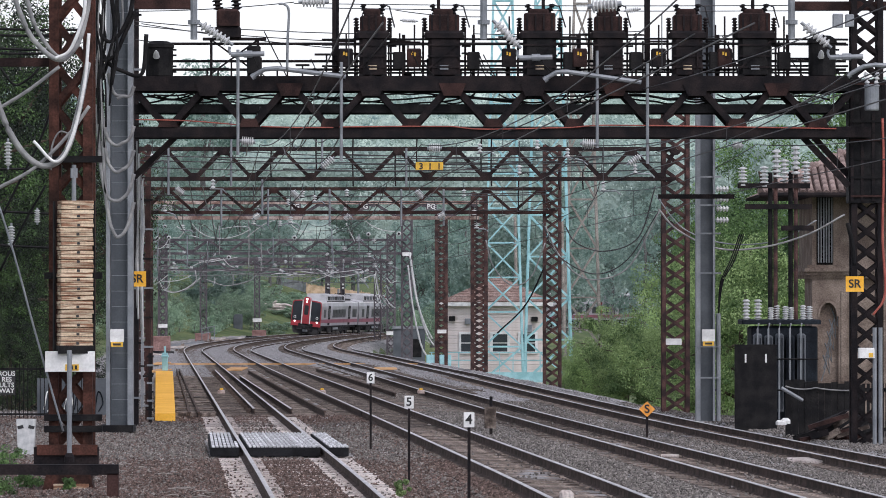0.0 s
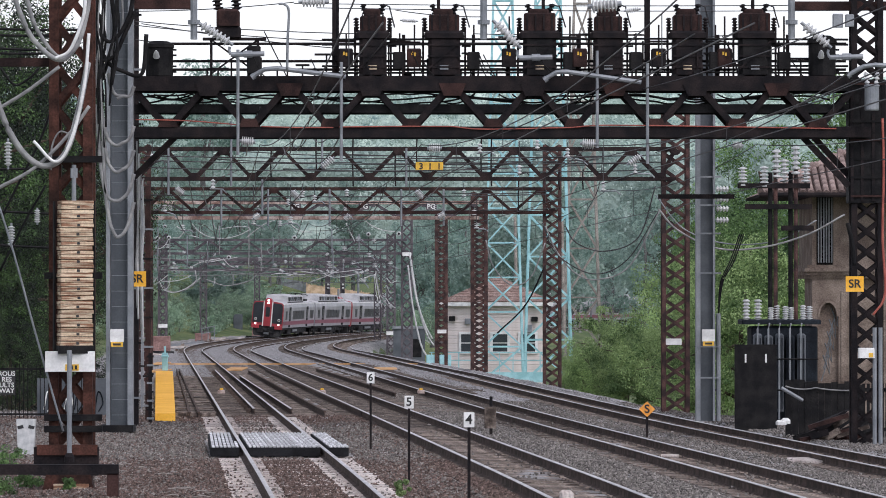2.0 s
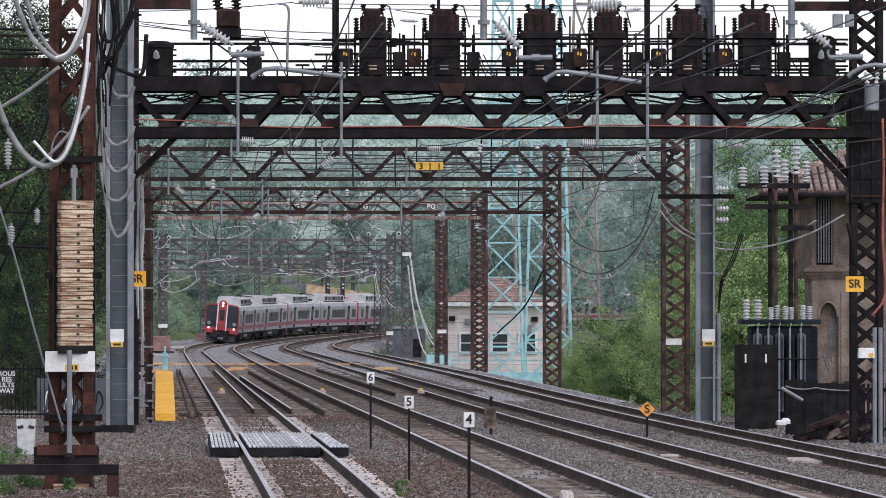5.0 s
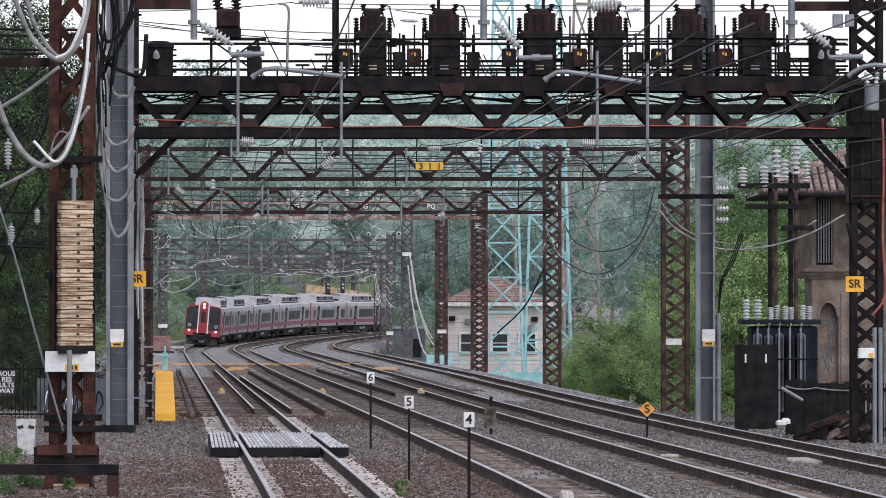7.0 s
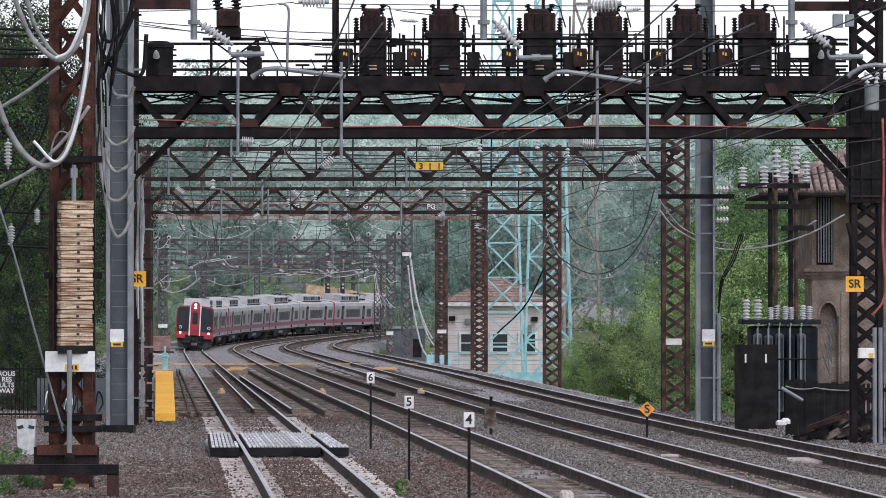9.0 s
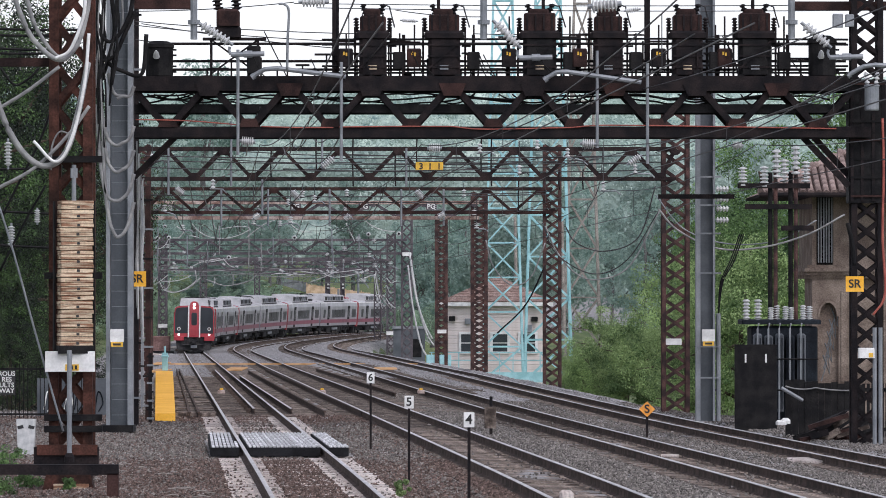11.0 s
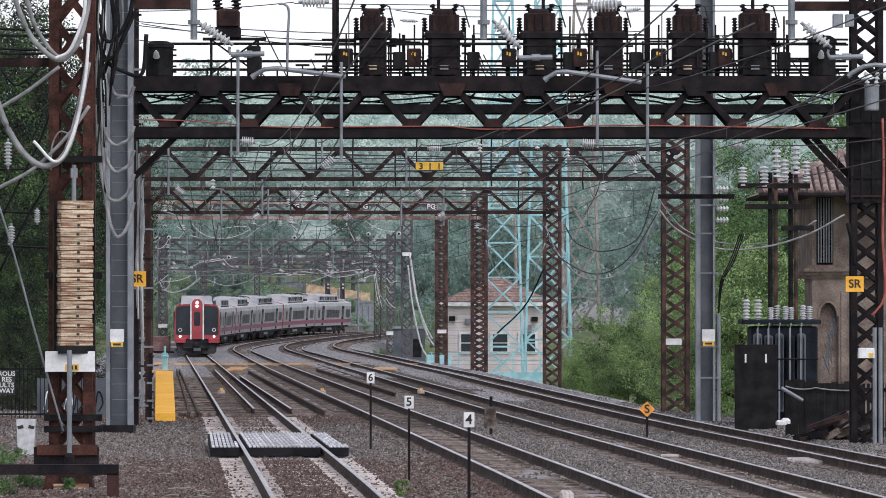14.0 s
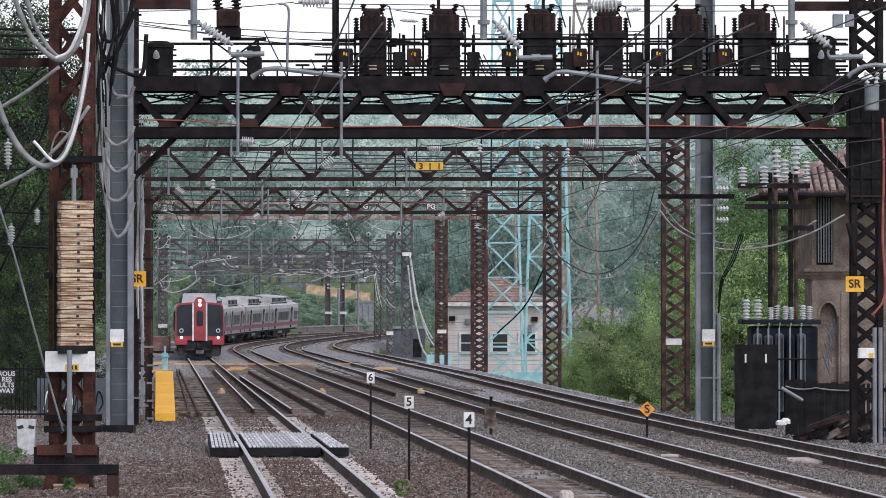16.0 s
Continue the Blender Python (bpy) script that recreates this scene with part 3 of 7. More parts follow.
# ---- the big gantry with switchgear ----
YA = 120.0
big = thing("switchgear_gantry", "heavy dark rusty gantry spanning four tracks, carrying switchgear", "gantry")
XL, XR = -7.307, 9.547
for sy, nm in ((-0.65, "front"), (0.65, "rear")):
    yy = YA + sy
    part("top_girder", Build().box(XL, XR, yy - 0.12, yy + 0.12, 7.543, 7.89), RUST, big)
    part("middle_rail", Build().box(XL, XR, yy + 0.14, yy + 0.20, 7.037, 7.237), BLACK, big)
    part("bottom_chord", Build().box(XL, XR + 0.5, yy - 0.12, yy + 0.12, 6.45, 6.703), RUST, big)
    for i in range(9):
        xb = -6.453 + i * 1.907
        if xb < XR + 0.2:
            part("gusset", Build().prism([(xb - 0.24, 6.69), (xb + 0.24, 6.69), (xb + 0.16, 6.89), (xb - 0.16, 6.89)], "y", yy - 0.15, yy - 0.11), RUST_RED, big)
        for s in (-1, 1):
            xt = xb + s * 0.953
            if XL - 0.1 < xt < XR + 0.3:
                part("diagonal", Build().beam((xb + s * 0.12, yy, 6.783), (xt - s * 0.12, yy, 7.583), 0.15, 0.08, (0, 1, 0)), RUST, big)
        xt = xb + 0.953
        if xt < XR:
            part("gusset", Build().prism([(xt - 0.32, 7.717), (xt + 0.32, 7.717), (xt + 0.2, 7.423), (xt - 0.2, 7.423)], "y", yy - 0.15, yy - 0.11), RUST_RED if i % 2 else RUST, big)
part("deck", Build().box(XL, XR, YA - 0.55, YA + 0.55, 7.77, 7.877), BLACK, big, "dark walkway deck")
for zz in (8.09, 8.29, 8.703):
    part("bus_rail", Build().tube([(XL + (0.3 if zz < 9 else 1.4), YA + 0.45, zz), (XR, YA + 0.45, zz)], 0.035, 6), RUST, big)
for i in range(15):
    xx = -2.587 + i * 0.827
    part("upright", Build().box(xx - 0.04, xx + 0.04, YA + 0.40, YA + 0.48, 7.85, 8.917 if i % 3 else 9.983), RUST, big)
# rods, brackets and slack leads between the switches
deck_rng = random.Random(44)
for i in range(46):
    xx = XL + 1.6 + (XR - XL - 2.0) * (i + deck_rng.uniform(0.1, 0.9)) / 46
    yy = YA + deck_rng.uniform(-0.4, 0.4)
    zt = 7.85 + deck_rng.choice((0.25, 0.35, 0.5, 0.62, 0.9))
    part("rod", Build().box(xx - 0.02, xx + 0.02, yy - 0.02, yy + 0.02, 7.85, zt), BLACK if i % 2 else RUST, big)
    if i % 2:
        w = deck_rng.uniform(0.12, 0.35)
        part("bracket", Build().box(xx - w, xx + w, yy - 0.03, yy + 0.03, zt - 0.05, zt), RUST, big)
    if i % 3 == 0:
        part("clamp", Build().box(xx - 0.09, xx + 0.09, yy - 0.08, yy + 0.08, 7.85, 7.85 + deck_rng.uniform(0.06, 0.2)), BLACK, big)
for zz in (8.143, 7.983, 8.65, 8.77):
    part("bus_rail", Build().tube([(-2.853, YA - 0.2, zz), (5.28, YA - 0.2, zz + 0.02), (XR, YA - 0.2, zz)], 0.028, 6), BLACK, big)
for i in range(16):
    xx = XL + 1.5 + deck_rng.random() * (XR - XL - 3.0)
    za = 7.85 + deck_rng.uniform(0.3, 1.2)
    part("lead", Build().tube(spline([(xx, YA - 0.5, za), (xx + 0.2, YA - 0.52, za - 0.4), (xx + 0.5 * deck_rng.uniform(0.6, 1.4), YA - 0.5, 7.717)], 5), 0.014, 5), BLACK, big)
for i in range(18):
    xx = XL + 0.2 + deck_rng.random() * (XR - XL - 1.6)
    w = deck_rng.uniform(0.4, 1.1)
    part("lead", Build().tube(sag((xx, YA - 0.3, 7.477), (xx + w, YA - 0.3, 7.503), deck_rng.uniform(0.08, 0.30), 8), 0.018, 5), BLACK, big)
# knee braces
part("knee_brace", Build().beam((-7.307, YA, 5.517), (-6.32, YA, 6.477), 0.14, 0.12, (0, 1, 0)), RUST, big)
part("knee_brace", Build().beam((9.813, YA, 5.317), (8.747, YA, 6.477), 0.14, 0.12, (0, 1, 0)), RUST, big)
part("knee_brace", Build().beam((9.547, YA - 0.4, 5.317), (8.453, YA - 0.4, 6.477), 0.14, 0.12, (0, 1, 0)), RUST, big)
part("lower_beam", Build().box(5.122, 6.937, YA + 1, YA + 1.12, 5.041, 5.149), RUST, big)
# right lattice leg
lattice_column(big, 9.987, YA, land(10, YA) - 0.1, 9.85, 0.613, 0.7, RUST, "right_leg", bar=0.13, lace=0.48)
part("column_head", Build().box(9.547, 10.427, YA - 0.45, YA + 0.45, 4.917, 7.823, 0.03), BLACK, big)
for xx in (9.62, 9.86, 10.12, 10.36):
    part("cover_strip", Build().box(xx - 0.035, xx + 0.035, YA - 0.475, YA - 0.45, 4.95, 7.79), RUST, big)
for k in range(7):
    part("rivet_plate", Build().box(9.58, 10.40, YA - 0.485, YA - 0.475, 5.05 + 0.44 * k, 5.10 + 0.44 * k), RUST_RED if k % 3 == 0 else BLACK, big)
# left grey box-section leg
gl = new("left_leg")
gl.parent = big
part("web", Build().box(-7.761, -7.365, 118.95, 119.05, -0.284, 9.924), GREY_PAINT, gl, "grey painted steel web")
part("flange", Build().box(-7.867, -7.775, 118.75, 119.25, -0.284, 9.924), GALV, gl)
part("flange", Build().box(-7.365, -7.246, 118.75, 119.25, -0.284, 9.924), GALV, gl)
for i in range(28):
    zz = -0.059 + i * 0.362
    part("rivet_line", Build().box(-7.748, -7.378, 118.935, 118.95, zz, zz + 0.012), GALV, gl)
part("base_plate", Build().box(-7.986, -7.219, 118.5, 119.5, -0.442, -0.284), BLACK, gl)
part("footing", Build().box(-7.907, -7.299, 118.5, 119.5, -1.051, -0.456, 0.04), CONC, gl)


# long switch timbers between the tracks where the crossovers lie
def switch_timbers(ua, ub, y0, y1, seed):
    rg = random.Random(seed)
    b = Build()
    y = y0
    while y < y1:
        x0, x1 = track_x(y, ua) - rg.uniform(0, 0.15), track_x(y, ub) + rg.uniform(0, 0.15)
        z0, z1 = grade(y) + cross(ua, y) - 0.18, grade(y) + cross(ub, y) - 0.18
        b.add([(x, yy, z + d) for d in (-0.15, 0) for yy in (y - 0.115, y + 0.115) for x, z in ((x0, z0), (x1, z1))], [(4, 5, 7, 6), (0, 1, 5, 4), (2, 6, 7, 3), (0, 4, 6, 2), (1, 3, 7, 5)])
        y += 0.58
    ob = new("switch_timbers", b.mesh("switch_timbers", TIE))
    return tagged(ob, "long weathered timbers of the crossovers between tracks", "railway track", "crossover timbers", "stuff")


switch_timbers(1.25, 2.55, 138, 300, 1)
switch_timbers(5.0, 6.55, 150, 310, 2)
switch_timbers(9.0, 10.45, 190, 310, 3)


# ---- switchgear on the gantry ----
def oil_switch(x, w, variant):
    """An oil circuit breaker: tank, head, bushings, side boxes."""
    t = thing("oil_switch", "dark red-brown oil-filled switch tank on the gantry deck", "switchgear", "switch tanks on the gantry", at=(x, 120, 7.877))
    h = w / 2
    part("tank", Build().box(-h * 0.82, h * 0.82, -0.36, 0.36, 0.06, 0.98, 0.09), BLACK if variant % 3 == 2 else RUST, t)
    part("shoulder", Build().box(-h * 1.02, h * 1.02, -0.40, 0.40, 0.92, 1.10, 0.06), RUST, t)
    part("head", Build().box(-h * 0.78, h * 0.78, -0.34, 0.34, 1.10, 1.44 + 0.04 * (variant % 3), 0.03), RUST_RED, t, "rust-red switch head")
    part("cap", Build().box(-h * 0.55, h * 0.45, -0.26, 0.26, 1.44, 1.62, 0.04), RUST_RED, t)
    for s in (-1, 1):
        part("bushing", Build().lathe((s * h * 0.98, 0, 1.08), (s * h * 1.02, 0, 1.42), insulator_profile(5, 0.035, 0.07), 8), RUST, t)
        part("side_rod", Build().tube([(s * h * 1.08, -0.1, 0.02), (s * h * 1.08, -0.1, 1.2)], 0.025, 6), RUST, t)
        part("foot", Build().box(s * h * 0.7 - 0.06, s * h * 0.7 + 0.06, -0.36, 0.36, 0, 0.07), BLACK, t)
        for k in range(3):
            part("bracket", Build().box(s * h * 1.0 - 0.05, s * h * 1.0 + 0.12 * s + 0.05, -0.2, -0.1, 0.55 + 0.17 * k, 0.59 + 0.17 * k), RUST, t)
    bx = part("mechanism_box", Build().box(-h - 0.42, -h - 0.08, -0.34, 0.1, 0.25, 0.68, 0.03), RUST_RED if variant % 2 else RUST, t, "rusty mechanism box")
    part("tag", Build().box(-h - 0.31, -h - 0.27, -0.352, -0.34, 0.52, 0.60), YELLOW, bx, "worn yellow mark")
    part("tag", Build().box(-h - 0.25, -h - 0.21, -0.352, -0.34, 0.50, 0.58), YELLOW, bx, "worn yellow mark")
    part("mechanism_box", Build().box(h + 0.08, h + 0.38, -0.30, 0.1, 0.20, 0.60, 0.03), BLACK, t)
    part("name_plate", Build().box(-0.1, 0.1, -0.375, -0.36, 0.18, 0.28), CREAM if variant % 2 == 0 else GALV, t, "pale maker's plate")
    for k in range(3):
        part("rib", Build().box(-h * 0.85, h * 0.85, -0.385, -0.355, 0.22 + 0.26 * k, 0.26 + 0.26 * k), RUST, t)
    for k in range(4):
        xk = -h * 0.62 + k * h * 0.41
        part("head_rib", Build().box(xk - 0.02, xk + 0.02, -0.37, -0.33, 1.12, 1.48), RUST, t)
    for s in (-1, 1):
        part("frame_post", Build().box(s * (h + 0.24) - 0.02, s * (h + 0.24) + 0.02, -0.05, 0.0, 0.0, 1.05 + 0.2 * (variant % 3)), RUST, t)
        part("frame_tie", Build().box(min(s * h, s * (h + 0.5)), max(s * h, s * (h + 0.5)), -0.04, 0.0, 0.84 + 0.05 * variant % 0.2, 0.88 + 0.05 * variant % 0.2), RUST, t)
        part("top_bushing", Build().lathe((s * h * 0.45, 0.05, 1.5), (s * h * 0.62, 0.05, 1.74), insulator_profile(3, 0.04, 0.075), 8), RUST, t)
    part("lead", Build().tube([(h * 0.62, 0.05, 1.74), (h * 1.0, 0.1, 1.68), (h * 1.3, 0.2, 1.2)], 0.02, 5), WIRE, t)
    part("strut", Build().beam((-h * 0.8, -0.38, 0.2), (h * 0.8, -0.38, 0.85), 0.04, 0.03, (0, 1, 0)), RUST, t)
    return t


for i, (xx, ww) in enumerate(((-1.653, 0.78), (0.027, 0.92), (2.28, 0.95), (3.893, 0.84), (5.76, 0.86), (7.347, 0.92))):
    oil_switch(xx, ww, i)

# drum transformers at both ends of the deck
for xx, yy, s in ((-6.671, 119.6, 1.0), (8.917, 119.6, 1.15)):
    t = thing("pole_transformer", "black drum-shaped transformer on the gantry deck", "transformer", at=(xx, yy, 7.86))
    part("drum", Build().lathe((0, 0, 0), (0, 0, 0.86 * s), [(0, 0.29), (0.05, 0.32), (0.8, 0.32), (0.82, 0.35), (0.92, 0.34), (1, 0.2)], 16), BLACK, t, smooth=False)
    for k in range(5):
        part("cooling_fin", Build().box(0.32, 0.40, -0.05, 0.05, 0.12 + 0.13 * k, 0.16 + 0.13 * k), BLACK, t)
    part("bushing", Build().lathe((-0.05, -0.34, 0.48), (-0.05, -0.5, 0.62), [(0, 0.08), (0.6, 0.06), (1, 0.02)], 8), PORC, t, "small pale bushing")

# frame with a switch at the left of the deck
fr = thing("disconnector", "angle-iron frame with a rusted switch on top", "switchgear", at=(-4.92, 120, 7.877))
for s in (-1, 1):
    part("post", Build().box(s * 0.55 - 0.03, s * 0.55 + 0.03, -0.03, 0.03, 0, 0.95), RUST, fr)
    part("brace", Build().beam((-0.55 * s, 0.04 * s, 0.1), (0.55 * s, 0.04 * s, 0.9), 0.04, 0.03, (0, 1, 0)), RUST, fr)
part("rail", Build().box(-0.75, 0.75, -0.04, 0.04, 0.88, 0.95), RUST, fr)
part("switch_body", Build().box(-0.42, 0.12, -0.25, 0.25, 1.22, 1.62, 0.06), RUST_RED, fr, "rusted switch box")
part("switch_base", Build().box(-0.45, 0.15, -0.2, 0.2, 0.95, 1.22, 0.05), RUST, fr)
for s in (-0.38, 0.06):
    part("bushing", Build().lathe((s, 0, 1.6), (s - 0.05, 0, 1.95), insulator_profile(4, 0.06, 0.12), 10), RUST, fr)
part("relay_box", Build().box(0.3, 0.62, -0.3, 0.0, 0.1, 0.75, 0.03), BLACK, fr)

# leaning strain insulators and operating arms above the deck
for (xa, za, xb, zb2) in ((-5.69, 9.078, -4.877, 8.553), (1.154, 9.13, 1.809, 8.475), (8.312, 9.078, 9.02, 8.488)):
    strain_insulator((xa, 118, za), (xb, 118, zb2), 0.12, 7, "large grey porcelain insulator leaning over the gantry")
    a = thing("line_switch", "grey operating arm with round end beside an insulator", "switchgear", "operating arms", at=(xb - 0.05, 118, zb2 - 0.12))
    part("arm", Build().tube([(0, 0, -0.1), (0.78, 0, -0.08)], 0.06, 10), GALV, a)
    part("tip", Build().tube([(0.30, 0, -0.09), (0.50, 0, -0.087)], 0.085, 10), GALV, a)
    part("horn", Build().tube([(0, 0, -0.1), (-0.04, 0, 0.0), (-0.02, 0, 0.08)], 0.035, 8), GALV, a)


def bent_pipe(pts):
    t = thing("bent_pipe", "grey bent conduit pipe lying on the gantry", "pipe", "bent conduits", at=pts[0])
    part("pipe", Build().tube([Vector(p) - Vector(pts[0]) for p in pts], 0.055, 8), GALV, t)
    part("collar", Build().tube([(0, 0, -0.02), (0.07, 0, 0.03)], 0.075, 8), GALV, t)


bent_pipe([(-4.482, 119, 7.861), (-4.178, 119, 8.033), (-3.887, 119, 8.06), (-2.274, 119, 7.861)])
bent_pipe([(2.367, 119, 7.795), (2.658, 119, 7.967), (2.896, 119, 7.98), (4.641, 119, 7.729)])
bent_pipe([(9.467, 119, 7.888), (9.837, 119, 8.099), (10.128, 119, 8.139), (10.789, 119, 8.086)])

# grey drop poles of the gantries
for xx, za, zb2, yy in ((-4.8, 8.496, 6.023, 119), (-2.38, 8.205, 5.891, 119), (3.61, 8.469, 6.195, 119), (4.786, 8.179, 5.825, 119)):
    hanger_drop(big, xx, yy, zb2, za)
for xx, za, zb2 in ((-8.608, 7.331, 5.861), (-6.642, 8.163, 6.127), (-5.668, 6.339, 5.241), (-3.79, 8.163, 6.658), (-1.151, 7.331, 6.127)):
    hanger_drop(gB, xx, 159.4, zb2, za)
for xx in (-9.345, -7.371, -4.779, -1.76, 0.024):
    hanger_drop(gC, xx, 214.3, 5.584, 7.13, r=0.045)

# small insulators hanging on the gantries
for (xa, za, xb, zb2, yy, r) in ((-4.76, 6.354, -4.39, 6.327, 119, 0.12), (-3.792, 6.66, -3.371, 7.011, 158, 0.12), (-0.37, 6.182, -0.026, 6.195, 119, 0.12), (3.213, 6.301, 3.583, 6.275, 119, 0.12),
                                (5.723, 6.765, 6.18, 7.063, 158, 0.12), (-11.165, 7.137, -10.812, 6.854, 212, 0.17), (-6.336, 7.019, -5.983, 6.666, 212, 0.17), (-1.154, 7.043, -0.848, 6.69, 212, 0.17),
                                (-7.915, 5.842, -7.632, 6.054, 212, 0.13), (-4.122, 5.794, -3.863, 6.03, 212, 0.13), (-0.212, 5.889, 0.094, 6.077, 212, 0.15)):
    strain_insulator((xa, yy, za), (xb, yy, zb2), r, 6)

# ---- signs ----
sg = thing("number_sign", "yellow enamel plate with black digits on the gantry", "sign", at=(-0.424, 159, 6.737))
part("plate", Build().box(-0.43, 0.43, 0, 0.02, -0.14, 0.14), YELLOW, sg)
for k, ch in enumerate("311"):
    text_part(ch, 0.27, (-0.26 + 0.28 * k, -0.006, 0), sg)


def marker(x, zt, y, digit, ground_z):
    t = thing("marker_post", "thin dark post with a white plate reading " + digit, "track marker", "numbered markers beside the track", at=(x, y, ground_z))
    part("post", Build().box(-0.021, 0.021, -0.02, 0.02, -0.2, zt - ground_z), RUST, t)
    part("plate", Build().box(-0.074, 0.074, -0.04, -0.025, zt - ground_z - 0.11, zt - ground_z + 0.095, 0.004), WHITE, t, "white square plate")
    text_part(digit, 0.19, (0, -0.045, zt - ground_z - 0.008), t)


marker(0.358, 1.084, 70, "4", -0.067)
marker(-0.547, 1.064, 82, "5", -0.056)
marker(-1.38, 1.201, 97, "6", 0.037)

dm = thing("diamond_sign", "orange diamond plate lettered S on a short post", "sign", at=(4.733, 118, -0.336))
part("post", Build().box(-0.03, 0.03, 0, 0.04, -0.2, 0.3), RUST, dm)
part("plate", Build().prism([(-0.19, 0.44), (0, 0.26), (0.19, 0.44), (0, 0.62)], "y", -0.02, 0.0), DEEP_ORANGE, dm)
text_part("S", 0.27, (0, -0.026, 0.44), dm)
for xx, zz, yy in ((-7.20, 3.13, 120.3), (9.586, 3.009, 119)):
    s = thing("section_sign", "orange square plate lettered SR on a column", "sign", "section signs", at=(xx, yy - 0.6, zz))
    part("plate", Build().box(-0.21, 0.21, 0, 0.02, -0.18, 0.18, 0.005), ORANGE, s)
    text_part("SR", 0.27, (0, -0.006, 0), s)
for xx, zz, yy in ((-7.597, 1.757, 118.5), (6.656, 1.684, 127.5)):
    s = thing("warning_plate", "small white plate with a yellow foot", "sign", "white warning plates", at=(xx, yy, zz))
    part("plate", Build().box(-0.16, 0.16, 0, 0.02, -0.10, 0.20), WHITE, s)
    part("band", Build().box(-0.14, 0.14, -0.004, 0.02, -0.21, -0.10), YELLOW, s)
    part("bar", Build().box(-0.09, 0.09, -0.008, 0, -0.18, -0.13), INK, s)
for xx, zz, yy in ((7.222, 1.257, 159.3), (-4.222, -0.592, 413), (-0.066, 0.458, 299.3), (-2.453, 5.342, 345.3), (-19.959, -0.305, 546.5), (-22.761, 0.005, 413.5)):
    w = (14 if yy < 200 else 8) * yy / 9000
    s = thing("blank_plate", "small pale plate strapped round a lattice column", "sign", "pale column plates", at=(xx, yy - w * 0.55, zz))
    part("plate", Build().box(-w, w, -0.03, 0.0, -0.4 * w, 0.4 * w, 0.008), WHITE, s)


# ---- house by the line ----
YH = 320.0
house = thing("house", "small pale clapboard house with a hipped brown shingle roof", "house", at=(3.413, YH, -2.732))
HX0, HX1, HT = -3.15, 2.987, 4.693
wall_front = part("wall", Build().box(HX0, HX1, 0.0, 0.2, -1.5, HT), SIDING, house)
for nm, x in (("wall", HX0), ("wall", HX1 - 0.2)):
    part(nm, Build().box(x, x + 0.2, 0.2, 6.0, -1.5, HT), SIDING, house)
part("wall", Build().box(HX0, HX1, 6.0, 6.2, -1.5, HT), SIDING, house)
board = Build().prism([(0, 0), (-0.035, 0.01), (-0.012, 0.165), (0, 0.165)], "x", HX0 - 0.01, HX1 + 0.01).mesh("siding_board", SIDING)
for i in range(int((HT + 1.2) / 0.165)):
    part("siding_board", board, SIDING, wall_front).location = (0, 0, -1.2 + 0.165 * i)
roof = new("roof")
roof.parent = house
E0, R0, RX = -0.5, HT + 0.15, 0.071
RT = HT + 1.778
a0, a1, a2, a3 = (HX0 - 0.5, E0, R0), (HX1 + 0.5, E0, R0), (HX1 + 0.5, 6.7, R0), (HX0 - 0.5, 6.7, R0)
pk = (RX, 3.1, RT)
for tri in ((a0, a1, pk), (a1, a2, pk), (a2, a3, pk), (a3, a0, pk)):
    n = (Vector(tri[1]) - Vector(tri[0])).cross(Vector(tri[2]) - Vector(tri[0])).normalized() * 0.06
    vs = list(tri) + [tuple(Vector(p) + n) for p in tri]
    part("roof_slope", Build().add(vs, [(2, 1, 0), (3, 4, 5), (0, 1, 4, 3), (1, 2, 5, 4), (2, 0, 3, 5)]), SHINGLE, roof)
for k in range(16):  # shingle courses of the front slope
    f0, f1 = k / 16, (k + 1) / 16
    p0, p1 = Vector(a0).lerp(pk, f0), Vector(a1).lerp(pk, f0)
    q0, q1 = Vector(a0).lerp(pk, f1), Vector(a1).lerp(pk, f1)
    up = Vector((0, -0.03, 0.07))
    vs = [p0 + up, p1 + up, q1 + up * 0.85, q0 + up * 0.85, p0 + up * 1.35, p1 + up * 1.35]
    part("shingle_course", Build().add(vs, [(0, 1, 5, 4), (4, 5, 2, 3), (0, 4, 3), (1, 2, 5)]), SHINGLE, roof)
part("fascia", Build().box(HX0 - 0.52, HX1 + 0.52, E0 - 0.04, E0, R0 - 0.22, R0 + 0.02), WHITE, house, "white eaves board")
part("soffit", Build().box(HX0 - 0.5, HX1 + 0.5, E0, 0.0, R0 - 0.2, R0 - 0.16), WHITE, house)


def window(parent, x, z, w, h, y=-0.02):
    win = new("window")
    win.parent = parent
    part("pane", Build().box(x - w / 2, x + w / 2, y + 0.0, y + 0.02, z - h / 2, z + h / 2), GLASS, win)
    for s in (-1, 1):
        part("jamb", Build().box(x + s * w / 2 - 0.08, x + s * w / 2 + 0.08, y - 0.06, y + 0.01, z - h / 2, z + h / 2), WHITE, win)
        part("head" if s > 0 else "sill", Build().box(x - w / 2 - 0.08, x + w / 2 + 0.08, y - 0.07, y + 0.01, z + s * h / 2 - 0.06, z + s * h / 2 + 0.07), WHITE, win)
    part("meeting_rail", Build().box(x - w / 2, x + w / 2, y - 0.03, y + 0.01, z - 0.03, z + 0.03), WHITE, win)


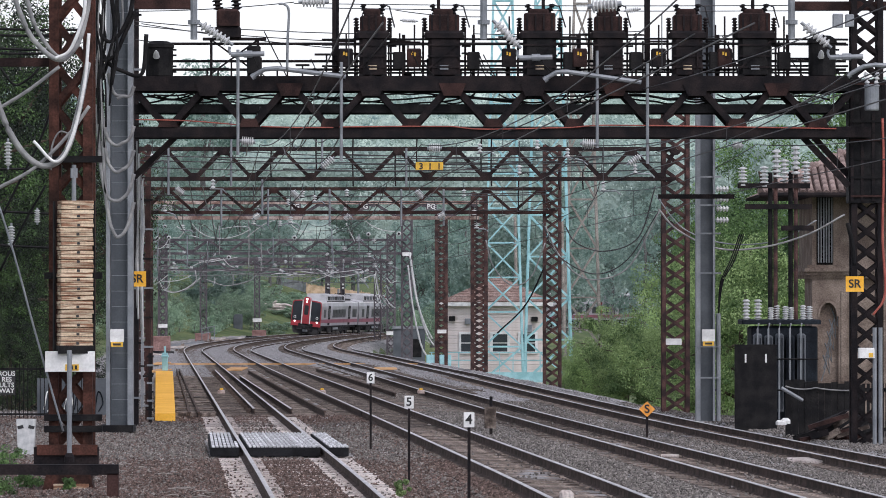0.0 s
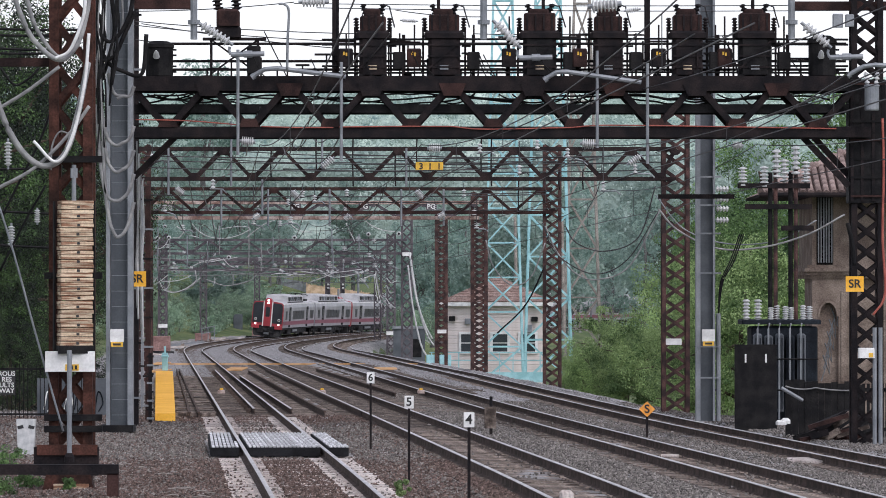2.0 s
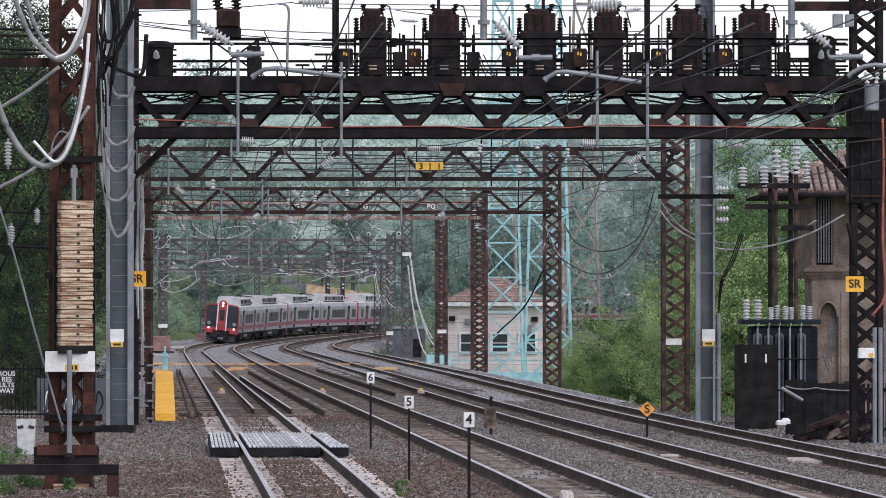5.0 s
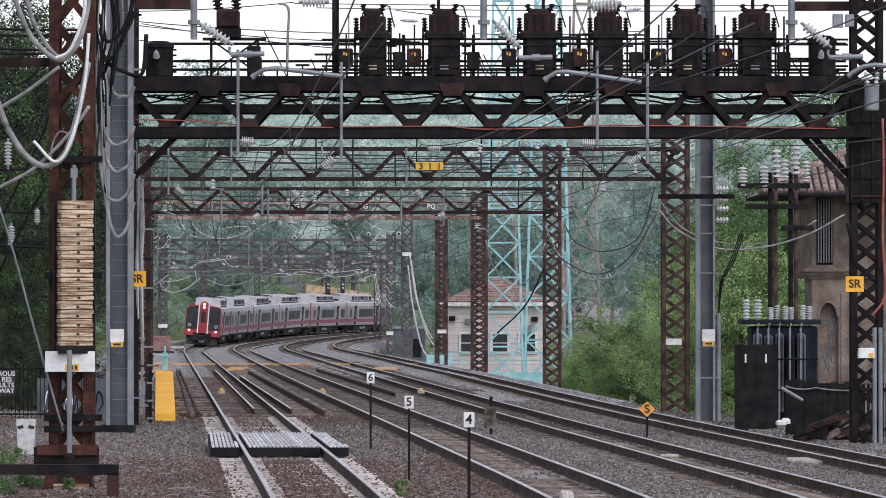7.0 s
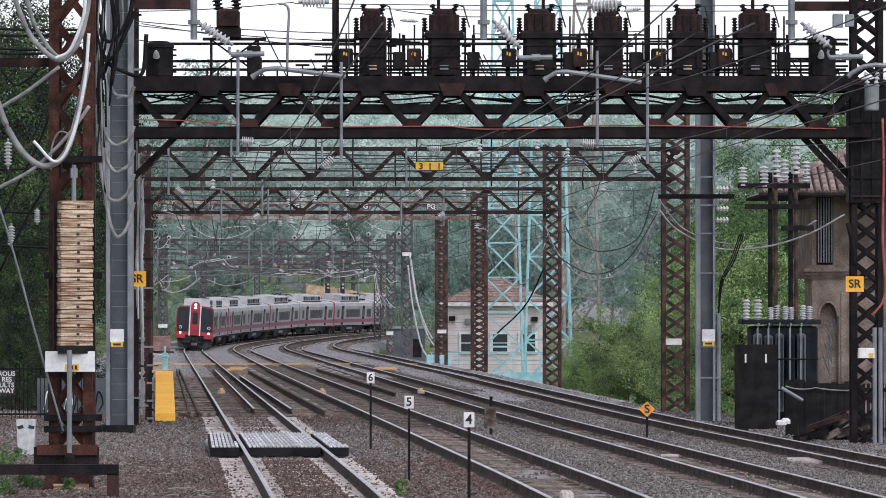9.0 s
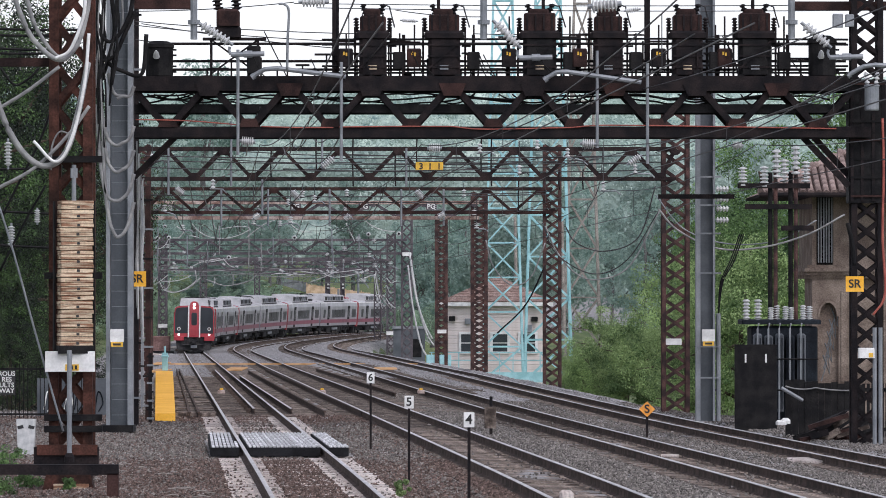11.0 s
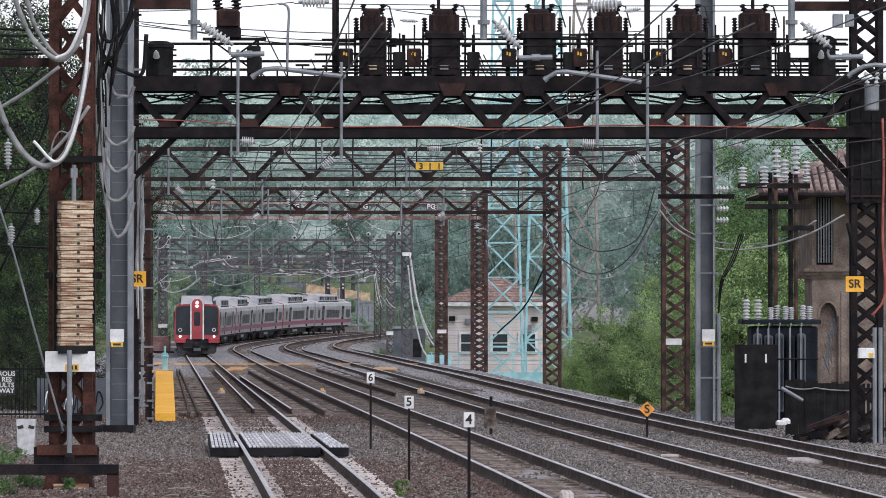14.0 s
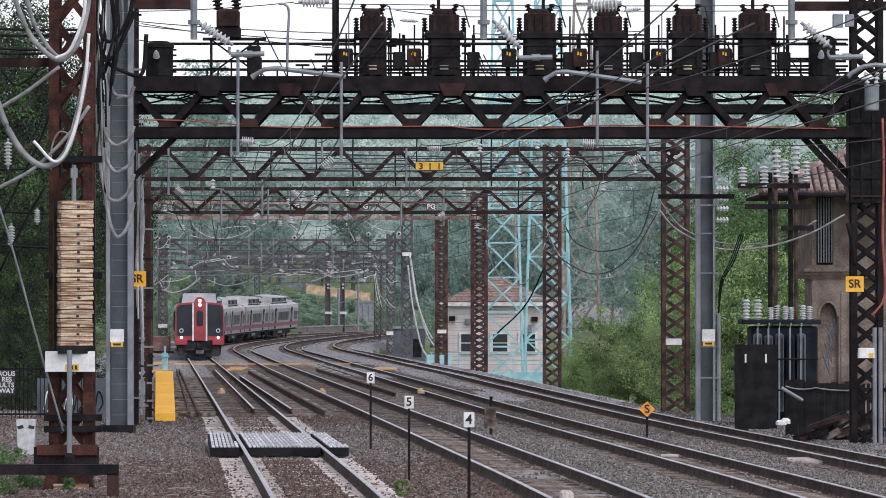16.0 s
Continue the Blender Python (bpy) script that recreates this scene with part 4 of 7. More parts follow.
for xx in (1.6, 3.591, 5.333):
    window(house, xx - 3.413, 2.30, 1.08, 1.22, -0.06)
for xx, zz in ((5.76, 3.804), (0.569, 3.84)):
    part("wall_lamp", Build().box(xx - 3.413 - 0.2, xx - 3.413 + 0.2, -0.35, -0.03, zz - 0.15, zz + 0.15, 0.04), BLACK, house)
part("air_conditioner", Build().box(5.404 - 3.413 - 0.2, 5.404 - 3.413 + 0.2, -0.3, -0.05, 2.987, 3.449, 0.03), GALV, house)
part("meter_box", Build().box(1.564 - 3.413 - 0.2, 1.564 - 3.413 + 0.3, -0.25, -0.05, 3.484, 3.84, 0.03), GALV, house)

# turquoise footbridge rail before the house
rail = thing("bridge_railing", "turquoise steel railing and girder before the house", "railing", at=(2.2, 300, -2.25))
for zz in (1.467, 1):
    part("handrail", Build().tube([(-3.0, 0, zz), (3.733, 0, zz)], 0.035, 6), TEAL, rail)
for i in range(9):
    part("post", Build().box(-2.9 + 0.8 * i, -2.84 + 0.8 * i, -0.03, 0.03, 0, 1.467), TEAL, rail)
part("girder", Build().box(-1.0, 3.733, -0.1, 0.1, -0.3, 0.3), TEAL, rail, "pale turquoise girder")
part("pier", Build().box(-0.8, 3.333, 0.2, 0.8, -2.5, -0.2), BLACK, rail)
for xx in (-2.833, -2.067):
    part("box", Build().box(xx - 0.35, xx + 0.35, -0.3, 0.3, -0.2, 1.333, 0.03), TEAL, rail, "turquoise equipment box")


# ---- turquoise transmission tower ----
def pylon(x, y, z0, z1, w0, w1, levels, m, label, bar):
    t = thing("transmission_tower", label, "tower", "lattice towers", at=(x, y, z0))
    H = z1 - z0
    def c(i, j, f):
        w = w0 + (w1 - w0) * f
        return Vector((i * w / 2, j * w / 2, H * f))
    for i in (-1, 1):
        for j in (-1, 1):
            part("leg", Build().beam(c(i, j, 0), c(i, j, 1), bar * 1.5), m, t)
    for k in range(levels):
        f0, f1 = k / levels, (k + 1) / levels
        for (i, j), (i2, j2) in (((-1, -1), (1, -1)), ((1, -1), (1, 1)), ((1, 1), (-1, 1)), ((-1, 1), (-1, -1))):
            part("brace", Build().beam(c(i, j, f0), c(i2, j2, f1), bar), m, t)
            part("brace", Build().beam(c(i2, j2, f0), c(i, j, f1), bar), m, t)
            part("strut", Build().beam(c(i, j, f1), c(i2, j2, f1), bar), m, t)
    return t


pylon(3.651, 310, -2.661, 22.656, 2.48, 1.033, 12, TEAL, "tall turquoise-painted lattice transmission tower", 0.086)
pylon(6.448, 312, -2.697, 22.783, 2.912, 1.387, 10, TEAL, "wide turquoise-painted lattice transmission tower", 0.092)
pylon(11.48, 420, -5.783, 30.617, 3.267, 1.027, 9, POLE_WOOD, "slim grey lattice tower behind the turquoise one", 0.121)
for xx in (5.911, 9.607):
    yy = 400 if xx > 5 else 330
    p = thing("utility_pole", "weathered grey wooden utility pole", "pole", "utility poles", at=(xx, yy, land(xx, yy) - 0.3))
    part("shaft", Build().tube([(0, 0, 0), (-0.25, 0, 14)], [0.17, 0.11], 8), POLE_WOOD, p)

# ---- signal tower with tiled roof ----
YT = 146.0
tower = thing("signal_tower", "brown stuccoed railway tower with arched bays and a tiled hip roof", "building", at=(10.593, YT, -0.881))
TW = 6.0
part("body", Build().box(0.18, TW, 0.18, 5.5, -0.5, 4.348), STUCCO, tower)
part("base_course", Build().box(0, TW, 0.0, 5.6, -0.5, 0.844), STUCCO, tower)
part("corner_pier", Build().box(0, 0.162, 0, 0.5, 0.844, 4.088), STUCCO, tower)
part("pier", Build().box(0.762, 1.071, 0, 0.5, 0.844, 4.088), STUCCO, tower)
part("pier_panel", Build().box(0.82, 1.01, -0.03, 0.0, 1.1, 3.75, 0.02), STUCCO, tower)
arch = [(0.162, 3.001)]
arch += [(0.462 - 0.3 * math.cos(math.pi * k / 12), 3.001 + 0.487 * math.sin(math.pi * k / 12)) for k in range(13)]
arch += [(0.762, 4.088), (0.162, 4.088)]
part("arch_spandrel", Build().prism(arch[1:], "y", 0, 0.3), STUCCO, tower)
ring = [(0.462 - r * math.cos(math.pi * k / 12), 3.001 + r * 1.6 * math.sin(math.pi * k / 12)) for r, ks in ((0.243, range(13)), (0.3, range(12, -1, -1))) for k in ks]
part("arch_trim", Build().prism(ring, "y", -0.04, 0.1), STUCCO, tower)
for k in range(5):
    x, z = 0.276 + k * 0.06, 1.136 + 0.34 * k
    part("sprayed_scrawl", Build().tube([(x, 0.172, z), (x + 0.16, 0.172, z + 0.5), (x + 0.05, 0.172, z + 0.75), (x + 0.24, 0.172, z + 0.2), (x + 0.2, 0.172, z + 0.9)], 0.018, 4), GALV, tower, "faded grey sprayed line")
for k, (zz, out) in enumerate(((252, 0.05), (258, 0.14), (264, 0.22), (270, 0.14))):
    part("string_course", Build().box(-out, TW, -out, 5.6, zz * 146 / 9000, (zz + 6) * 146 / 9000), STUCCO, tower)
part("upper_wall", Build().box(0, 0.13, 0, 5.5, 4.477, 6.57), STUCCO, tower)
part("upper_wall", Build().box(0.616, TW, 0, 5.5, 4.477, 6.57), STUCCO, tower)
part("upper_recess", Build().box(0.13, 0.616, 0.3, 5.5, 4.477, 6.57), BLACK, tower)
for k in range(6):
    xx = 0.178 + k * 0.076
    part("mullion", Build().box(xx, xx + 0.035, 0.05, 0.15, 4.542, 6.408), GALV, tower)
part("soffit", Build().box(-1.5, TW, -1.3, 6.5, 6.424, 6.505), RUST, tower, "dark timber soffit")
troof = new("roof")
troof.parent = tower
zt0, zt1 = 6.489, 7.868
ca, cb, cc, cd = Vector((-1.55, -1.35, zt0)), Vector((TW + 1, -1.35, zt0)), Vector((TW + 1, 6.6, zt0)), Vector((-1.55, 6.6, zt0))
pk1, pk2 = Vector((1.6, 2.6, zt1)), Vector((TW, 2.6, zt1))
part("roof_slope", Build().add([ca, cb, pk2, pk1], [(0, 1, 2, 3)]).add([ca, pk1, cd], [(0, 1, 2)]).add([cd, pk1, pk2, cc], [(0, 1, 2, 3)]), TILE, troof)
barrel = Build().lathe((0, 0, 0), (0, 0.42, 0.20), [(0, 0.105), (1, 0.085)], 8).mesh("roof_tile", TILE)
def on_front(x, f):
    return Vector((x, -1.35 + f * 3.95, zt0 + f * (zt1 - zt0)))
for k in range(24):
    for j in range(10):
        xx, f = -1.45 + 0.22 * k, j / 10
        if xx < -1.55 + 3.15 * f or xx > 4.0:
            continue
        p = on_front(xx, f)
        part("roof_tile", barrel, TILE, troof).location = p + Vector((0, 0, 0.02))
for k in range(11):
    p = ca.lerp(pk1, k / 11)
    part("hip_tile", Build().tube([p + Vector((0, 0, 0.05)), ca.lerp(pk1, (k + 1.1) / 11) + Vector((0, 0, 0.12))], [0.13, 0.11], 8), TILE, troof)
part("gutter", Build().tube([(-1.6, -1.42, zt0 - 0.03), (TW, -1.42, zt0 - 0.03)], 0.07, 8), RUST, tower)

# ---- transformer yard beside the tower ----
YS = 140.0
bank = thing("power_transformer", "blue-black power transformer with grey porcelain bushings", "transformer", at=(9.349, YS, -0.774))
part("tank", Build().box(-0.856, 0.964, 0, 2.0, 0, 2.644, 0.05), BLUEBLACK, bank)
part("lid", Build().box(-1.12, 1.058, -0.1, 2.1, 2.70, 2.831, 0.03), BLUEBLACK, bank)
for k in range(5):
    xx = -0.70 + k * 0.30
    rad = part("radiator", Build().box(xx - 0.12, xx + 0.12, -0.35, -0.02, 0.311, 2.45 - 0.05 * (k % 2), 0.05), BLUEBLACK if k == 3 else GREY_PAINT, bank, "blue-grey radiator panel")
    for q in (-0.06, 0.0, 0.06):
        part("fin", Build().box(xx + q - 0.012, xx + q + 0.012, -0.375, -0.35, 0.38, 2.33), BLUEBLACK, rad)
for zz in (0.9, 1.75):
    part("cross_pipe", Build().tube([(-0.8, -0.42, zz), (0.95, -0.42, zz)], 0.022, 6), BLACK, bank)
for k in range(5):
    xx = -0.716 + k * 0.296
    part("pipe", Build().tube([(xx, -0.4, 0.1), (xx, -0.4, 2.567), (xx + 0.05, -0.1, 2.722)], 0.028, 6), GALV, bank, "thin grey pipe")
for k, xx in enumerate((-0.98, -0.64, -0.30, -0.12, 0.10, 0.28, 0.58, 0.78)):
    hb, rb = (0.56, 0.105) if k < 2 else (0.40 - 0.03 * (k % 3), 0.09)
    part("bushing", Build().lathe((xx, 0.3 + 0.3 * (k % 2), 2.831), (xx, 0.3 + 0.3 * (k % 2), 2.831 + hb), insulator_profile(6, rb * 0.55, rb), 10), PORC, bank, "grey ribbed bushing")
for k, xx in enumerate((-0.156, 0.404)):
    part("riser", Build().tube([(xx, 0.6, 2.831), (xx, 0.6, 7)], 0.06, 8), RUST_MID, bank, "rusty riser pipe")
    part("riser", Build().tube([(xx - 0.14, 0.65, 2.831), (xx - 0.14, 0.65, 6.9)], 0.065, 8), BLACK, bank, "black riser pipe")
for zz, x0, x1 in ((5.88, -1.0, 0.85), (5.289, 0.0, 0.9), (6.456, -1.2, 0.8)):
    part("cross_arm", Build().box(x0, x1, 0.5, 0.7, zz, zz + 0.14), RUST, bank)
for k, (xx, zz, s) in enumerate(((-68, 418, 1.0), (-30, 416, 1.1), (-8, 432, 1.5), (6, 425, 1.2), (26, 438, 1.5), (44, 425, 1.1))):
    part("bushing", Build().lathe((xx * 140 / 9000, 0.6, zz * 140 / 9000), (xx * 140 / 9000, 0.6, zz * 140 / 9000 + 0.55 * s), insulator_profile(6, 0.05, 0.125), 12), PORC, bank, "tall grey ribbed insulator")

screen = thing("steel_screen", "black sheet-steel screen fence around the transformer", "fence", at=(7.797, 136, -0.731))
panel = Build().box(0, 1.133, 0, 0.05, -0.3, 2.146)
part("panel", panel, BLACK, screen)
for k in range(2):
    part("tag", Build().box(0.272 + k * 0.544, 0.317 + k * 0.544, -0.01, 0, 1.662, 1.889), WHITE, screen, "small white tag")
low = thing("board_fence", "dark weathered board fence with torn edge", "fence", at=(8.619, 128, -0.706))
rng = random.Random(5)
for k in range(12):
    w = 0.165
    part("board", Build().box(k * w, k * w + 0.161, rng.uniform(-0.02, 0.02), 0.05, -0.4, 1.30 - 0.006 * k + rng.uniform(-0.05, 0.04)), BLACK, low)
part("slack_wire", Build().tube(sag((0.0, -0.06, 1.16), (0.75, -0.06, 1.12), 0.06) + sag((0.75, -0.06, 1.12), (1.98, -0.06, 1.08), 0.05)[1:], 0.018, 5), WIRE_GREY, low, "grey slack wire along the boards")
part("leaning_pipe", Build().tube([(-0.12, -0.25, 1.12), (0.42, -0.25, 0.80)], 0.045, 8), GALV, low, "bent grey pipe")
slat = thing("slat_gate", "dark upright-slatted gate beside the rusty leg", "gate", at=(10.30, 125, -0.75))
for k in range(8):
    part("slat", Build().box(k * 0.115, k * 0.115 + 0.075, 0, 0.03, -0.1, 1.32), BLACK, slat)
for zz in (0.15, 1.12):
    part("gate_rail", Build().box(-0.03, 0.92, 0.03, 0.07, zz, zz + 0.09), BLACK, slat)
rub = thing("timber_heap", "heap of broken rusty timbers and scrap by the fence", "debris", at=(9.314, 124, -0.829))
for k in range(26):
    a, l = rng.uniform(-0.5, 0.6), rng.uniform(0.3, 1.0)
    x, y, z = rng.uniform(-0.7, 0.8), rng.uniform(-0.8, 0.8), rng.uniform(0.0, 0.42)
    part("timber", Build().beam((x, y, z - 0.05), (x + l * math.cos(a), y + rng.uniform(-0.3, 0.3), z + abs(l * math.sin(a))), rng.uniform(0.1, 0.22), rng.uniform(0.08, 0.2)), (BLACK, RUST_RED, TIE, RUST)[k % 4], rub)
bag = thing("litter_bag", "crumpled white plastic bag on the ballast", "litter", at=(8.414, 126, -0.44))
part("bag", Build().box(-0.17, 0.1, -0.12, 0.12, -0.03, 0.09, 0.05).box(-0.05, 0.19, -0.1, 0.08, 0.0, 0.14, 0.06), WHITE, bag)

# grey steel poles beside the gantry
gp = thing("steel_pole", "tall grey flanged steel pole with conduits", "pole", at=(6.613, 128, -0.421))
part("flange", Build().box(-0.256, -0.142, -0.2, 0.2, 0, 11.236), GALV, gp)
# web darker than the flanges: the shadow between them put into its colour
part("web", Build().box(-0.142, 0.171, -0.02, 0.02, 0, 11.236), GREY_PAINT, gp)
part("flange", Build().box(0.171, 0.228, -0.2, 0.2, 0, 11.236), GALV, gp)
part("conduit", Build().tube([(0.313, -0.1, 0), (0.313, -0.1, 2.702)], 0.055, 8), GALV, gp)
for zz in (75, 130, 260, 330, 380, 430):
    part("strap", Build().box(-0.284, 0.37, -0.22, -0.2, zz * 128 / 9000, zz * 128 / 9000 + 0.04), GALV, gp)
for k in range(3):
    part("cable", Build().tube(spline([(0.967 - 0.05 * k, 0.2, 4.693), (0.711 - 0.05 * k, 0.0, 4.011), (0.427 - 0.03 * k, -0.1, 3.484), (0.313, -0.1, 2.674)], 8), 0.016, 6), BLACK, gp, "black cable")
for zz in (355, 375, 392, 410):
    part("standoff_insulator", Build().lathe((0.256, -0.1, zz * 128 / 9000), (0.569, -0.1, zz * 128 / 9000), insulator_profile(4, 0.04, 0.08), 8), PORC, gp)


# ---- trees ----
def crown_mesh(name, seed, rx, rz, clumps, leaves, size, m, spread=0.32):
    """Leaf quads scattered over the shells of many uneven clumps."""
    rg = np.random.RandomState(seed)
    cen = []
    while len(cen) < clumps:
        p = rg.uniform(-1, 1, 3)
        r = np.linalg.norm(p)
        if r < 1 and r > 0.25:
            cen.append(p * (rx, rx, rz) * (0.8 + 0.25 * rg.rand()))
    cen = np.array(cen)
    k = rg.randint(0, clumps, leaves)
    rad = rg.uniform(0.55, 1.25, clumps)[k] * spread * rx
    d = rg.normal(size=(leaves, 3))
    d /= np.linalg.norm(d, axis=1)[:, None]
    c = cen[k] + d * (rad * rg.uniform(0.55, 1.05, leaves) ** 0.6)[:, None] * (1, 1, 0.75)
    nrm = d * 0.8 + rg.normal(size=(leaves, 3)) * 0.55 + (0, 0, 0.35)
    nrm /= np.linalg.norm(nrm, axis=1)[:, None]
    t = np.cross(nrm, rg.normal(size=(leaves, 3)))
    t /= np.linalg.norm(t, axis=1)[:, None]
    s = np.cross(nrm, t)
    z = (size * rg.uniform(0.6, 1.35, leaves))[:, None]
    v = np.stack([c - t * z, c + s * z * 0.55 + nrm * z * 0.12, c + t * z, c - s * z * 0.55 + nrm * z * 0.12], 1).reshape(-1, 3)
    me = bpy.data.meshes.new(name)
    me.from_pydata(v.tolist(), [], np.arange(leaves * 4).reshape(-1, 4).tolist())
    me.materials.append(m)
    return me


def trunk_build(seed, h, r, rx, rz, zc):
    rg = random.Random(seed)
    b = Build()
    pts = [Vector((rg.uniform(-0.03, 0.03) * i * h / 6, rg.uniform(-0.03, 0.03) * i * h / 6, h * i / 6 - 0.3)) for i in range(7)]
    b.tube(pts, [r * (1 - 0.12 * i) for i in range(7)], 7)
    for k in range(7):
        p = pts[2 + k % 4]
        a = rg.uniform(0, 6.28)
        q = Vector((math.cos(a) * rx * 0.7, math.sin(a) * rx * 0.7, zc + rg.uniform(-0.5, 0.5) * rz))
        b.tube([p, p.lerp(q, 0.5) + Vector((0, 0, 0.1 * h)) * 0.3, q], [r * 0.4, r * 0.25, r * 0.08], 5)
    return b


def tree(name, label, seed, h, rx, rz, clumps, leaves, size, m, group, tuft=0.32):
    t = thing(name, label, "tree" if name == "tree" else "bush", group, at=(0, -400, 0))
    zc = h - rz
    part("trunk", trunk_build(seed, zc + rz * 0.5, h * 0.018 + 0.04, rx, rz, zc), BARK_HAZED if m in (LEAF_FAR, LEAF_BANK) else BARK, t)
    c = part("crown", crown_mesh("crown", seed, rx, rz, clumps, leaves, size, m, tuft), m, t)
    c.location = (0, 0, zc)
    return t


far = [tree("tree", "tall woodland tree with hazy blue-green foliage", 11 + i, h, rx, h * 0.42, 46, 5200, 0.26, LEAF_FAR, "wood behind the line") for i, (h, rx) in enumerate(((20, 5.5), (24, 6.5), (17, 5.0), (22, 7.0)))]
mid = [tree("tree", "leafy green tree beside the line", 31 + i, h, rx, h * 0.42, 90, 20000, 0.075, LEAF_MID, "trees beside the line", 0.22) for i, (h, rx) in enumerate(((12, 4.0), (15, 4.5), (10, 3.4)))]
deep = [tree("tree", "tree behind the mast, leaves painted dark green for shade", 71 + i, h, rx, h * 0.44, 130, 36000, 0.042, LEAF_DEEP, "trees by the station", 0.2) for i, (h, rx) in enumerate(((12, 4.2), (9, 3.2)))]
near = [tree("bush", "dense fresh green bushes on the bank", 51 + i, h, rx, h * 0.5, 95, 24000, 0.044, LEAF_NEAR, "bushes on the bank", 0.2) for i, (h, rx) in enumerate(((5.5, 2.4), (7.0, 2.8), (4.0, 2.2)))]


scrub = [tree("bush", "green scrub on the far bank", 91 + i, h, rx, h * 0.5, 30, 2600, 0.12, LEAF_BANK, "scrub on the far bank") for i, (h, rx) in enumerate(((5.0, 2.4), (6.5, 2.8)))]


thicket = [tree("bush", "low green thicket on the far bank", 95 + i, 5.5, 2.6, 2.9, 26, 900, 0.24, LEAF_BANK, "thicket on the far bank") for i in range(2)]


def plant(src, x, y, z=None, rz=0.0, s=1.0):
    if 455 < y < 562 and -0.0428 < x / y < -0.0385 or 535 < y < 640 and -0.0290 < x / y < -0.0120 or 560 < y < 606 and -0.0365 < x / y < -0.0280:  # the open bank below the boarded fence
        return None
    t = copy_thing(src, pose(x, y, land(x, y) if z is None else z, 0, 0, rz))
    t.scale = (s, s, s)
    return t


rng = random.Random(7)
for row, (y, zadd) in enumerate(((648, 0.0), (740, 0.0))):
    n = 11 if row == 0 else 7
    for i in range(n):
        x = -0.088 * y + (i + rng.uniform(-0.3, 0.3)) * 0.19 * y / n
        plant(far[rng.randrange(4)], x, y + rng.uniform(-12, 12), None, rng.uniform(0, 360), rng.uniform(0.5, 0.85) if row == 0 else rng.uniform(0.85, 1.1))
# trees on the far side of the house and the towers
for i in range(8):
    x = 3.0 + i * 4.6 + rng.uniform(-1, 1)
    plant(far[rng.randrange(4)], x, 440 + rng.uniform(-30, 60), -4.0, rng.uniform(0, 360), rng.uniform(0.6, 0.85))
# trees inside the bend
for x, y, s in ((-3.6, 492, 0.42), (-2.4, 478, 0.5), (-1.0, 486, 0.6), (0.6, 470, 0.62), (2.2, 476, 0.7), (-0.2, 500, 0.75)):
    plant(far[rng.randrange(4)], x, y, -2.4, rng.uniform(0, 360), s)
for x, y in ((-4.2, 486), (-3.0, 470), (-1.8, 466), (-0.4, 462), (1.0, 455)):
    plant(scrub[rng.randrange(2)], x, y, -2.2, rng.uniform(0, 360), 0.65)
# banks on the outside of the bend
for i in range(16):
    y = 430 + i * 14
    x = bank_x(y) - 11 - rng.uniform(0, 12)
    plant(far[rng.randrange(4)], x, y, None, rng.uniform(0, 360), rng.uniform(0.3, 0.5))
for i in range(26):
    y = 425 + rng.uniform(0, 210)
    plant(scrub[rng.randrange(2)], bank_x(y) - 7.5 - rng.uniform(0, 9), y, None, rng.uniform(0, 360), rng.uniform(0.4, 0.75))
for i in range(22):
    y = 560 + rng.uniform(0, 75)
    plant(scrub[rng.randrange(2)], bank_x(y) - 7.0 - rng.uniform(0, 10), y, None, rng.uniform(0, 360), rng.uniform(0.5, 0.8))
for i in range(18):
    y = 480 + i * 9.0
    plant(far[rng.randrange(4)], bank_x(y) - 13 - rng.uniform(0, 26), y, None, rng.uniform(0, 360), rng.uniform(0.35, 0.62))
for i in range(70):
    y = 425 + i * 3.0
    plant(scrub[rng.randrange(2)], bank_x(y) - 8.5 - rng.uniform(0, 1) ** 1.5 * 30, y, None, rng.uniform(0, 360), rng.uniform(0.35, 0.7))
plant(far[1], -31.0, 660, 9.0, 40, 1.05)
# dense low scrub on the bank between the far wall and the boarded fence
def cover(x, y, high, wide):
    t = copy_thing(thicket[rng.randrange(2)], pose(x, y, land(x, y) - 0.1, 0, 0, rng.uniform(0, 360)))
    t.scale = (wide / 2.6, wide / 2.6, high / 5.5)


for i in range(80):
    f = i / 80
    y = 590 + 40 * f
    x = y * rng.uniform(-0.0305, -0.0128)
    if x - bank_x(y) < -5.6:
        cover(x, y, (2.2 - 1.0 * f) * rng.uniform(0.75, 1.2), 1.5)
for i in range(26):
    q = -0.0268 + 0.0130 * i / 26
    y = 634 + rng.uniform(-2, 2)
    cover(q * y, y, max(2.85 - y * (0.0004 + (q + 0.0268) * 0.08) - land(q * y, y), 0.5) * rng.uniform(0.8, 1.1), 1.0)
for i in range(150):
    y = 470 + 150 * rng.random()
    x = bank_x(y) - 6.5 - 20 * rng.random()
    if -0.052 < x / y < -0.0285 and not (455 < y < 562 and -0.0428 < x / y < -0.0385):
        cover(x, y, rng.uniform(1.2, 2.4) * (0.35 if y < 606 and x / y > -0.0365 and y > 560 else 1.0), rng.uniform(1.2, 2.0))
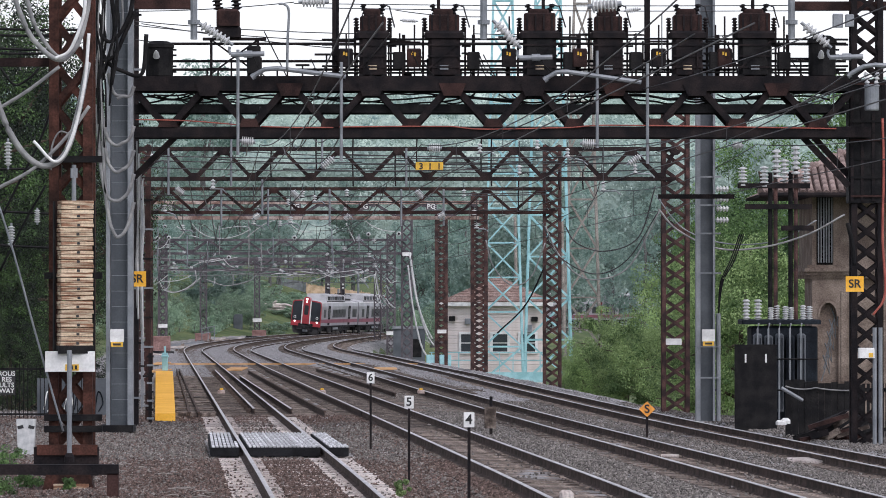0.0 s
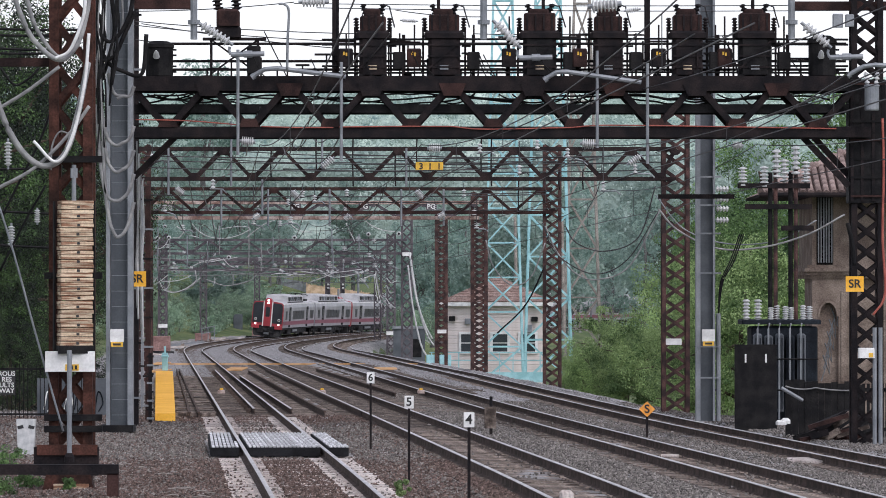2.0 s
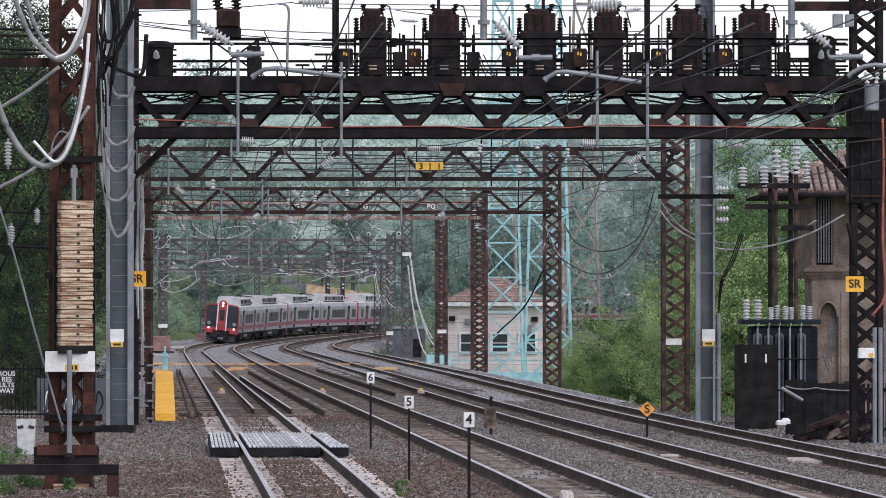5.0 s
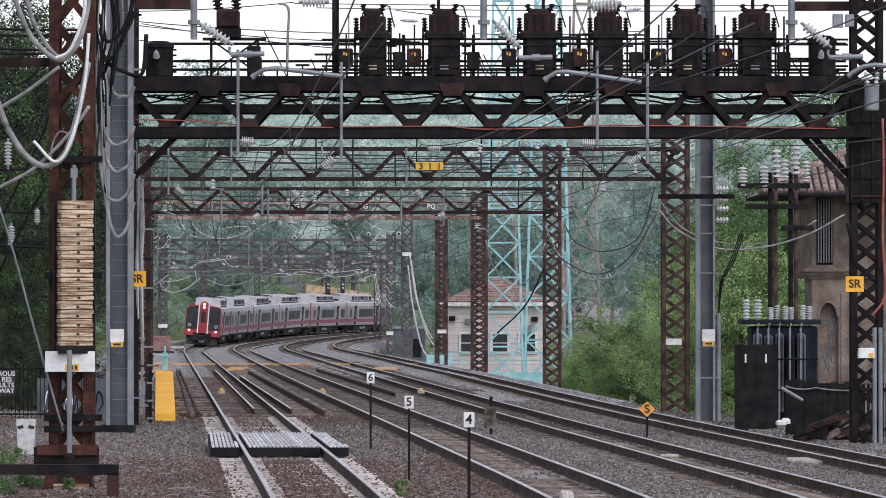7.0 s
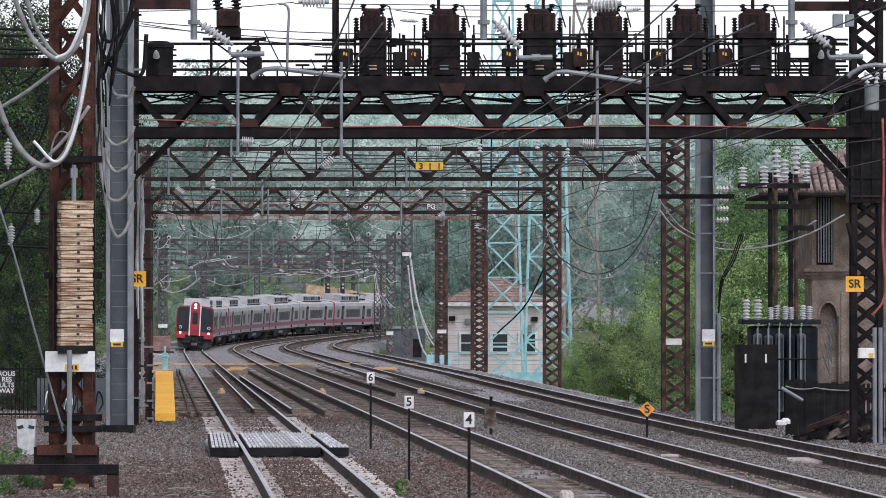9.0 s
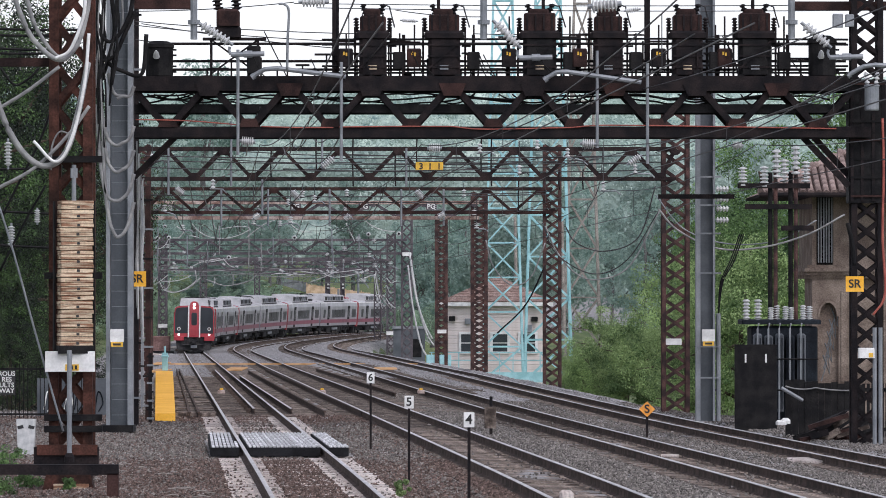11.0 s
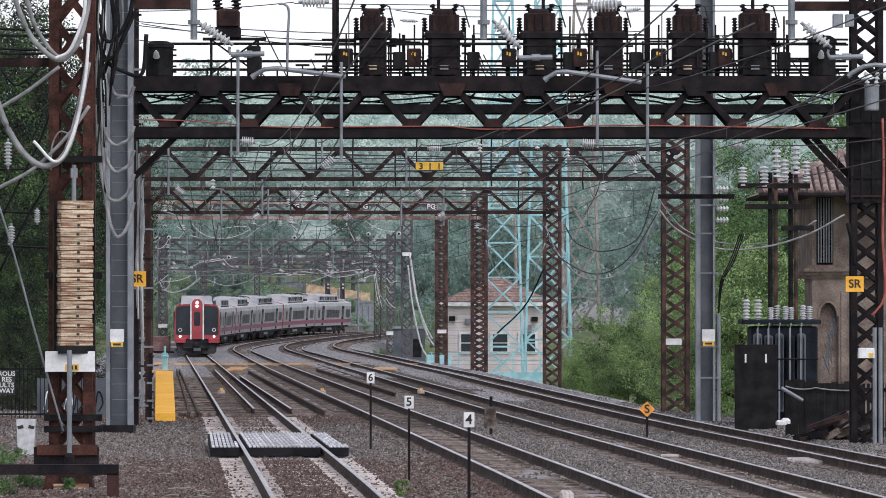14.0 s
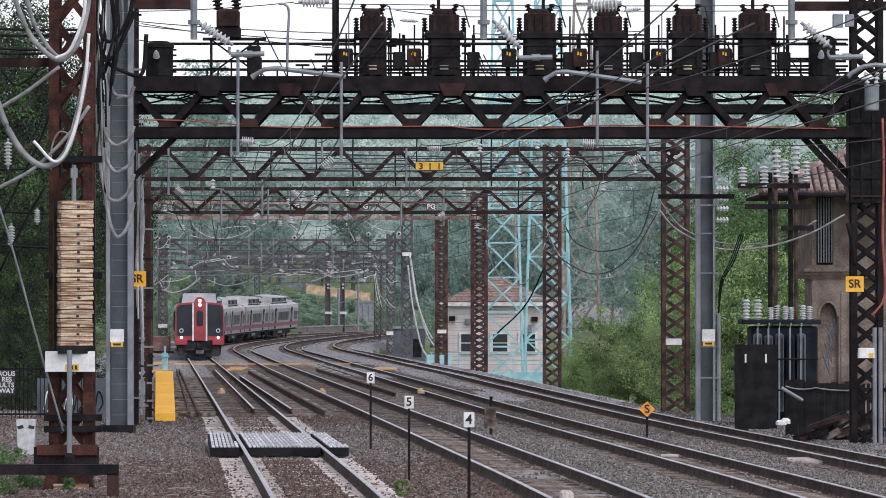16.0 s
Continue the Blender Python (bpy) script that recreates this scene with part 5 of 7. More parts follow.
# left, behind the columns
for i in range(10):
    y = 215 + i * 18
    plant(mid[rng.randrange(3)], track_x(y) - 9.0 - rng.uniform(0.0, 4.5) - 0.008 * (y - 190), y, None, rng.uniform(0, 360), rng.uniform(0.8, 1.1))
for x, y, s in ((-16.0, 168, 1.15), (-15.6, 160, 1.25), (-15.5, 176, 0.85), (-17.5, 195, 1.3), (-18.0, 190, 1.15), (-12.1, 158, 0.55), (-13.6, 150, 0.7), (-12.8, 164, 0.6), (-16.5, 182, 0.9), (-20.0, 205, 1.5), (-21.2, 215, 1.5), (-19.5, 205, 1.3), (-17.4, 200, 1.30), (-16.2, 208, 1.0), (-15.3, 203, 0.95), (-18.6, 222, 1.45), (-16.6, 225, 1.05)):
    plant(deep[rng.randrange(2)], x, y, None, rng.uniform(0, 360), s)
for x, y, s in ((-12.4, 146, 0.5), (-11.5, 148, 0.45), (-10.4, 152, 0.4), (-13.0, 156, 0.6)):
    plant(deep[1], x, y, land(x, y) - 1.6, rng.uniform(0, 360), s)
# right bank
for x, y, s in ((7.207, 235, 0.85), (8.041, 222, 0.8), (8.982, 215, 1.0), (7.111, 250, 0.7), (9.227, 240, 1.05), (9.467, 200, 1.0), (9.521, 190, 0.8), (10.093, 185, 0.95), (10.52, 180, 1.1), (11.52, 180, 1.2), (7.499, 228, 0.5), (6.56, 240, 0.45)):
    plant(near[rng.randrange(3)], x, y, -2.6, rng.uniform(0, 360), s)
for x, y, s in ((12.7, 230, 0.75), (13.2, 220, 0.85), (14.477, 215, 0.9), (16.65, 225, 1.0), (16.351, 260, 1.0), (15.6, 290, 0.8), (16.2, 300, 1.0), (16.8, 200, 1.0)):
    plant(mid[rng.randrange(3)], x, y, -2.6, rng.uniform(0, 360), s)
for src in far + mid + near + deep + scrub + thicket:
    for o in (*src.children_recursive, src):
        bpy.data.objects.remove(o)


# ---- the train ----
CAR = 19.375


def car_body_profile(w, zt):
    h = w / 2
    return [(-h, 1.05), (-h * 1.0, 2.2), (-h * 0.98, 3.1), (-h * 0.92, 3.48), (-h * 0.55, 3.62), (0, 3.66), (h * 0.55, 3.62), (h * 0.92, 3.48), (h * 0.98, 3.1), (h, 2.2), (h, 1.05)]


def make_car(cab_front, cab_back, panto):
    """The car's own space: y = 0 at its front end, +y towards its rear, z = 0 on the rail heads."""
    c = thing("train_car", "silver electric railcar with maroon stripe and red cab end" if cab_front or cab_back else "silver electric railcar with maroon stripe", "train car", "cars of the red and silver train")
    L = CAR - 0.5
    y0 = 0.0
    part("body", Build().prism(car_body_profile(3.2, 3.9), "y", y0 + 0.25, L), SILVER, c, "ribbed stainless steel body", smooth=False)
    part("roof", Build().prism([(-1.44, 3.50), (-0.9, 3.63), (0, 3.69), (0.9, 3.63), (1.44, 3.50), (0.9, 3.58), (0, 3.64), (-0.9, 3.58)], "y", 0.4, L - 0.1), TRAIN_ROOF, c, "pale dusty roof")
    for s in (-1, 1):
        part("stripe", Build().box(min(s * 1.598, s * 1.615), max(s * 1.598, s * 1.615), 0.3, L - 0.02, 1.34, 1.72), STRIPE, c, "maroon stripe")
        part("gutter", Build().box(min(s * 1.44, s * 1.52), max(s * 1.44, s * 1.52), 0.3, L - 0.02, 3.42, 3.50), WHITE, c)
        for yd in (4.1, 14.4):
            d = part("door", Build().box(min(s * 1.58, s * 1.612), max(s * 1.58, s * 1.612), yd - 0.50, yd + 0.50, 1.1, 3.15), UNDER, c, "dark sliding doors")
            part("door_pane", Build().box(min(s * 1.60, s * 1.62), max(s * 1.60, s * 1.62), yd - 0.36, yd + 0.36, 1.9, 2.85), CAB_GLASS, d)
        for ya, yb in ((1.5, 2.5), (5.8, 12.6), (16.0, 18.3)):
            n = max(int((yb - ya) / 1.5), 1)
            for k in range(n):
                a = ya + (yb - ya) * k / n
                part("window", Build().box(min(s * 1.575, s * 1.608), max(s * 1.575, s * 1.608), a + 0.06, a + (yb - ya) / n - 0.06, 1.90, 2.76), CAB_GLASS, c)
        part("skirt", Build().box(min(s * 1.3, s * 1.45), max(s * 1.3, s * 1.45), 0.4, L - 0.3, 0.85, 1.08), UNDER, c)
    for a, b2, z in ((4.9, 6.9, 0.35), (7.1, 9.3, 0.45), (9.6, 12.0, 0.35), (12.2, 14.0, 0.5)):
        part("equipment_box", Build().box(-1.35, 1.35, a, b2, z, 1.0, 0.04), UNDER, c)
    part("pale_box", Build().box(1.36, 1.46, 7.2, 9.8, 0.60, 0.82), GALV, c)
    for yb in (2.9, 16.0):
        bg = new("bogie")
        bg.parent = c
        for s in (-1, 1):
            part("side_frame", Build().prism([(yb - 1.7, 0.45), (yb - 1.0, 0.6), (yb - 0.4, 0.38), (yb + 0.4, 0.38), (yb + 1.0, 0.6), (yb + 1.7, 0.45), (yb + 1.7, 0.75), (yb - 1.7, 0.75)], "x", s * 1.0 - 0.08, s * 1.0 + 0.08), UNDER, bg)
            for ya in (yb - 1.2, yb + 1.2):
                part("wheel", Build().lathe((s * 0.70, ya, 0.43), (s * 0.83, ya, 0.43), [(0, 0.44), (0.25, 0.43), (0.8, 0.42), (1, 0.38)], 16), UNDER, bg)
        for ya in (yb - 1.2, yb + 1.2):
            part("axle", Build().tube([(-0.8, ya, 0.43), (0.8, ya, 0.43)], 0.09, 8), UNDER, bg)
    ya, yb = (4.6, 13.6) if panto else (3.4, 13.4)
    hv = part("roof_unit", Build().prism([(-1.18, 3.45), (-1.08, 4.20), (-0.98, 4.26), (0.98, 4.26), (1.08, 4.20), (1.18, 3.45)], "y", ya, yb), TRAIN_ROOF, c, "pale rooftop cooling unit")
    for s in (-1, 1):
        for k in range(7):
            yk = ya + 0.4 + k * (yb - ya - 0.6) / 7
            part("grille", Build().box(min(s * 1.06, s * 1.17), max(s * 1.06, s * 1.17), yk, yk + (yb - ya) / 11, 3.74, 4.12), GREY_PAINT if k % 3 else UNDER, hv)
        # dark strip along the foot of the unit, for its dark underside
        part("drip_rail", Build().box(min(s * 1.12, s * 1.2), max(s * 1.12, s * 1.2), ya, yb, 3.56, 3.66), UNDER, hv)
    if panto:
        pg = new("pantograph")
        pg.parent = c
        part("base_frame", Build().box(-0.8, 0.8, 14.6, 18.2, 3.62, 3.82), UNDER, pg)
        for s in (-1, 1):
            part("folded_arm", Build().beam((s * 0.5, 14.8, 3.85), (s * 0.3, 17.8, 4.30), 0.07), UNDER, pg)
            part("post_insulator", Build().lathe((s * 0.7, 15.2, 3.62), (s * 0.7, 15.2, 4.02), insulator_profile(3, 0.05, 0.1), 8), RUST_RED, pg)
        part("contact_head", Build().tube([(-0.95, 17.6, 4.16), (-0.7, 17.6, 4.32), (0.7, 17.6, 4.32), (0.95, 17.6, 4.16)], 0.04, 6), UNDER, pg)
    else:
        part("roof_hatch", Build().box(-0.9, 0.9, 14.2, 18.4, 3.6, 3.80, 0.05), TRAIN_ROOF, c)
    for is_cab, ye, sg2 in ((cab_front, 0.0, 1), (cab_back, L + 0.25, -1)):
        def yy(a, b2):
            return (ye + a, ye + b2) if sg2 > 0 else (ye - b2, ye - a)
        if not is_cab:
            e0, e1 = yy(-0.05, 0.28)
            part("gangway", Build().box(-0.6, 0.6, e0, e1, 1.0, 3.3), UNDER, c)
            continue
        end = new("cab_end")
        end.parent = c
        e0, e1 = yy(0.02, 0.30)
        part("end_shell", Build().prism([(-1.6, 1.17), (-1.6, 2.2), (-1.57, 3.1), (-1.52, 3.44), (-1.36, 3.57), (-0.9, 3.63), (0, 3.67), (0.9, 3.63), (1.36, 3.57), (1.52, 3.44), (1.57, 3.1), (1.6, 2.2), (1.6, 1.17)], "y", e0, e1), TRAIN_RED, end, "red cab shell")
        e0, e1 = yy(0.0, 0.05)
        for s in (-1, 1):
            part("cab_glazing", Build().prism([(s * 0.50, 1.45), (s * 1.51, 1.45), (s * 1.51, 3.0), (s * 1.47, 3.32), (s * 1.32, 3.47), (s * 0.50, 3.52)], "y", e0, e1), CAB_GLASS, end, "black glazed end panel")
        d0, d1 = yy(-0.06, 0.05)
        door = part("end_door", Build().box(-0.38, 0.38, d0, d1, 1.15, 3.3, 0.0), TRAIN_RED, end, "red end door")
        w0, w1 = yy(-0.075, -0.05)
        part("door_pane", Build().prism([(-0.15, 2.08), (0.15, 2.08), (0.22, 2.18), (0.22, 2.98), (0.15, 3.09), (-0.15, 3.09), (-0.22, 2.98), (-0.22, 2.18)], "y", w0, w1), CAB_GLASS, door)
        for s in (-1, 1):
            g0, g1 = yy(-0.12, -0.02)
            part("grab_rail", Build().box(s * 0.44 - 0.05, s * 0.44 + 0.05, g0, g1, 1.12, 3.62), WHITE, end, "white vertical grab rail")
            l0, l1 = yy(-0.04, 0.0)
            part("lamp_ring", Build().lathe((s * 1.2, (l0 + l1) / 2 + 0.02, 1.80), (s * 1.2, (l0 + l1) / 2 - 0.02, 1.80), [(0, 0.14), (1, 0.14)], 12), WHITE, end)
            part("marker_lamp", Build().lathe((s * 1.2, (l0 + l1) / 2, 1.80), (s * 1.2, (l0 + l1) / 2 - sg2 * 0.05, 1.80), [(0, 0.09), (1, 0.09)], 12), RUST_RED, end, "unlit marker lamp")
            part("headlight", Build().lathe((s * 1.2, ye + sg2 * 0.02, 1.34), (s * 1.2, ye - sg2 * 0.06, 1.34), [(0, 0.085), (0.7, 0.085), (1, 0.06)], 12), LAMP_WHITE if cab_front else UNDER, end, "lit white headlamp")
            part("buffer_corner", Build().box(s * 1.2 - 0.4, s * 1.2 + 0.4, *yy(-0.10, 0.2), 0.88, 1.22, 0.05), TRAIN_RED, end, "red bumper corner")
        h0, h1 = yy(-0.10, 0.6)
        part("lamp_hood", Build().prism([(-0.38, 3.2), (-0.38, 3.62), (-0.32, 3.84), (-0.17, 3.97), (0, 4.0), (0.17, 3.97), (0.32, 3.84), (0.38, 3.62), (0.38, 3.2)], "y", h0, h1), TRAIN_RED, end, "red headlamp hood")
        for zz in (3.48, 3.74):
            part("headlight", Build().lathe((0, ye - sg2 * 0.08, zz), (0, ye - sg2 * 0.16, zz), [(0, 0.105), (0.7, 0.105), (1, 0.07)], 12), LAMP_WHITE if cab_front else UNDER, end, "lit white headlamp")
        part("pilot", Build().prism([(-1.36, 0.22), (-1.2, 0.10), (1.2, 0.10), (1.36, 0.22), (1.46, 1.16), (-1.46, 1.16)], "y", *yy(0.1, 0.5)), UNDER, end, "black pilot")
        part("coupler", Build().box(-0.22, 0.22, *yy(-0.45, 0.2), 0.62, 0.95, 0.04), UNDER, end)
        part("step_plate", Build().box(-0.25, 0.25, *yy(-0.1, 0.1), 0.30, 0.55, 0.03), GALV, end)
        part("cross_bar", Build().tube([(-0.9, ye - sg2 * 0.05, 0.55), (0.9, ye - sg2 * 0.05, 0.55)], 0.05, 6), UNDER, end)
    return c


lead = make_car(True, False, True)
tail = make_car(False, True, False)
end_car = make_car(False, False, False)
inner_lead = make_car(True, False, True)
train = [lead, tail]
for i in range(4):
    train.append(inner_lead if i == 0 else copy_thing(inner_lead, Matrix()))
    train.append(end_car if i == 3 else copy_thing(tail, Matrix()))
for ob in inner_lead.children_recursive:
    if ob.name.startswith("headlight"):
        ob.data.materials[0] = UNDER


# distant wooded ridge, its haze painted on, far behind everything
def ridge(y, z0, rise, seed, label, m_wood):
    b = Build()
    n = 260
    xs = [-0.14 * y + 0.28 * y * i / n for i in range(n + 1)]
    top = [z0 + rise * (0.5 + 0.5 * noise.noise(Vector((x * 0.012, seed, 0)))) + 3.0 * noise.noise(Vector((x * 0.10, seed, 3))) + 1.6 * abs(noise.noise(Vector((x * 0.35, seed, 5)))) for x in xs]
    b.v = [(x, y + 120, -8) for x in xs] + [(x, y, z - 6) for x, z in zip(xs, top)] + [(x, y + 8, z) for x, z in zip(xs, top)]
    b.v = [(x, y - 60, -8) for x in xs] + b.v[n + 1:]
    m = n + 1
    b.f = [(k * m + i, k * m + i + 1, (k + 1) * m + i + 1, (k + 1) * m + i) for k in (0, 1) for i in range(n)]
    ob = new("backdrop", b.mesh("backdrop", m_wood, True))
    return tagged(ob, label, "backdrop", kind="structure")


def ridge_woods(y, z0, rise, seed, crowns, label, m_leaf):
    """Leaf clumps heaped into crowns over the face of a far slope."""
    rg = np.random.RandomState(int(seed * 10))
    per = 170
    x = rg.uniform(-0.125 * y, 0.125 * y, crowns)
    top = np.array([z0 + rise * (0.5 + 0.5 * noise.noise(Vector((q * 0.012, seed, 0)))) + 3.0 * noise.noise(Vector((q * 0.10, seed, 3))) for q in x])
    z = -2 + (top + 2) * rg.uniform(0, 1, crowns) ** 0.7
    r = rg.uniform(3.0, 6.5, crowns)
    c = np.stack([x, y - 50 + 40 * z / 60, z], 1)
    d = rg.normal(size=(crowns, per, 3))
    d /= np.linalg.norm(d, axis=2)[:, :, None]
    d[:, :, 1] = -abs(d[:, :, 1])
    p = (c[:, None] + d * r[:, None, None] * rg.uniform(0.6, 1.1, (crowns, per))[:, :, None] * (1, 1, 0.85)).reshape(-1, 3)
    n = d.reshape(-1, 3) + rg.normal(size=p.shape) * 0.35 + (0, 0, 0.3)
    n /= np.linalg.norm(n, axis=1)[:, None]
    t = np.cross(n, rg.normal(size=p.shape))
    t /= np.linalg.norm(t, axis=1)[:, None]
    s = np.cross(n, t)
    w = rg.uniform(0.22, 0.6, len(p))[:, None]
    v = np.stack([p - t * w, p + s * w * 0.8, p + t * w, p - s * w * 0.8], 1).reshape(-1, 3)
    me = bpy.data.meshes.new("backdrop")
    me.from_pydata(v.tolist(), [], np.arange(len(v)).reshape(-1, 4).tolist())
    me.materials.append(m_leaf)
    return tagged(new("backdrop", me), label, "backdrop", kind="structure")


ridge_woods(1500, 57.0, 10.0, 2.0, 900, "crowns of the distant ridge, painted pale for haze", CREST_LEAF)
ridge_woods(1050, 25.0, 9.0, 7.0, 700, "crowns of the nearer slope, painted pale for haze", RIDGE_LEAF)
ridge(1500, 59.0, 10.0, 2.0, "distant wooded ridge, painted pale for haze", CREST)
ridge(1050, 27.0, 9.0, 7.0, "nearer wooded slope, painted pale for haze", RIDGE)


# ---- left: lattice mast with a counterweight stack ----
def cable(pts, r, m, label, n=8, name="cable", group="hanging cables", sides=6):
    line = spline(pts, n)
    t = thing(name, label, "cable", group, at=line[0])
    part("strand", Build().tube([q - line[0] for q in line], r, sides), m, t, smooth=True)
    return t


YM = 78.0
mast = thing("lattice_mast", "rusty riveted lattice mast with crossed bars by the track", "mast", at=(-5.685, YM, 0.085))
lattice_column(mast, 0, 0, 0.35, 7.54, 0.52, 0.55, RUST_MAST, "shaft", lace=0.624, bar=0.147)
part("base_beam", Build().box(-0.555, 0.433, -0.45, -0.30, -0.052, 0.381), RUST, mast)
part("base_plate", Build().box(-0.503, 0.416, -0.5, -0.3, 0.26, 0.416), RUST_MAST, mast, "flaking base plate")
part("base_foot", Build().prism([(-0.503, -0.6), (0.433, -0.6), (0.312, 0.0), (-0.347, 0.0)], "y", -0.55, -0.2), RUST_MAST, mast)
part("pale_plate", Build().box(-0.243, 0.295, -0.58, -0.55, -0.7, -0.173), CREAM, mast, "peeling cream plate")
for zz in (545, 340, 70, 90):
    part("tie_bar", Build().box(-0.399, 0.485, -0.42, -0.34, zz * 78 / 9000, zz * 78 / 9000 + 0.1), BLACK, mast)
part("side_arm", Build().box(-1.213, -0.173, -0.1, 0.1, 6.205, 6.335), RUST_RED, mast)

cw = thing("counterweight_stack", "stack of rust-stained white catenary counterweight plates on the mast", "counterweight", at=(-5.607, 77.4, 2.016))
cw.rotation_euler.z = radians(15)
rng = random.Random(3)
plate_h = 2.21 / 32
for k in range(32):
    dx = rng.uniform(-0.012, 0.012)
    pl = part("weight_plate", Build().box(-0.245 + dx, 0.255 + dx, -0.17, 0.17, k * plate_h + 0.004, (k + 1) * plate_h - 0.007, 0.008), CREAM, cw)
    if k % 2 == 0:
        part("slot", Build().box(dx + 0.0, dx + 0.045, -0.176, -0.16, k * plate_h + plate_h * 0.25, k * plate_h + plate_h * 0.8), INK, pl)
part("guide_plate", Build().box(-0.30, -0.275, 0.1, 0.2, -0.2, 2.2), BLACK, cw)
part("guide_plate", Build().box(0.275, 0.30, -0.1, 0.2, -0.2, 2.2), BLACK, cw)
part("rod", Build().tube([(-0.02, -0.05, 2.2), (-0.02, -0.05, 2.75)], 0.035, 8), GALV, cw, "grey hanger rod")
part("turnbuckle", Build().box(-0.07, 0.03, -0.08, 0.0, 2.55, 2.7), GALV, cw)
part("bottom_block", Build().box(-0.27, 0.26, -0.17, 0.17, -0.12, 0.0), BLACK, cw)
wb = thing("sign_board", "white board with yellow tag across the mast", "sign", at=(-5.669, 77.3, 1.776))
part("board", Build().box(-0.378, 0.378, -0.02, 0.02, -0.155, 0.155, 0.006), WHITE, wb)
part("tag", Build().box(-0.069, 0.137, -0.03, -0.02, -0.137, -0.043), YELLOW, wb)
for k in range(3):
    part("bar", Build().box(-0.043 + k * 0.06, -0.009 + k * 0.06, -0.036, -0.03, -0.12, -0.06), INK, wb)
pp = thing("guide_pipe", "grey steel guide pipe clamped before the mast", "pipe", at=(-5.655, 77, 0.155))
part("pipe", Build().tube([(0, 0, 0.17), (0, 0, 1.797)], 0.038, 10), GALV, pp)
part("socket", Build().lathe((0, 0, 0.10), (0, 0, 0.24), [(0, 0.075), (0.6, 0.075), (1, 0.045)], 12), RUST, pp, "rusty bolted socket")
lf = thing("low_frame", "low rusty steel frame in front of the mast", "frame", at=(-5.624, 74, -0.151))
part("top_bar", Build().box(-1.151, 0.904, -0.1, 0.1, 0.329, 0.477), RUST, lf)
part("leg", Build().box(0.74, 0.904, -0.1, 0.1, -0.4, 0.345), RUST_RED, lf)

# thick grey feeder loops at the mast
GREY_LOOP = "thick grey insulated feeder cable looping from the mast"
cable([(-6.554, 77, 7.513), (-6.417, 77, 7.085), (-6.194, 77, 6.64), (-5.818, 77, 6.349), (-5.544, 77.1, 6.589), (-5.407, 77.2, 7.085), (-5.373, 77.2, 7.427)], 0.039, WIRE_GREY, GREY_LOOP, sides=8)
cable([(-6.365, 77.3, 7.427), (-6.177, 77.3, 6.828), (-5.784, 77.3, 6.392), (-5.484, 77.3, 6.914), (-5.364, 77.3, 7.342)], 0.034, WIRE_GREY, GREY_LOOP)
cable([(-6.81, 77, 5.887), (-6.588, 77, 5.305), (-6.297, 77, 4.878), (-5.989, 77, 4.741), (-5.715, 77, 4.946), (-5.527, 77, 5.545), (-5.39, 77.2, 6.315)], 0.047, WIRE_GREY, GREY_LOOP, sides=8)
cable([(-6.75, 77, 5.596), (-6.28, 77, 5.887), (-5.809, 77, 6.247)], 0.03, WIRE_GREY, GREY_LOOP)
cable([(-6.75, 77, 4.399), (-6.194, 77, 4.707), (-5.681, 77, 5.203), (-5.356, 77, 5.648)], 0.03, WIRE_GREY, GREY_LOOP)
cable([(-6.803, 77.5, 4.262), (-6.536, 77.5, 3.406), (-6.234, 77.5, 2.294), (-5.787, 77.5, 0.711)], 0.017, GALV, "grey stay wire running down to the mast foot", group="stay wires")
cable([(-5.976, 77.5, 4.689), (-5.959, 77.5, 5.049), (-5.847, 77.5, 5.271), (-5.683, 77.5, 5.237)], 0.015, WIRE_GREY, "thin grey lead curling at the mast")
# ribbed loops between mast and grey leg
for k, (za, zb2, zc, x0) in enumerate(((140, 258, 235, 176), (170, 305, 278, 178), (185, 356, 320, 172), (250, 420, 370, 182), (130, 175, 165, 192))):
    f = 117 / 9000
    d = zb2 - za
    loop = [(x0, za), (x0 + 4, za + d * 0.5), (x0 + 12, za + d * 0.84), (x0 + 21, zb2 - 5), (207, zb2), (217, zb2 - 5), (226, zb2 - (zb2 - zc) * 0.4), (232, zb2 - (zb2 - zc) * 0.8), (237, zc - 12)]
    line = [((x - 784) * f, 117, 2.85 - (z - 515) * f) for x, z in loop]
    cable(line, 0.045, WIRE_GREY, "grey ribbed jumper cable drooping beside the leg", group="jumper loops")
# dark cables gathering at the leg's head
for k, pts in enumerate((((162, 30), (185, 70), (205, 68), (228, 30), (236, -10)), ((168, 110), (200, 100), (220, 60), (238, 20)), ((170, 70), (190, 110), (215, 125), (250, 130), (258, 60)), ((160, 10), (178, 40), (176, 130), (180, 180)), ((195, -10), (200, 60), (178, 140)))):
    f = 116.5 / 9000
    cable([((x - 784) * f, 116.5 + 0.1 * k, 2.85 - (z - 515) * f) for x, z in pts], 0.05, BLACK, "black cable bundle gathered at the grey leg", group="black cables")
rng = random.Random(12)
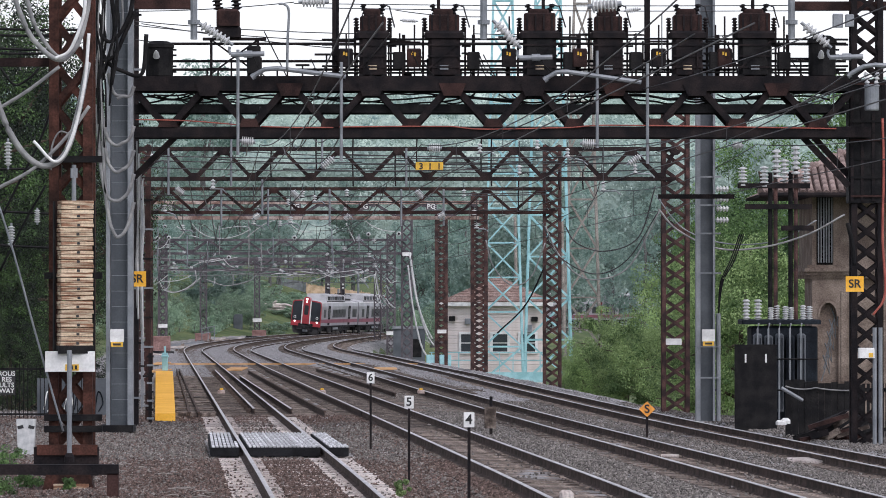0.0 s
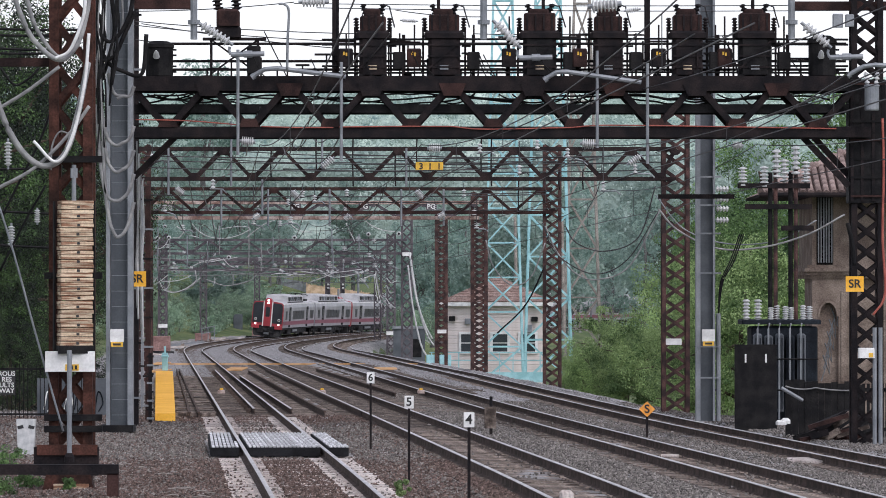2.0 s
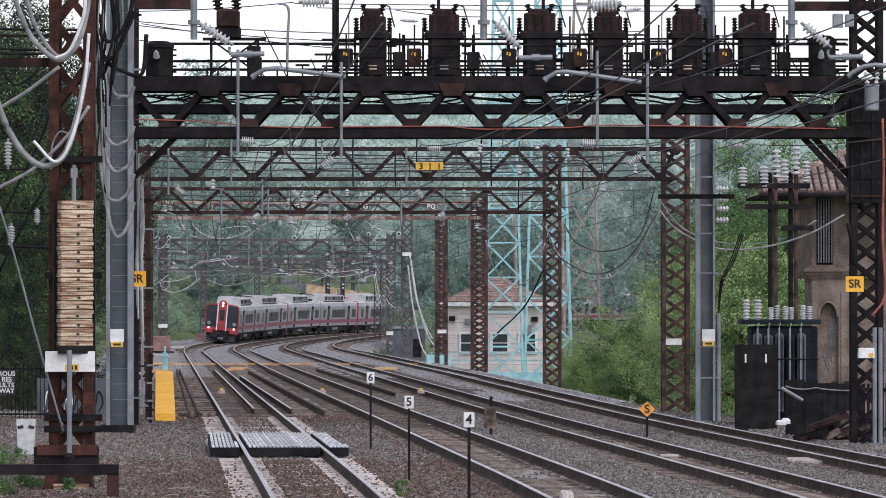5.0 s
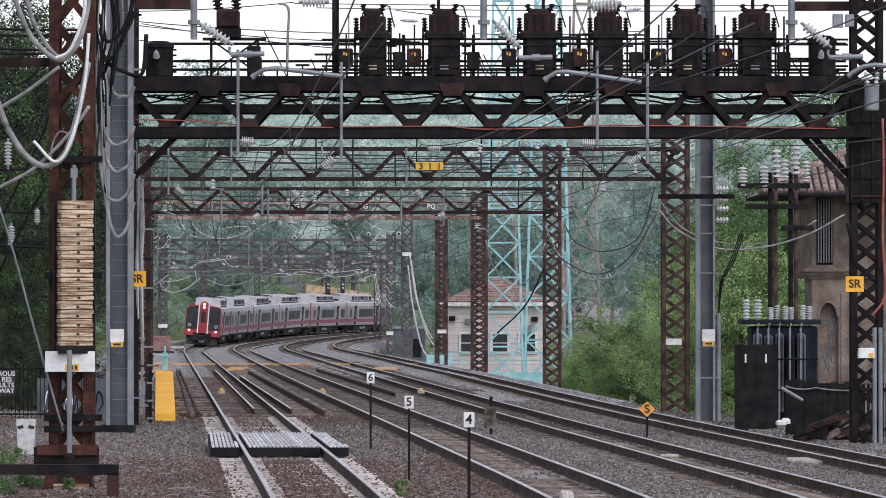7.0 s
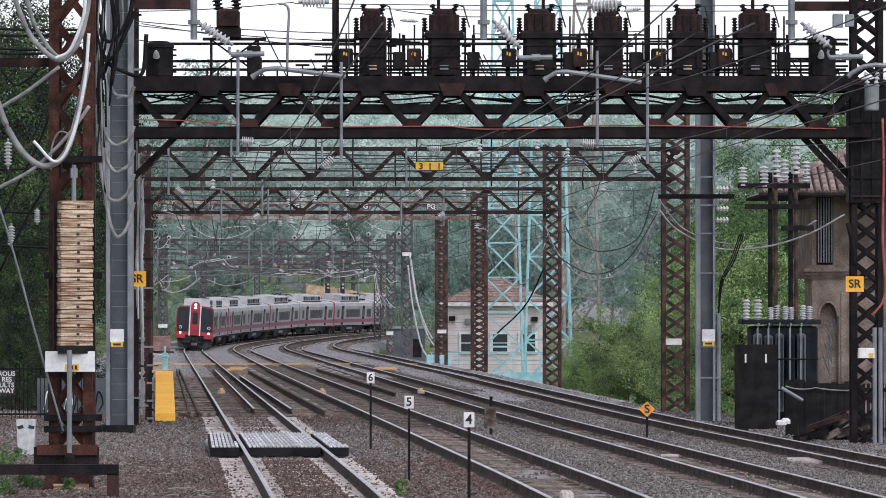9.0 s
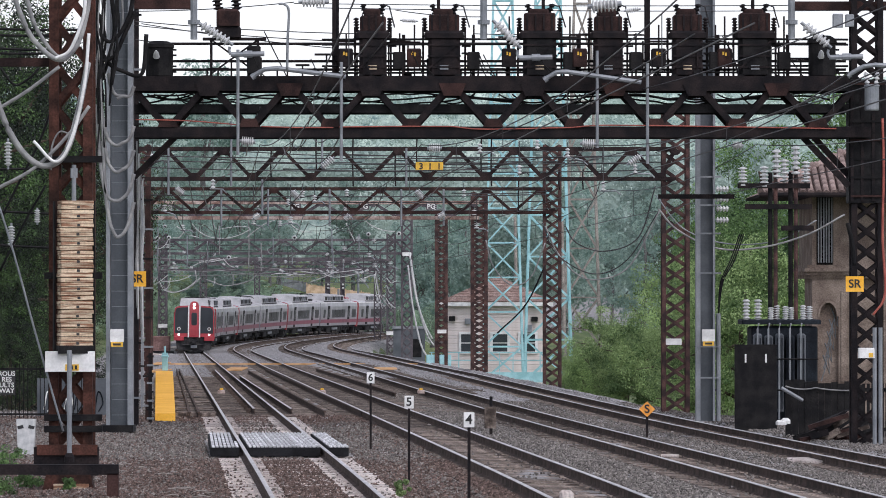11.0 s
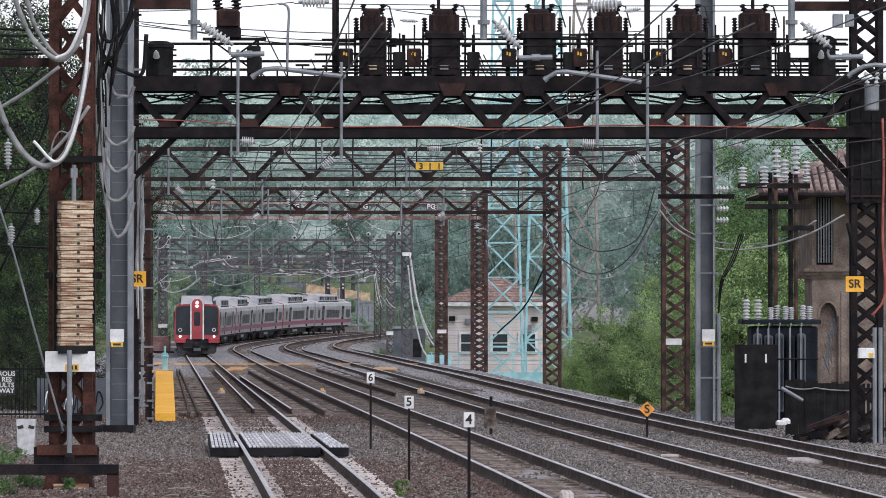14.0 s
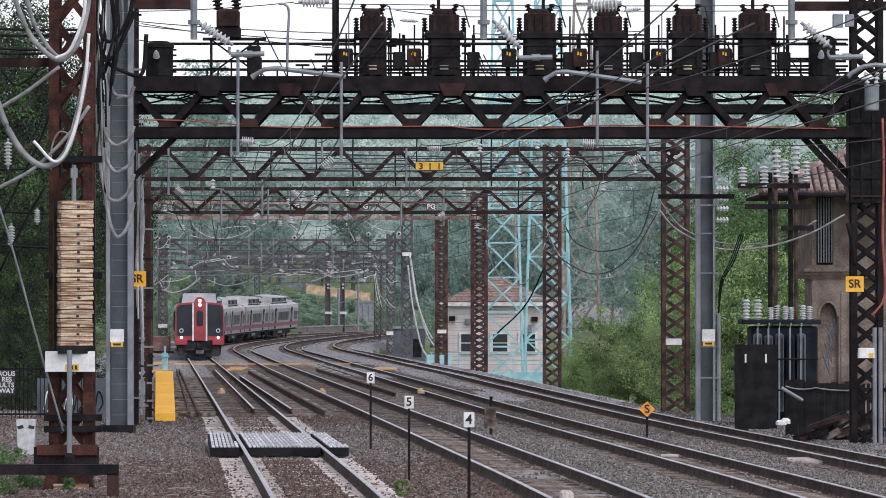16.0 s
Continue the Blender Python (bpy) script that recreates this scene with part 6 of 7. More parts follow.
for k in range(15):
    f = (116.2 + 0.06 * k) / 9000
    x0, x1, z1 = rng.uniform(164, 186), rng.uniform(168, 192), rng.uniform(120, 330)
    if k % 3 == 0:
        x0, x1, z1 = rng.uniform(205, 232), rng.uniform(176, 200), rng.uniform(110, 190)
    pts = [(x0, -12), (x0 + rng.uniform(-5, 5), 45), ((x0 + x1) / 2 + rng.uniform(-6, 6), z1 * 0.6), (x1, z1)]
    cable([((x - 784) * f, f * 9000, 2.85 - (z - 515) * f) for x, z in pts], rng.uniform(0.016, 0.03), WIRE_GREY if k % 4 == 1 else BLACK, "thin dark cable running down beside the grey leg", group="leg cables")
part("cable_head", Build().box(-7.246, -5.924, 119.3, 119.7, 9.474, 9.845), RUST_RED, big)

# uprights behind the grey leg
for xx, w, yy, m in ((-7.602, 0.126, 126, RUST), (-8.867, 0.083, 150, GALV), (-7.367, 0.085, 128, RUST), (-7.656, 0.132, 132, RUST_RED), (-12.156, 0.089, 200, GALV)):
    t = thing("upright_pole", "slim weathered steel upright beside the track", "pole", "slim uprights", at=(xx, yy, land(xx, yy)))
    zt = 2.85 - ((625 if yy == 128 else 330 if yy > 126 else -20) - 515) * yy / 9000
    part("shaft", Build().box(-w / 2, w / 2, -w / 2, w / 2, -0.2, zt - land(xx, yy)), m, t)
    for k in range(8):
        h = (zt - land(xx, yy)) * (k + 0.5) / 8
        part("bracket", Build().box(-w, w, -w * 0.7, w * 0.7, h, h + 0.05), BLACK if k % 2 else GALV, t)

# pale cables running down behind the grey leg
rng = random.Random(17)
for k in range(4):
    f = (121.0 + 0.1 * k) / 9000
    x0 = 242 + 3.5 * k
    cable([((x0 + rng.uniform(-2, 2) - 784) * f, f * 9000, 2.85 - (z - 515) * f) for z in (250 + 22 * k, 330, 400, 470, 545 + 20 * k)], 0.022, WIRE_LIGHT if k % 2 else WIRE_GREY, "pale cable hanging behind the grey leg", group="leg cables")

# fence, sign and wall at the far left
fe = thing("picket_fence", "black steel picket fence beside the station", "fence", at=(-11.91, 135, -0.6))
for k in range(22):
    part("picket", Build().box(k * 0.11, k * 0.11 + 0.022, -0.012, 0.012, 0, 1.5), BLACK, fe)
for zz in (0.15, 1.35):
    part("fence_rail", Build().box(-0.1, 2.5, -0.02, 0.02, zz, zz + 0.05), BLACK, fe)
ws = thing("warning_sign", "black warning board with white capital letters", "sign", at=(-11.556, 133, 0.456))
part("board", Build().box(-0.8, 0.369, 0, 0.02, -0.325, 0.31), INK, ws)
for k, wd in enumerate(("ROUS", "RES", "ULTS", "WAY")):
    text_part(wd, 0.17, (0.148, -0.006, 0.222 - k * 0.148), ws, WHITE)
gw = thing("low_wall", "blue-grey painted low wall with dark sprayed scrawls", "wall", at=(-10.059, 138, -0.677))
part("panel", Build().box(-0.951, 0.951, 0, 0.15, -0.3, 1.15), GREY_PAINT, gw)
for k in range(6):
    x = -0.767 + k * 0.276
    part("scrawl", Build().tube(spline([(x, -0.005, 0.3), (x + 0.1, -0.005, 0.8), (x + 0.22, -0.005, 0.5), (x + 0.1, -0.005, 0.25)], 5), 0.02, 5), BLUEBLACK if k % 2 else WHITE, gw)
mb = thing("marker_block", "white tapered concrete block with black slashes", "track marker", at=(-8.036, 98, -0.275))
part("block", Build().prism([(-0.152, -0.05), (0.152, -0.05), (0.185, 0.653), (-0.185, 0.653)], "y", 0, 0.25), PORC, mb)
for s in (-1, 1):
    part("slash", Build().prism([(s * 0.04, 0.479), (s * 0.15, 0.457), (s * 0.17, 0.512), (s * 0.06, 0.544)], "y", -0.006, 0), INK, mb)

# yellow walkway and decks beside the near track
yw = thing("yellow_walkway", "bright yellow tactile walkway strip beside the near track", "walkway", at=(0, 0, 0))
for k in range(12):
    y0, y1 = 130 + k * 9.3, 130 + (k + 1) * 9.3 - 0.06
    b = Build()
    vs = [(track_x(y, u), y, grade(y) + z) for z in (-0.20, 0.03) for y in (y0, y1) for u in (-2.48 - 0.0019 * (y - 124), -1.98 + 0.0008 * (y - 124))]
    part("panel", b.add(vs, [(4, 5, 7, 6), (0, 1, 5, 4), (2, 6, 7, 3), (0, 4, 6, 2), (1, 3, 7, 5)]), ORANGE, yw)
td = thing("timber_deck", "dark weathered timber deck along the track's edge", "walkway")
for k in range(98):
    y = 138 + k * 0.95
    part("plank", Build().box(track_x(y, -1.93), track_x(y, -0.85), y - 0.4, y + 0.4, grade(y) - 0.32, grade(y) - 0.10 + 0.02 * math.sin(k * 1.7)), TIE, td)


def loose_rail(x0, y0, x1, y1, label, bright=True, bolts=False):
    """A single length of rail laid straight between two places."""
    t = thing("guard_rail", label, "rail", "extra rails", at=(0, 0, 0))
    n, k, b = 12, len(RAIL), Build()

    def top(x, y):
        return grade(y) + cross(x - track_x(y), y)
    for i in range(n + 1):
        x, y = x0 + (x1 - x0) * i / n, y0 + (y1 - y0) * i / n
        b.v.extend((x + p, y, top(x, y) - 0.19 + q) for p, q in RAIL)
    b.f = [(i * k + j, i * k + (j + 1) % k, (i + 1) * k + (j + 1) % k, (i + 1) * k + j) for i in range(n) for j in range(k)]
    b.f += [tuple(range(k)), tuple(range(n * k + k - 1, n * k - 1, -1))]
    me = b.mesh("rail_length", RAILSIDE)
    if bright:
        me.materials.append(RAILTOP)
        for p in me.polygons:
            if p.index < n * k and p.index % k in (6, 7, 8):
                p.material_index = 1
    part("rail_length", me, RAILSIDE, t)
    if bolts:
        for i in range(24):
            g = (i + 0.5) / 24
            x, y = x0 + (x1 - x0) * g, y0 + (y1 - y0) * g
            part("chair", Build().box(x - 0.18, x - 0.04, y - 0.14, y + 0.14, top(x, y) - 0.19, top(x, y) - 0.06), RAILSIDE, t)
    return t


loose_rail(-11.36, 253.691, -5.206, 140.272, "short polished guard rail bolted inside the near track", bolts=True)
loose_rail(-9.044, 226.731, -4.177, 140.272, "switch rail diverging between the near tracks")
loose_rail(-13.6, 259.871, -6.717, 134.949, "old worn rail lying on the timber deck", False)
loose_rail(-9.583, 250.71, -3.174, 136.678, "rusty rail of a crossover between tracks", False)
loose_rail(-9.067, 259.871, -2.187, 136.678, "rusty rail of a crossover between tracks", False)
loose_rail(-6.468, 259.871, -1.631, 174.737, "rusty rail of a crossover between tracks", False)
loose_rail(-13.484, 259.871, -6.478, 134.949, "old worn rail lying on the timber deck", False)

# rubber crossing panels over the near track
xp = thing("crossing_panel", "black rubber crossing pads with worn ribbed tops", "track crossing")
rows5 = 6
for k in range(rows5):
    y0 = 95.632 + k * 2.0
    y1 = y0 + 1.94
    for ua, ub in ((-1.38 + 0.01 * k, -0.84), (-0.68, 0.68), (0.84, 1.22 - 0.015 * k)):
        z = grade(y0) + 0.01
        pad = part("pad", Build().add([(track_x(y, u), y, grade(y) + zz) for zz in (-0.16, 0.005) for y in (y0, y1) for u in (ua, ub)], [(4, 5, 7, 6), (0, 1, 5, 4), (2, 6, 7, 3), (0, 4, 6, 2), (1, 3, 7, 5)]), RUBBER, xp)
        b = Build()
        for j in range(2):
            ya = y0 + 0.15 + j * 1.0
            n = int((ub - ua) / 0.075)
            for i in range(n):
                u = ua + 0.03 + i * 0.075
                b.add([(track_x(ya + q, u + p), ya + q, grade(ya) + zz) for zz in (0.006, 0.034) for q in (0, 0.52) for p in (0, 0.05)], [(4, 5, 7, 6), (0, 1, 5, 4), (2, 6, 7, 3), (0, 4, 6, 2), (1, 3, 7, 5)])
        part("ribs", b, WORN, pad, "grey worn ribs", kind="stuff")

# orange-edged boards across the tracks
xb = thing("board_crossing", "timber board crossing with an orange painted edge", "track crossing")
yb = 299.0
for k in range(15):
    ua = -2.0 + k * 1.02
    part("board", Build().box(track_x(yb, ua), track_x(yb, ua + 1.0), yb, yb + 0.25, grade(yb) - 0.15, grade(yb) - 0.07), TAN, xb)
for xx, yy, w in ((-10.93, 269.0, 0.45), (-3.05, 269.0, 0.62), (-16.909, 304.357, 0.4), (-14.437, 259.871, 0.38)):
    t = thing("yellow_board", "small orange-yellow board laid flat by the rails", "board", "orange boards", at=(xx, yy, grade(yy) - 0.15))
    part("board", Build().box(-w, w, -4, 4, 0, 0.06), TAN, t)
for xx, yy in ((-7.869, 180.655), (-4.296, 180.655), (-0.783, 180.655)):
    t = thing("rail_box", "small orange-brown housing between the rails", "track equipment", "rail housings", at=(xx, yy, grade(yy) - 0.17))
    part("body", Build().box(-0.13, 0.13, -0.2, 0.2, 0, 0.12, 0.03), RUST_ORANGE, t)
    part("lid", Build().box(-0.06, 0.06, -0.1, 0.1, 0.12, 0.19, 0.02), YELLOW, t)
st = thing("stake", "dark stake with a weathered board between the tracks", "post", at=(0.944, 100, 0.128))
part("post", Build().box(-0.03, 0.03, -0.03, 0.03, -0.1, 0.644), RUST, st)
part("board", Build().box(-0.13, 0.10, -0.06, -0.03, 0.02, 0.444, 0.01), TIE, st)
t = thing("rail_block", "pale stone lump beside the rail", "stone", at=(1.696, 70, -0.02))
part("lump", Build().box(-0.1, 0.1, -0.1, 0.1, 0, 0.13, 0.045), CONC, t)
wd = thing("weed_clump", "small bright green weed growing in the ballast", "plant", at=(-0.576, 72, -0.006))
part("leaf_mass", crown_mesh("leaf_mass", 77, 0.11, 0.11, 14, 1100, 0.028, LEAF_NEAR), LEAF_NEAR, wd, kind="stuff").location = (0, 0, 0.07)
for k in range(5):
    x, y = (-6.60, -6.42, -7.357, -5.66, -8.064)[k], (75.5, 79, 85, 77, 95)[k]
    wd = thing("weed_clump", "low green weeds by the mast foot", "plant", "weeds", at=(x, y, land(x, y)))
    part("leaf_mass", crown_mesh("leaf_mass", 80 + k, (0.34, 0.26, 0.3, 0.12, 0.3)[k], (0.16, 0.14, 0.18, 0.1, 0.2)[k], 16, 1300, 0.020, LEAF_MID), LEAF_MID, wd, kind="stuff").location = (0, 0, 0.12)


# ---- ballast stones near the camera ----
def stones(name, m, label, count, seed, y0, y1, pick, big=1.0):
    rg = np.random.RandomState(seed)
    v, f = [], []
    base = np.array([(1, 0, 0), (-1, 0, 0), (0, 1, 0), (0, -1, 0), (0, 0, 1), (0, 0, -1)], float)
    faces = [(0, 2, 4), (2, 1, 4), (1, 3, 4), (3, 0, 4), (2, 0, 5), (1, 2, 5), (3, 1, 5), (0, 3, 5)]
    kinds = []
    for _ in range(60):  # sixty broken shapes, each turned at random
        q, _r = np.linalg.qr(rg.normal(size=(3, 3)))
        kinds.append((base * rg.uniform(0.6, 1.25, (6, 1)) + rg.normal(size=(6, 3)) * 0.15) @ q)
    made = 0
    while made < count:
        y = y0 + (y1 - y0) * rg.rand() ** 1.3
        half = 0.0875 * y
        x = rg.uniform(-half, half)
        u = x - track_x(y)
        if not pick(u, y, rg):
            continue
        r = rg.uniform(0.015, 0.036) * big
        p = kinds[rg.randint(60)] * r
        bed = min(abs(u - q) for q in CANT) < 1.5
        z = (grade(y) - 0.205 if bed and u < 1.5 else land(x, y)) + 0.005 + 0.025 * rg.rand()
        k = len(v)
        v.extend((x + q[0], y + q[1], z + q[2]) for q in p)
        f.extend((i + k, j + k, l + k) for i, j, l in faces)
        made += 1
    me = bpy.data.meshes.new(name)
    me.from_pydata(v, [], f)
    me.materials.append(m)
    return tagged(new(name, me), label, "ballast", "", "stuff")


def off_rail(u):
    return min(abs(u - c - s * 0.7525) for c in CANT for s in (-1, 1)) > 0.09


stones("ballast_stones", STONE, "loose grey crushed stones between the tracks", 86000, 1, 66, 185, lambda u, y, rg: off_rail(u) and (u > 5.0 or rg.rand() < 0.45) and not (y > 123 and 1.2 < u < 2.6) and (min(abs(u - c) for c in CANT) > 1.32 or rg.rand() < 0.07) and not (-1.4 < u < 1.4 and 96 < y < 111))
stones("brown_ballast_stones", STONE_RED, "loose brown crushed stones round the near track", 64000, 2, 66, 138, lambda u, y, rg: off_rail(u) and u < 3.2 and (abs(abs(u) - 0.85) > 0.40 or rg.rand() < 0.07) and (u < 1.9 or u > 2.4 or rg.rand() < 0.7) and not (-1.4 < u < 1.4 and 96 < y < 111) and (not (94 < y < 128) or rg.rand() < 0.25))
stones("ballast_stones", STONE, "fine grey gravel round the track crossing", 17000, 4, 92, 130, lambda u, y, rg: off_rail(u) and -5.5 < u < 3.0 and (abs(abs(u) - 0.85) > 0.40 or rg.rand() < 0.07) and not (-1.4 < u < 1.4 and 96 < y < 111) and rg.rand() < smooth(92, 97, y), 0.85)

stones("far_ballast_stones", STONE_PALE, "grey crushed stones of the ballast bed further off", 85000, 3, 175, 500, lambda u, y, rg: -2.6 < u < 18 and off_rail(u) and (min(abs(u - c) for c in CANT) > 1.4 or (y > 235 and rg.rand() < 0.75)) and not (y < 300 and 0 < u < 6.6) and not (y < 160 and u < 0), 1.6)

# ---- catenary wires ----
SPANS = [52, 120, 160, 215, 262, 346, 414, 505, 547, 610]
for u in CANT:
    t = thing("catenary_wire", "dark contact and messenger wires strung above a track", "wire", "catenary over the tracks")
    for ya, yb2 in zip(SPANS, SPANS[1:]):
        def pt(y, h):
            return Vector((track_x(y, u), y, grade(y) + h))
        a, b2 = pt(ya, 6.55), pt(yb2, 6.55)
        r = 0.011 if ya < 200 else 0.016
        drop = min((yb2 - ya) * 0.010, 0.7)
        mess = sag(a, b2, drop)
        part("messenger", Build().tube(mess, r, 5), WIRE, t)
        part("contact", Build().tube([pt(ya, 5.55), pt((ya + yb2) / 2, 5.50), pt(yb2, 5.55)], r, 5), WIRE, t)
        for k in range(2, 14, 3):
            q = mess[k]
            part("dropper", Build().tube([q, Vector((q.x, q.y, grade(q.y) + 5.53))], r * 0.6, 4), WIRE, t)

# feeders high over the line, along it and across it
for (x0, z0, x1, z1, yy) in ((240, 38, 640, 60, 121), (240, 45, 620, 74, 122), (250, 42, 600, 86, 122.5), (520, 6, 1568, 8, 126), (560, 14, 1568, 18, 127), (700, 18, 860, 30, 124), (840, 60, 1140, 55, 125), (1000, 70, 1300, 62, 125), (240, 20, 520, 4, 123), (240, 70, 350, 76, 120.5)):
    f = yy / 9000
    p, q = ((x0 - 784) * f, yy, 2.85 - (z0 - 515) * f), ((x1 - 784) * f, yy, 2.85 - (z1 - 515) * f)
    part("feeder", Build().tube(sag(p, q, 0.05), 0.012, 5), WIRE, big, "thin dark feeder wire")
for (x0, z0, y0, x1, z1, y1) in ((1130, 160, 120, 1620, -10, 90), (1000, 292, 158, 1620, 128, 100), (1160, 270, 159, 1620, 105, 100), (880, 240, 118, 1230, 60, 100), (600, 170, 119, 500, 262, 150), (560, 200, 150, 690, 60, 110), (1280, 250, 120, 1500, 130, 95), (400, 300, 158, 460, 190, 118)):
    f, g = y0 / 9000, y1 / 9000
    p, q = ((x0 - 784) * f, y0, 2.85 - (z0 - 515) * f), ((x1 - 784) * g, y1, 2.85 - (z1 - 515) * g)
    part("feeder", Build().tube(sag(p, q, 0.12), 0.014, 5), WIRE, big, "slack dark feeder wire")
# drooping feeders on the right and in the distance
for pts, yy, r, m in ((((960, 395), (985, 450), (1050, 485), (1110, 460), (1165, 375)), 158, 0.02, WIRE), (((1165, 370), (1200, 408), (1270, 440), (1350, 438), (1430, 415), (1495, 380)), 140, 0.03, WIRE_GREY), (((1160, 345), (1210, 405), (1290, 432), (1380, 425), (1445, 390)), 142, 0.02, GALV),
                      (((860, 425), (872, 470), (905, 505), (940, 490), (965, 430)), 213, 0.03, WIRE_GREY), (((965, 400), (985, 445), (1020, 485), (1060, 495), (1115, 470), (1168, 372)), 212, 0.035, WIRE_GREY), (((355, 492), (330, 512), (300, 516), (270, 490)), 412, 0.06, WIRE_GREY), (((365, 495), (400, 506), (440, 498), (455, 486)), 480, 0.06, WIRE_GREY),
                      (((725, 450), (735, 520), (750, 570), (765, 600)), 340, 0.06, WIRE_LIGHT), (((727, 460), (740, 540), (755, 590), (768, 612)), 341, 0.06, WIRE_LIGHT), (((722, 470), (730, 540), (745, 610), (760, 636)), 339, 0.06, WIRE_LIGHT), (((880, 590), (930, 540), (965, 470)), 212, 0.035, BLACK), (((665, 480), (672, 520), (690, 545)), 410, 0.05, WIRE_GREY),
                      (((1000, 400), (1020, 430), (1070, 445), (1130, 420), (1160, 330)), 158, 0.022, WIRE), (((1035, 380), (1060, 330), (1068, 260)), 200, 0.02, WIRE), (((508, 125), (509, 70), (511, 20), (503, 8), (493, 7)), 118, 0.03, GALV)):
    f = yy / 9000
    cable([((x - 784) * f, yy, 2.85 - (z - 515) * f) for x, z in pts], r, m, "drooping feeder cable between the columns", group="drooping feeders")
for pts in (((240, 212), (330, 214), (420, 221)), ((462, 224), (520, 226), (590, 226)), ((600, 225), (700, 224), (800, 224)), ((800, 224), (860, 229), (1010, 226)), ((1010, 226), (1100, 222), (1480, 228))):
    f = 119.2 / 9000
    cable([((x - 784) * f, 119.2, 2.85 - (z - 515) * f) for x, z in pts], 0.017, WIRE_RED, "red cable strung along the gantry's lower chord", group="red cables")
rng = random.Random(9)
for k in range(3):
    yy = 119.42 + 0.16 * k
    f = yy / 9000
    ph, amp, mid = rng.uniform(0, 6), rng.uniform(3, 9), rng.uniform(170, 182)
    pts = [(245 + i * 24, mid + amp * math.sin(ph + i * (0.42 + 0.09 * k)) + rng.uniform(-2, 2)) for i in range(52)]
    cable([((x - 784) * f, yy, 2.85 - (z - 515) * f) for x, z in pts], 0.022, BLACK, "black control cable looping along inside the gantry", n=3, group="control cables", sides=5)
rng = random.Random(21)
for k, (x0, x1, z, yy) in enumerate(((245, 1170, 276, 159.2), (245, 1170, 284, 159.4), (245, 900, 296, 159.0), (500, 1180, 299, 159.6), (250, 985, 345, 214.2), (250, 985, 352, 214.6), (300, 860, 368, 261.2), (260, 720, 432, 345.4), (270, 700, 441, 345.0), (290, 690, 466, 413.2))):
    f = yy / 9000
    p, q = Vector(((x0 - 784) * f, yy, 2.85 - (z - 515) * f)), Vector(((x1 - 784) * f, yy, 2.85 - (z + rng.uniform(-3, 6) - 515) * f))
    t = thing("cross_span", "thin dark span wire along a gantry", "wire", "span wires", at=p)
    part("strand", Build().tube([v - p for v in sag(p, q, 0.1)], 0.018 if yy < 200 else 0.025, 5), WIRE, t)
for k in range(40):  # steady arms, hangers and pale insulators under the gantries
    g, zlo, zhi, xa, xb2 = ((159.0, 262, 340, 260, 1150), (213.5, 335, 400, 270, 960), (261.0, 360, 420, 280, 840), (345.0, 425, 475, 280, 700), (412.5, 455, 500, 300, 680))[k % 5]
    f = g / 9000
    x, z = rng.uniform(xa, xb2), rng.uniform(zlo, zhi)
    if g < 200 and 690 < x < 830:
        x += 160
    l, dz = rng.uniform(20, 60) * 120 / g, rng.uniform(-10, 10)
    p = Vector(((x - 784) * f, g, 2.85 - (z - 515) * f))
    q = Vector((l * f, 0, -dz * f))
    t = thing("steady_arm", "thin grey steady arm with a small pale insulator", "catenary fitting", "steady arms", at=p)
    part("tube", Build().tube([(0, 0, 0), q * 0.8, q + Vector((0.02, 0, -0.12))], 0.02 * g / 140, 6), GALV if k % 3 else WIRE, t)
    part("knob", Build().lathe(q * 0.2, q * 0.2 + Vector((0.0, 0, 0.30)), insulator_profile(3, 0.03, 0.075 * g / 160), 8), PORC, t)
    part("hanger", Build().tube([q * 0.2, q * 0.2 + Vector((0, 0, (z - zlo) * f + 0.2))], 0.012 * g / 140, 5), WIRE, t)
for k in range(26):  # jumpers and droppers slung between neighbouring gantries
    ya, yb3, zr = ((119.5, 159.0, 200), (160, 214, 300), (215, 261, 350), (262, 345, 385), (346, 413, 440))[k % 5]
    xa = rng.uniform(300, 1100) if k % 5 < 2 else rng.uniform(300, 680)
    f, g = ya / 9000, yb3 / 9000
    xb3 = xa + (420 - xa) * rng.uniform(0.1, 0.35)
    p = Vector(((xa - 784) * f, ya, 2.85 - (zr + rng.uniform(0, 40) - 515) * f))
    q = Vector(((xb3 - 784) * g, yb3, 2.85 - (zr + rng.uniform(40, 90) - 515) * g))
    t = thing("jumper_wire", "thin slack wire slung between two gantries", "wire", "jumper wires", at=p)
    part("strand", Build().tube([v - p for v in sag(p, q, rng.uniform(0.1, 0.7))], 0.010 * (1 + ya / 260), 5), WIRE if k % 3 else WIRE_GREY, t)

# ---- right edge: can transformer, conduits, red hose ----
cn = thing("can_transformer", "grey can-shaped line transformer with two bushings", "transformer", at=(10.019, 118.8, 7.061))
part("can", Build().lathe((0, 0, 0), (0, 0, 0.607), [(0, 0.155), (0.05, 0.17), (0.92, 0.17), (0.95, 0.19), (1, 0.17)], 18), GALV, cn, smooth=False)
for s in (-1, 1):
    part("bushing", Build().lathe((s * 0.1, 0, 0.607), (s * 0.14, 0, 0.898), insulator_profile(3, 0.03, 0.06), 8), PORC, cn)
for pts, r, m in ((((1562, 210), (1564, 300), (1562, 420), (1566, 520), (1545, 558)), 0.03, WIRE_RED), (((1500, 395), (1508, 430), (1512, 470)), 0.05, BLACK)):
    f = 118.9 / 9000
    cable([((x - 784) * f, 118.9, 2.85 - (z - 515) * f) for x, z in pts], r, m, "red hose hanging down the rusty leg" if m is WIRE_RED else "cable end clamped on the rusty leg", group="leg cables")
